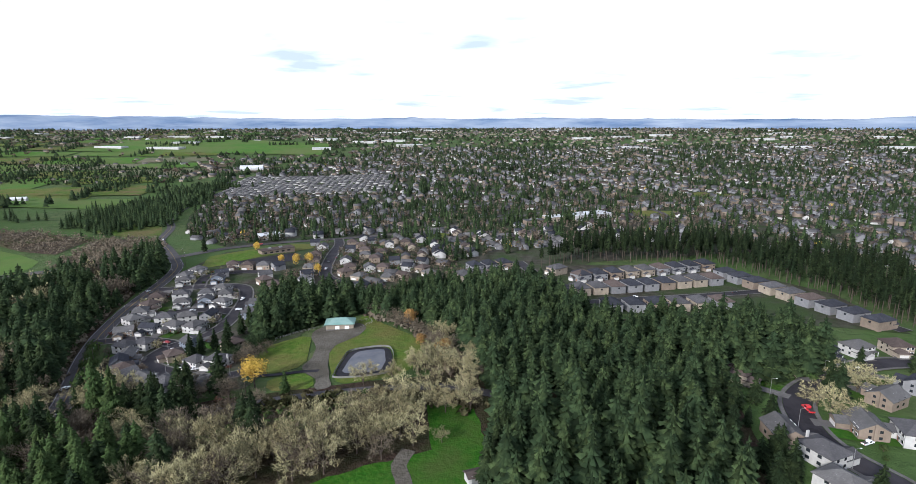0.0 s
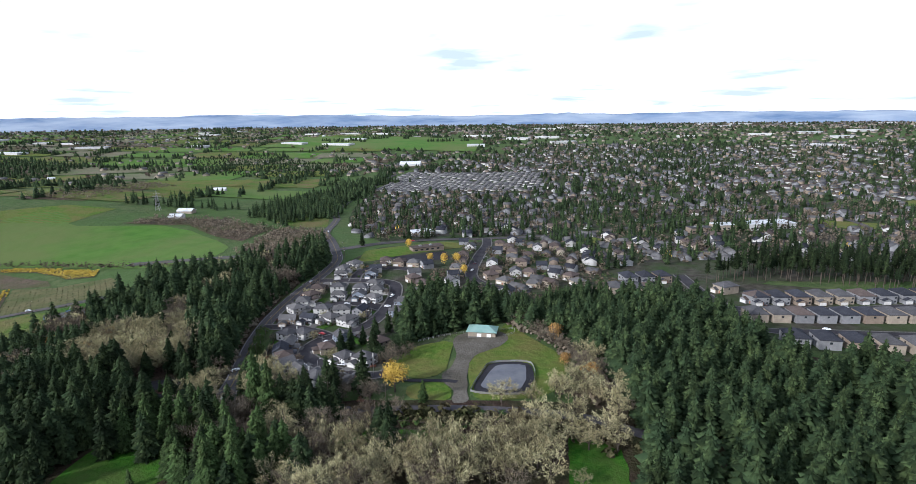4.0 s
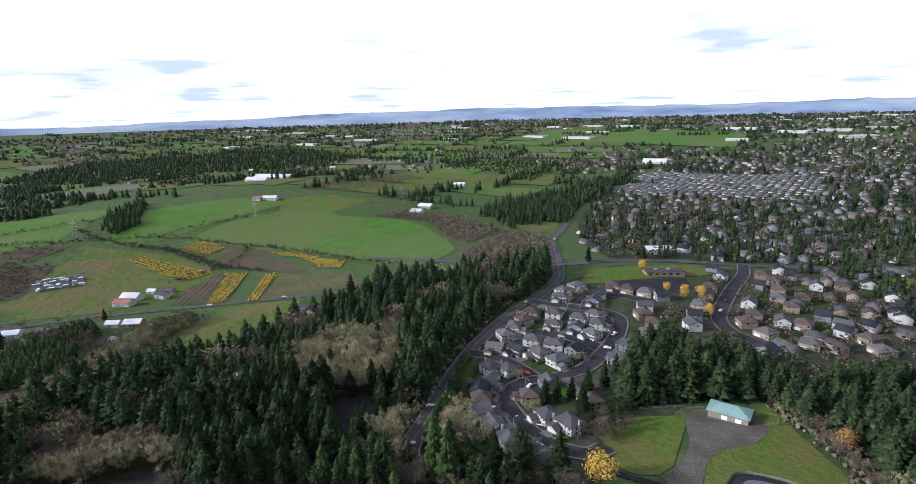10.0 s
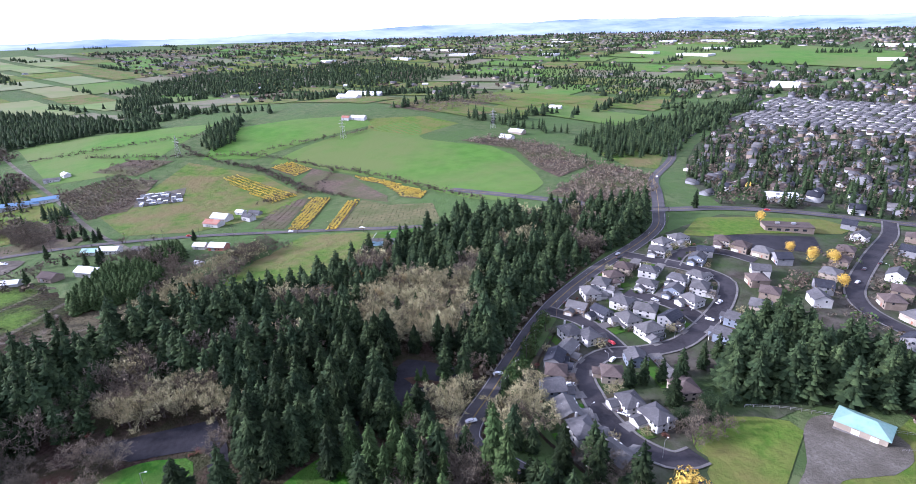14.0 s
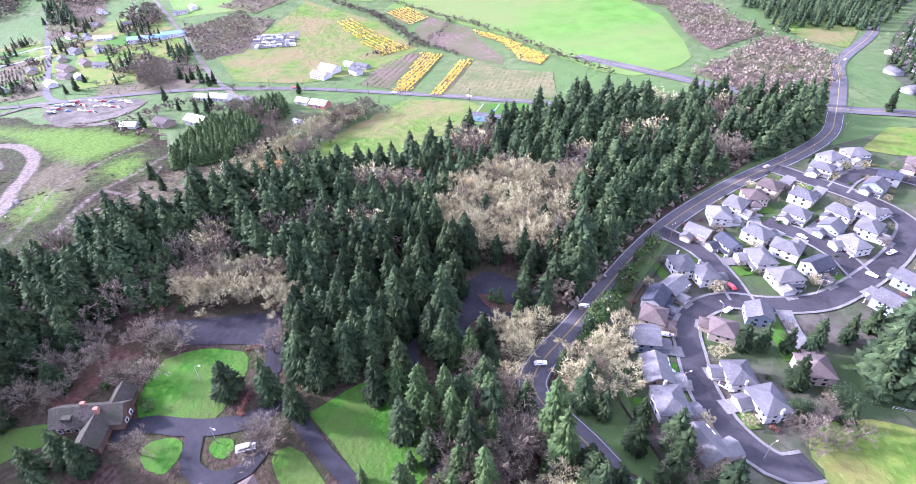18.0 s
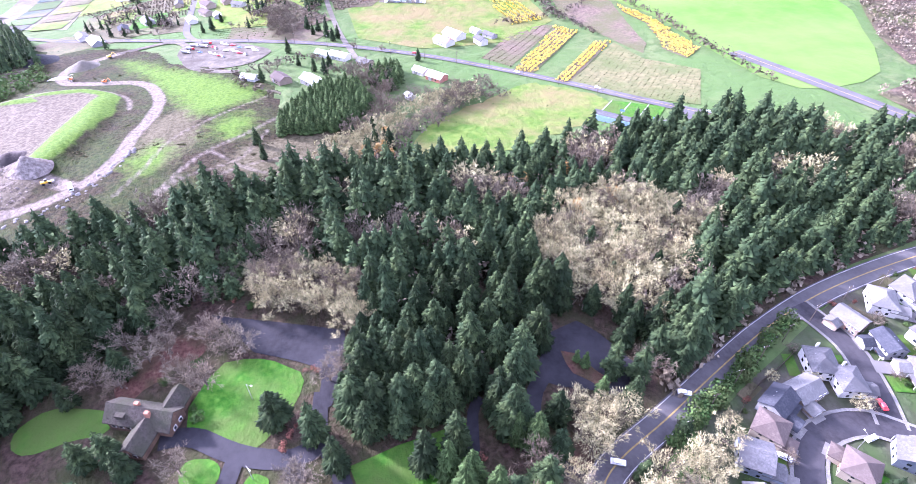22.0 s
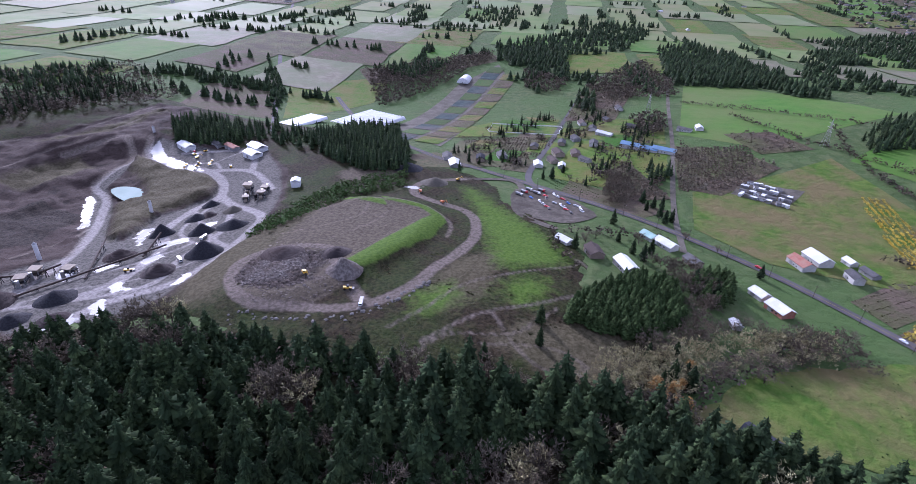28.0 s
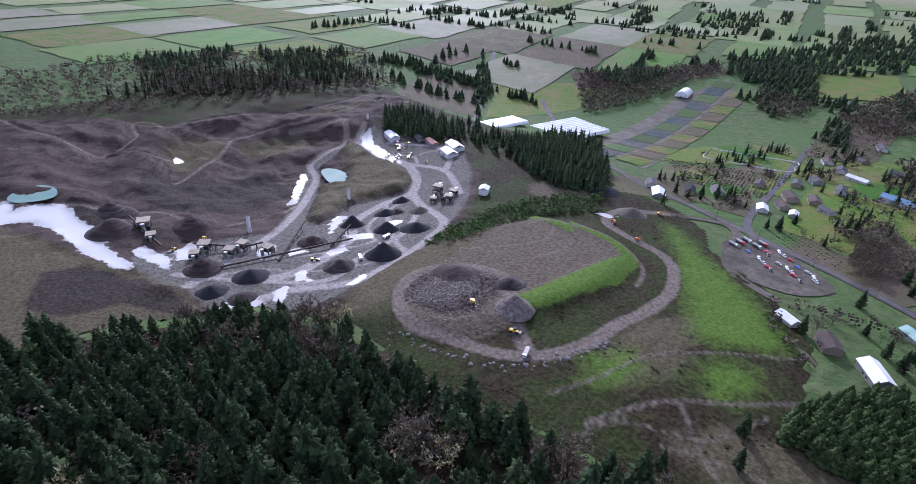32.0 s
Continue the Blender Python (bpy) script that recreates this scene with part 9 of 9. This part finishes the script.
def street_lamp(x, y, turn, h=8.0, name="street_lamp", label="grey steel street lamp with a curved arm"):
    top = tagged(new(name), label, "street lamp", "street lamps")
    part("pole", tube(bmesh.new(), 0, 0, -0.5, h, 0.11, 0.07), M_GREYMETAL, top)
    v, f = [], []
    limb(v, f, (0, 0, h - 0.1), (1.9, 0, h + 0.25), 0.06, 0.05)
    part("arm", mesh("arm", v, f, M_GREYMETAL), None, top)
    part("lamp_head", boxed(1.6, 2.3, -0.16, 0.16, h + 0.16, h + 0.34, bevel=0.05), M_TRIM, top)
    top.matrix_basis = Matrix.Translation((x, y, gz(x, y) + 0.4)) @ Matrix.Rotation(turn, 4, "Z")


for x, y, t in ((118, 284, 0.2), (124, 313, -0.6), (165, 336, -1.5), (119, 256, 0), (-184, 392, 3.1), (-164, 350, 1.3), (-176, 440, 0.2), (-132, 350, 1.5), (-210, 207, 0.6), (-238, 205, 1), (-122, 600, 3.1)):
    street_lamp(x, y, t)


def utility_pole(x, y, turn, h=11):
    top = tagged(new("utility_pole"), "brown wooden utility pole with a crossarm", "utility pole", "utility poles")
    part("pole", tube(bmesh.new(), 0, 0, -0.5, h, 0.16, 0.11), M_BARK, top)
    part("crossarm", boxed(-1.2, 1.2, -0.07, 0.07, h - 0.9, h - 0.75), M_BARK, top)
    for k in (-1, 0, 1):
        part("insulator", tube(bmesh.new(), k * 1.0, 0, h - 0.75, h - 0.5, 0.06), M_TRIM, top)
    top.matrix_basis = Matrix.Translation((x, y, gz(x, y))) @ Matrix.Rotation(turn, 4, "Z")


for k, p in enumerate(glide(RURAL[3:], 45)):
    if 0 < k < 14:
        utility_pole(p[0] + 5, p[1] - 6, 0.9)
for k, p in enumerate(glide(ARTERIAL[6:14], 48)):
    utility_pole(p[0] + 7.5, p[1] + 1, 1.6)
for x, y in ((-140, 316), (-112, 317), (-60, 322)):
    utility_pole(x, y, 0.1)
# parked and passing cars
for k, (x, y, t) in enumerate(((-186, 366, 0.8), (-172, 352.5, 0.3), (-157, 364, 0.4), (-186, 399, 1.7), (-180, 434, 1.8), (-257, 509, 1.6), (-253, 505, 1.6), (-194, 313, 1.15), (-214, 348, 1.1), (-196, 413, 3.0), (-178, 405, 1.6), (-172, 470, 0.3), (-205, 470, 0.1), (-177, 492, 1.5), (-198, 513, 0.1), (-134, 600, 1.55), (-131, 575, 1.5), (-130, 620, 1.6),
                                (-520, 384, 0.75), (-470, 430, 0.7), (-580, 312, 0.9), (-405, 478, 0.8), (150, 335, 0.4), (118, 262, 1.4), (137, 272, 0.3), (190, 345, 0.5), (100, 525, 0.2), (150, 531, 0.2), (200, 486, 0.2), (120, 478, 0.1), (-360, 738, 2.0), (-225, 682, 0.7), (-100, 766, 0.55))):
    put(car_models[(0, 1, 5, 0, 3, 1, 3, 0, 0, 4, 1)[k % 11]], x, y, 1.0, t, z=gz(x, y) + 0.64)
red_model = car_model(P_RED, "bright red pickup truck on the street", "pickup_truck", pickup=True)
put(red_model, 131.5, 298, 1.25, 1.5, z=gz(131.5, 298) + 0.62)

# practice range beside the country road
RANGE = [(-446, 430), (-424, 458), (-410, 446), (-404, 438), (-428, 412)]
patch("range_lawn", RANGE, M_LAWN, "bright green practice lawn", dz=0.45, step=5, category="lawn")
for s in (0.0, 0.36, 0.7):
    a, b = (-446 + 22 * s, 430 + 28 * s), (-428 + 24 * s, 412 + 26 * s)
    road("range_line", [a, ((a[0] + b[0]) / 2, (a[1] + b[1]) / 2), b], 0.5, M_LINE, "white line across the practice lawn", dz=0.55, category="line", step=3)
top = tagged(new("range_shed"), "long grey-roofed open shed with pale blue trim", "shed")
part("back_wall", boxed(-18, 18, -3.4, -3.1, -1, 2.8), M_PALEBLUE, top, "pale blue painted back wall")
part("roof", boxed(-18.4, 18.4, -3.0, 3.6, 2.8, 3.1, bevel=0.05), RF[0], top)
for k in range(7):
    part("post", boxed(-18 + 6 * k - 0.1, -18 + 6 * k + 0.1, 3.2, 3.4, -1, 2.8), M_TRIM, top)
part("trim", boxed(-18.5, 18.5, 3.6, 3.72, 2.75, 3.0), M_PALEBLUE, top)
top.matrix_basis = pose(-412, 420, gz(-412, 420) + 0.5, 0, 0, 47)
shed_box("club_house", -396, 440, 12, 9, 3, 47, W[2], RF[0], "small grey-roofed club house")
patch("range_parking", [(-402, 440), (-408, 452), (-418, 462), (-408, 470), (-392, 455)], M_ASPHALT, "grey asphalt car park by the range", dz=0.5, step=5, category="car park")
for x, y in ((-426, 428), (-408, 442)):
    t = tagged(new("target_board"), "small bright blue target board", "board")
    part("panel", boxed(-1.6, 1.6, -0.06, 0.06, 0.3, 1.6), M_BLUEROOF, t)
    part("leg", boxed(-1.3, -1.1, -0.05, 0.05, -0.5, 0.3), M_GREYMETAL, t)
    part("leg", boxed(1.1, 1.3, -0.05, 0.05, -0.5, 0.3), M_GREYMETAL, t)
    t.matrix_basis = pose(x, y, gz(x, y) + 0.5, 0, 0, 47)
shed_box("meadow_house", -386, 298, 14, 9, 3, 60, W[2], RF[1], "grey-roofed house at the wood's edge", "house")
# bare and mossy trees along the meadow and the brush slope
CROWNS = [c for _, c in LIGHT_BARE]
for nm, zones, gap, mt, lb in (("mossy_tree_belt", ([(-394, 227), (-415, 242), (-439, 265), (-464, 291), (-493, 343), (-465, 338), (-441, 295), (-411, 271), (-386, 259), (-379, 237)],), 8, M_MOSS, "belt of pale mossy bare trees"),
                               ("bare_tree_belt", ([(-500, 264), (-487, 276), (-452, 277), (-420, 258), (-424, 240), (-445, 258), (-470, 270)], [(-480, 300), (-500, 350), (-470, 360), (-455, 310)], [(-545, 262), (-535, 272), (-514, 284), (-488, 289), (-478, 268), (-506, 257), (-532, 244), (-540, 235)], [(-715, 181), (-736, 206), (-645, 213), (-640, 194)], [(-372, 205), (-360, 260), (-372, 300), (-392, 262)]), 7.5, M_TWIG, "belt of bare brown winter trees")):
    x, y = (np.concatenate(q) for q in zip(*(spots(z, gap, buffers=False) for z in zones)))
    stand(nm, CROWNS, x, y, 7, 12, mt, lb, 1.15)
several(orange_model, [(-393, 255), (-401, 266), (-420, 269), (-396, 262)], 7, 10)
several(moss_models[0], [(-388, 240), (-396, 246), (-404, 252), (-380, 232), (-374, 226), (-412, 246)], 8, 12, 1.25)
several(twig_models[0], [(-436, 291), (-433, 304), (-440, 298), (-446, 308), (-452, 316), (-460, 324), (-464, 282), (-470, 288), (-458, 276), (-426, 286), (-420, 280), (-480, 296), (-475, 305), (-490, 340), (-500, 352), (-418, 262), (-424, 254)], 7, 12, 1.2)
several(gfir_model, [(-408, 262), (-402, 258), (-414, 268), (-406, 270), (-420, 250), (-376, 180), (-400, 200), (-420, 195), (-425, 262), (-512, 276), (-520, 270), (-506, 282), (-516, 282), (-563, 312)], 10, 16)
several(gfir_model, [(-691, 125), (-696, 133), (-723, 138), (-669, 223), (-660, 233), (-664, 240), (-650, 228), (-627, 245), (-634, 250), (-640, 240), (-564, 216), (-600, 207), (-709, 50), (-728, 56), (-715, 60), (-740, 66), (-548, 228), (-540, 236), (-556, 240), (-533, 190)], 8, 15)
several(twig_models[1], [(-600, 262), (-560, 200), (-545, 195), (-590, 285), (-700, 150), (-680, 210), (-690, 220), (-570, 230)], 6, 10, 1.2)
knots = np.c_[gr.uniform(-1000, -700, 34), gr.uniform(15, 235, 34)][gr.integers(0, 34, 420)]
cx_, cy_ = knots[:, 0] + gr.normal(0, 13, 420), knots[:, 1] + gr.normal(0, 9, 420)
ok = ~inside(BROWN[2], cx_, cy_) & ~near_line(LANE_A, cx_, cy_, 8) & ~near_line(LANE_B, cx_, cy_, 8) & ~near_line(RURAL, cx_, cy_, 10) & (cy_ < 235)
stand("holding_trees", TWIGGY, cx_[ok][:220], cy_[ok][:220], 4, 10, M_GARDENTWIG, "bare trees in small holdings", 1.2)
stand("holding_firs", FIR_FAR, cx_[ok][220:330], cy_[ok][220:330], 8, 18, M_CONIFER, "firs in small holdings", 1.1)
for k, (a, b) in enumerate(((-760, 60), (-800, 20), (-790, 160), (-860, 60), (-905, 95), (-730, 90), (-880, 170), (-930, 190), (-820, 90))):
    patch("small_field", [(a - 30, b - 18), (a + 28, b - 14), (a + 26, b + 20), (a - 32, b + 16)], (M_LAWN, M_PASTURE, M_GRASS, M_SOIL, M_GRASS, M_DRYGRASS)[k % 6], "small holding plot beside the lane", dz=0.4)
several(moss_models[1], [(-160, 301), (-168, 308), (-179, 316), (-187, 324), (-180, 290), (-190, 298), (-200, 309), (-207, 320), (-150, 290), (-156, 268), (-145, 283), (-138, 276), (-172, 278), (-165, 270)], 10, 14, 1.2)
several(twig_models[0], [(-186, 292), (-196, 304), (-163, 312), (-150, 268), (-130, 286), (-120, 290), (-110, 286), (-205, 330), (-225, 340)], 9, 13, 1.2)
rail_fence("paddock_fence", [(-944, -18), (-942, 34), (-940, 85), (-916, 88), (-892, 90), (-890, 43), (-889, -4), (-916, -11)], "white board fence round a paddock", 1.3, 11, M_TRIM, True, True)
for poly, along, gap, tall, m, lb in (([(-843, -35), (-882, 96), (-765, 96), (-760, 30)], 1.75, 8, 1.7, M_TWIG, "rows of bare brown orchard trees"), ([(-711, 256), (-770, 300), (-700, 297), (-680, 258)], 1.6, 6, 0.45, M_HEDGE, "low green planted rows"), ([(-871, 241), (-898, 321), (-777, 320), (-721, 251)], 1.6, 6.5, 2.2, M_TWIG, "rows of bare brown hazel trees"),
                                      ([(-763, 176), (-803, 239), (-757, 241), (-722, 181)], 2.1, 5, 0.9, M_BRUSH, "brown market garden rows"), ([(-685, 132), (-721, 176), (-652, 187), (-656, 150)], 0.9, 5, 0.9, M_HEDGE, "green market garden rows")):
    x, y = in_rows(poly, along, gap, 3.4)
    stand("planted_rows", SHRUB, x, y, 0.7 * tall, 1.2 * tall, m, lb, 1.2)
for x, y, w, d, turn, wl_, rf_, lb in ((-735, 108, 13, 9, 20, W[0], M_WHITEMETAL, "white-roofed house by a garden"), (-760, 118, 15, 9, 35, W[1], RF[2], "brown-roofed house in a garden"), (-742, 132, 11, 7, 10, W[2], M_WHITEMETAL, "pale workshop in a garden"), (-778, 150, 14, 8, 60, W[0], RF[3], "pale low house by a paddock"), (-905, 150, 22, 8, 70, W[0], M_WHITEMETAL, "long white shed in a paddock"),
                                       (-845, 108, 14, 9, 10, W[1], RF[0], "grey-roofed house beside the lane"), (-960, 110, 16, 10, 25, W[0], RF[2], "brown-roofed farmhouse by the lane"), (-985, 140, 12, 9, 40, W[3], RF[0], "tan country cottage by the lane"), (-690, 30, 18, 11, 30, W[2], M_WHITEMETAL, "grey-white workshop by the road"), (-712, 12, 16, 10, 30, W[0], RF[3], "pale house by the orchard")):
    barn(x, y, w, d, 3.2, turn, wl_, rf_, lb, "country_house", "house")
shed_box("garden_shed", -13, 250, 6, 4, 2.6, 20, W[0], RF[2], "small white garden shed on the lawn", "shed")
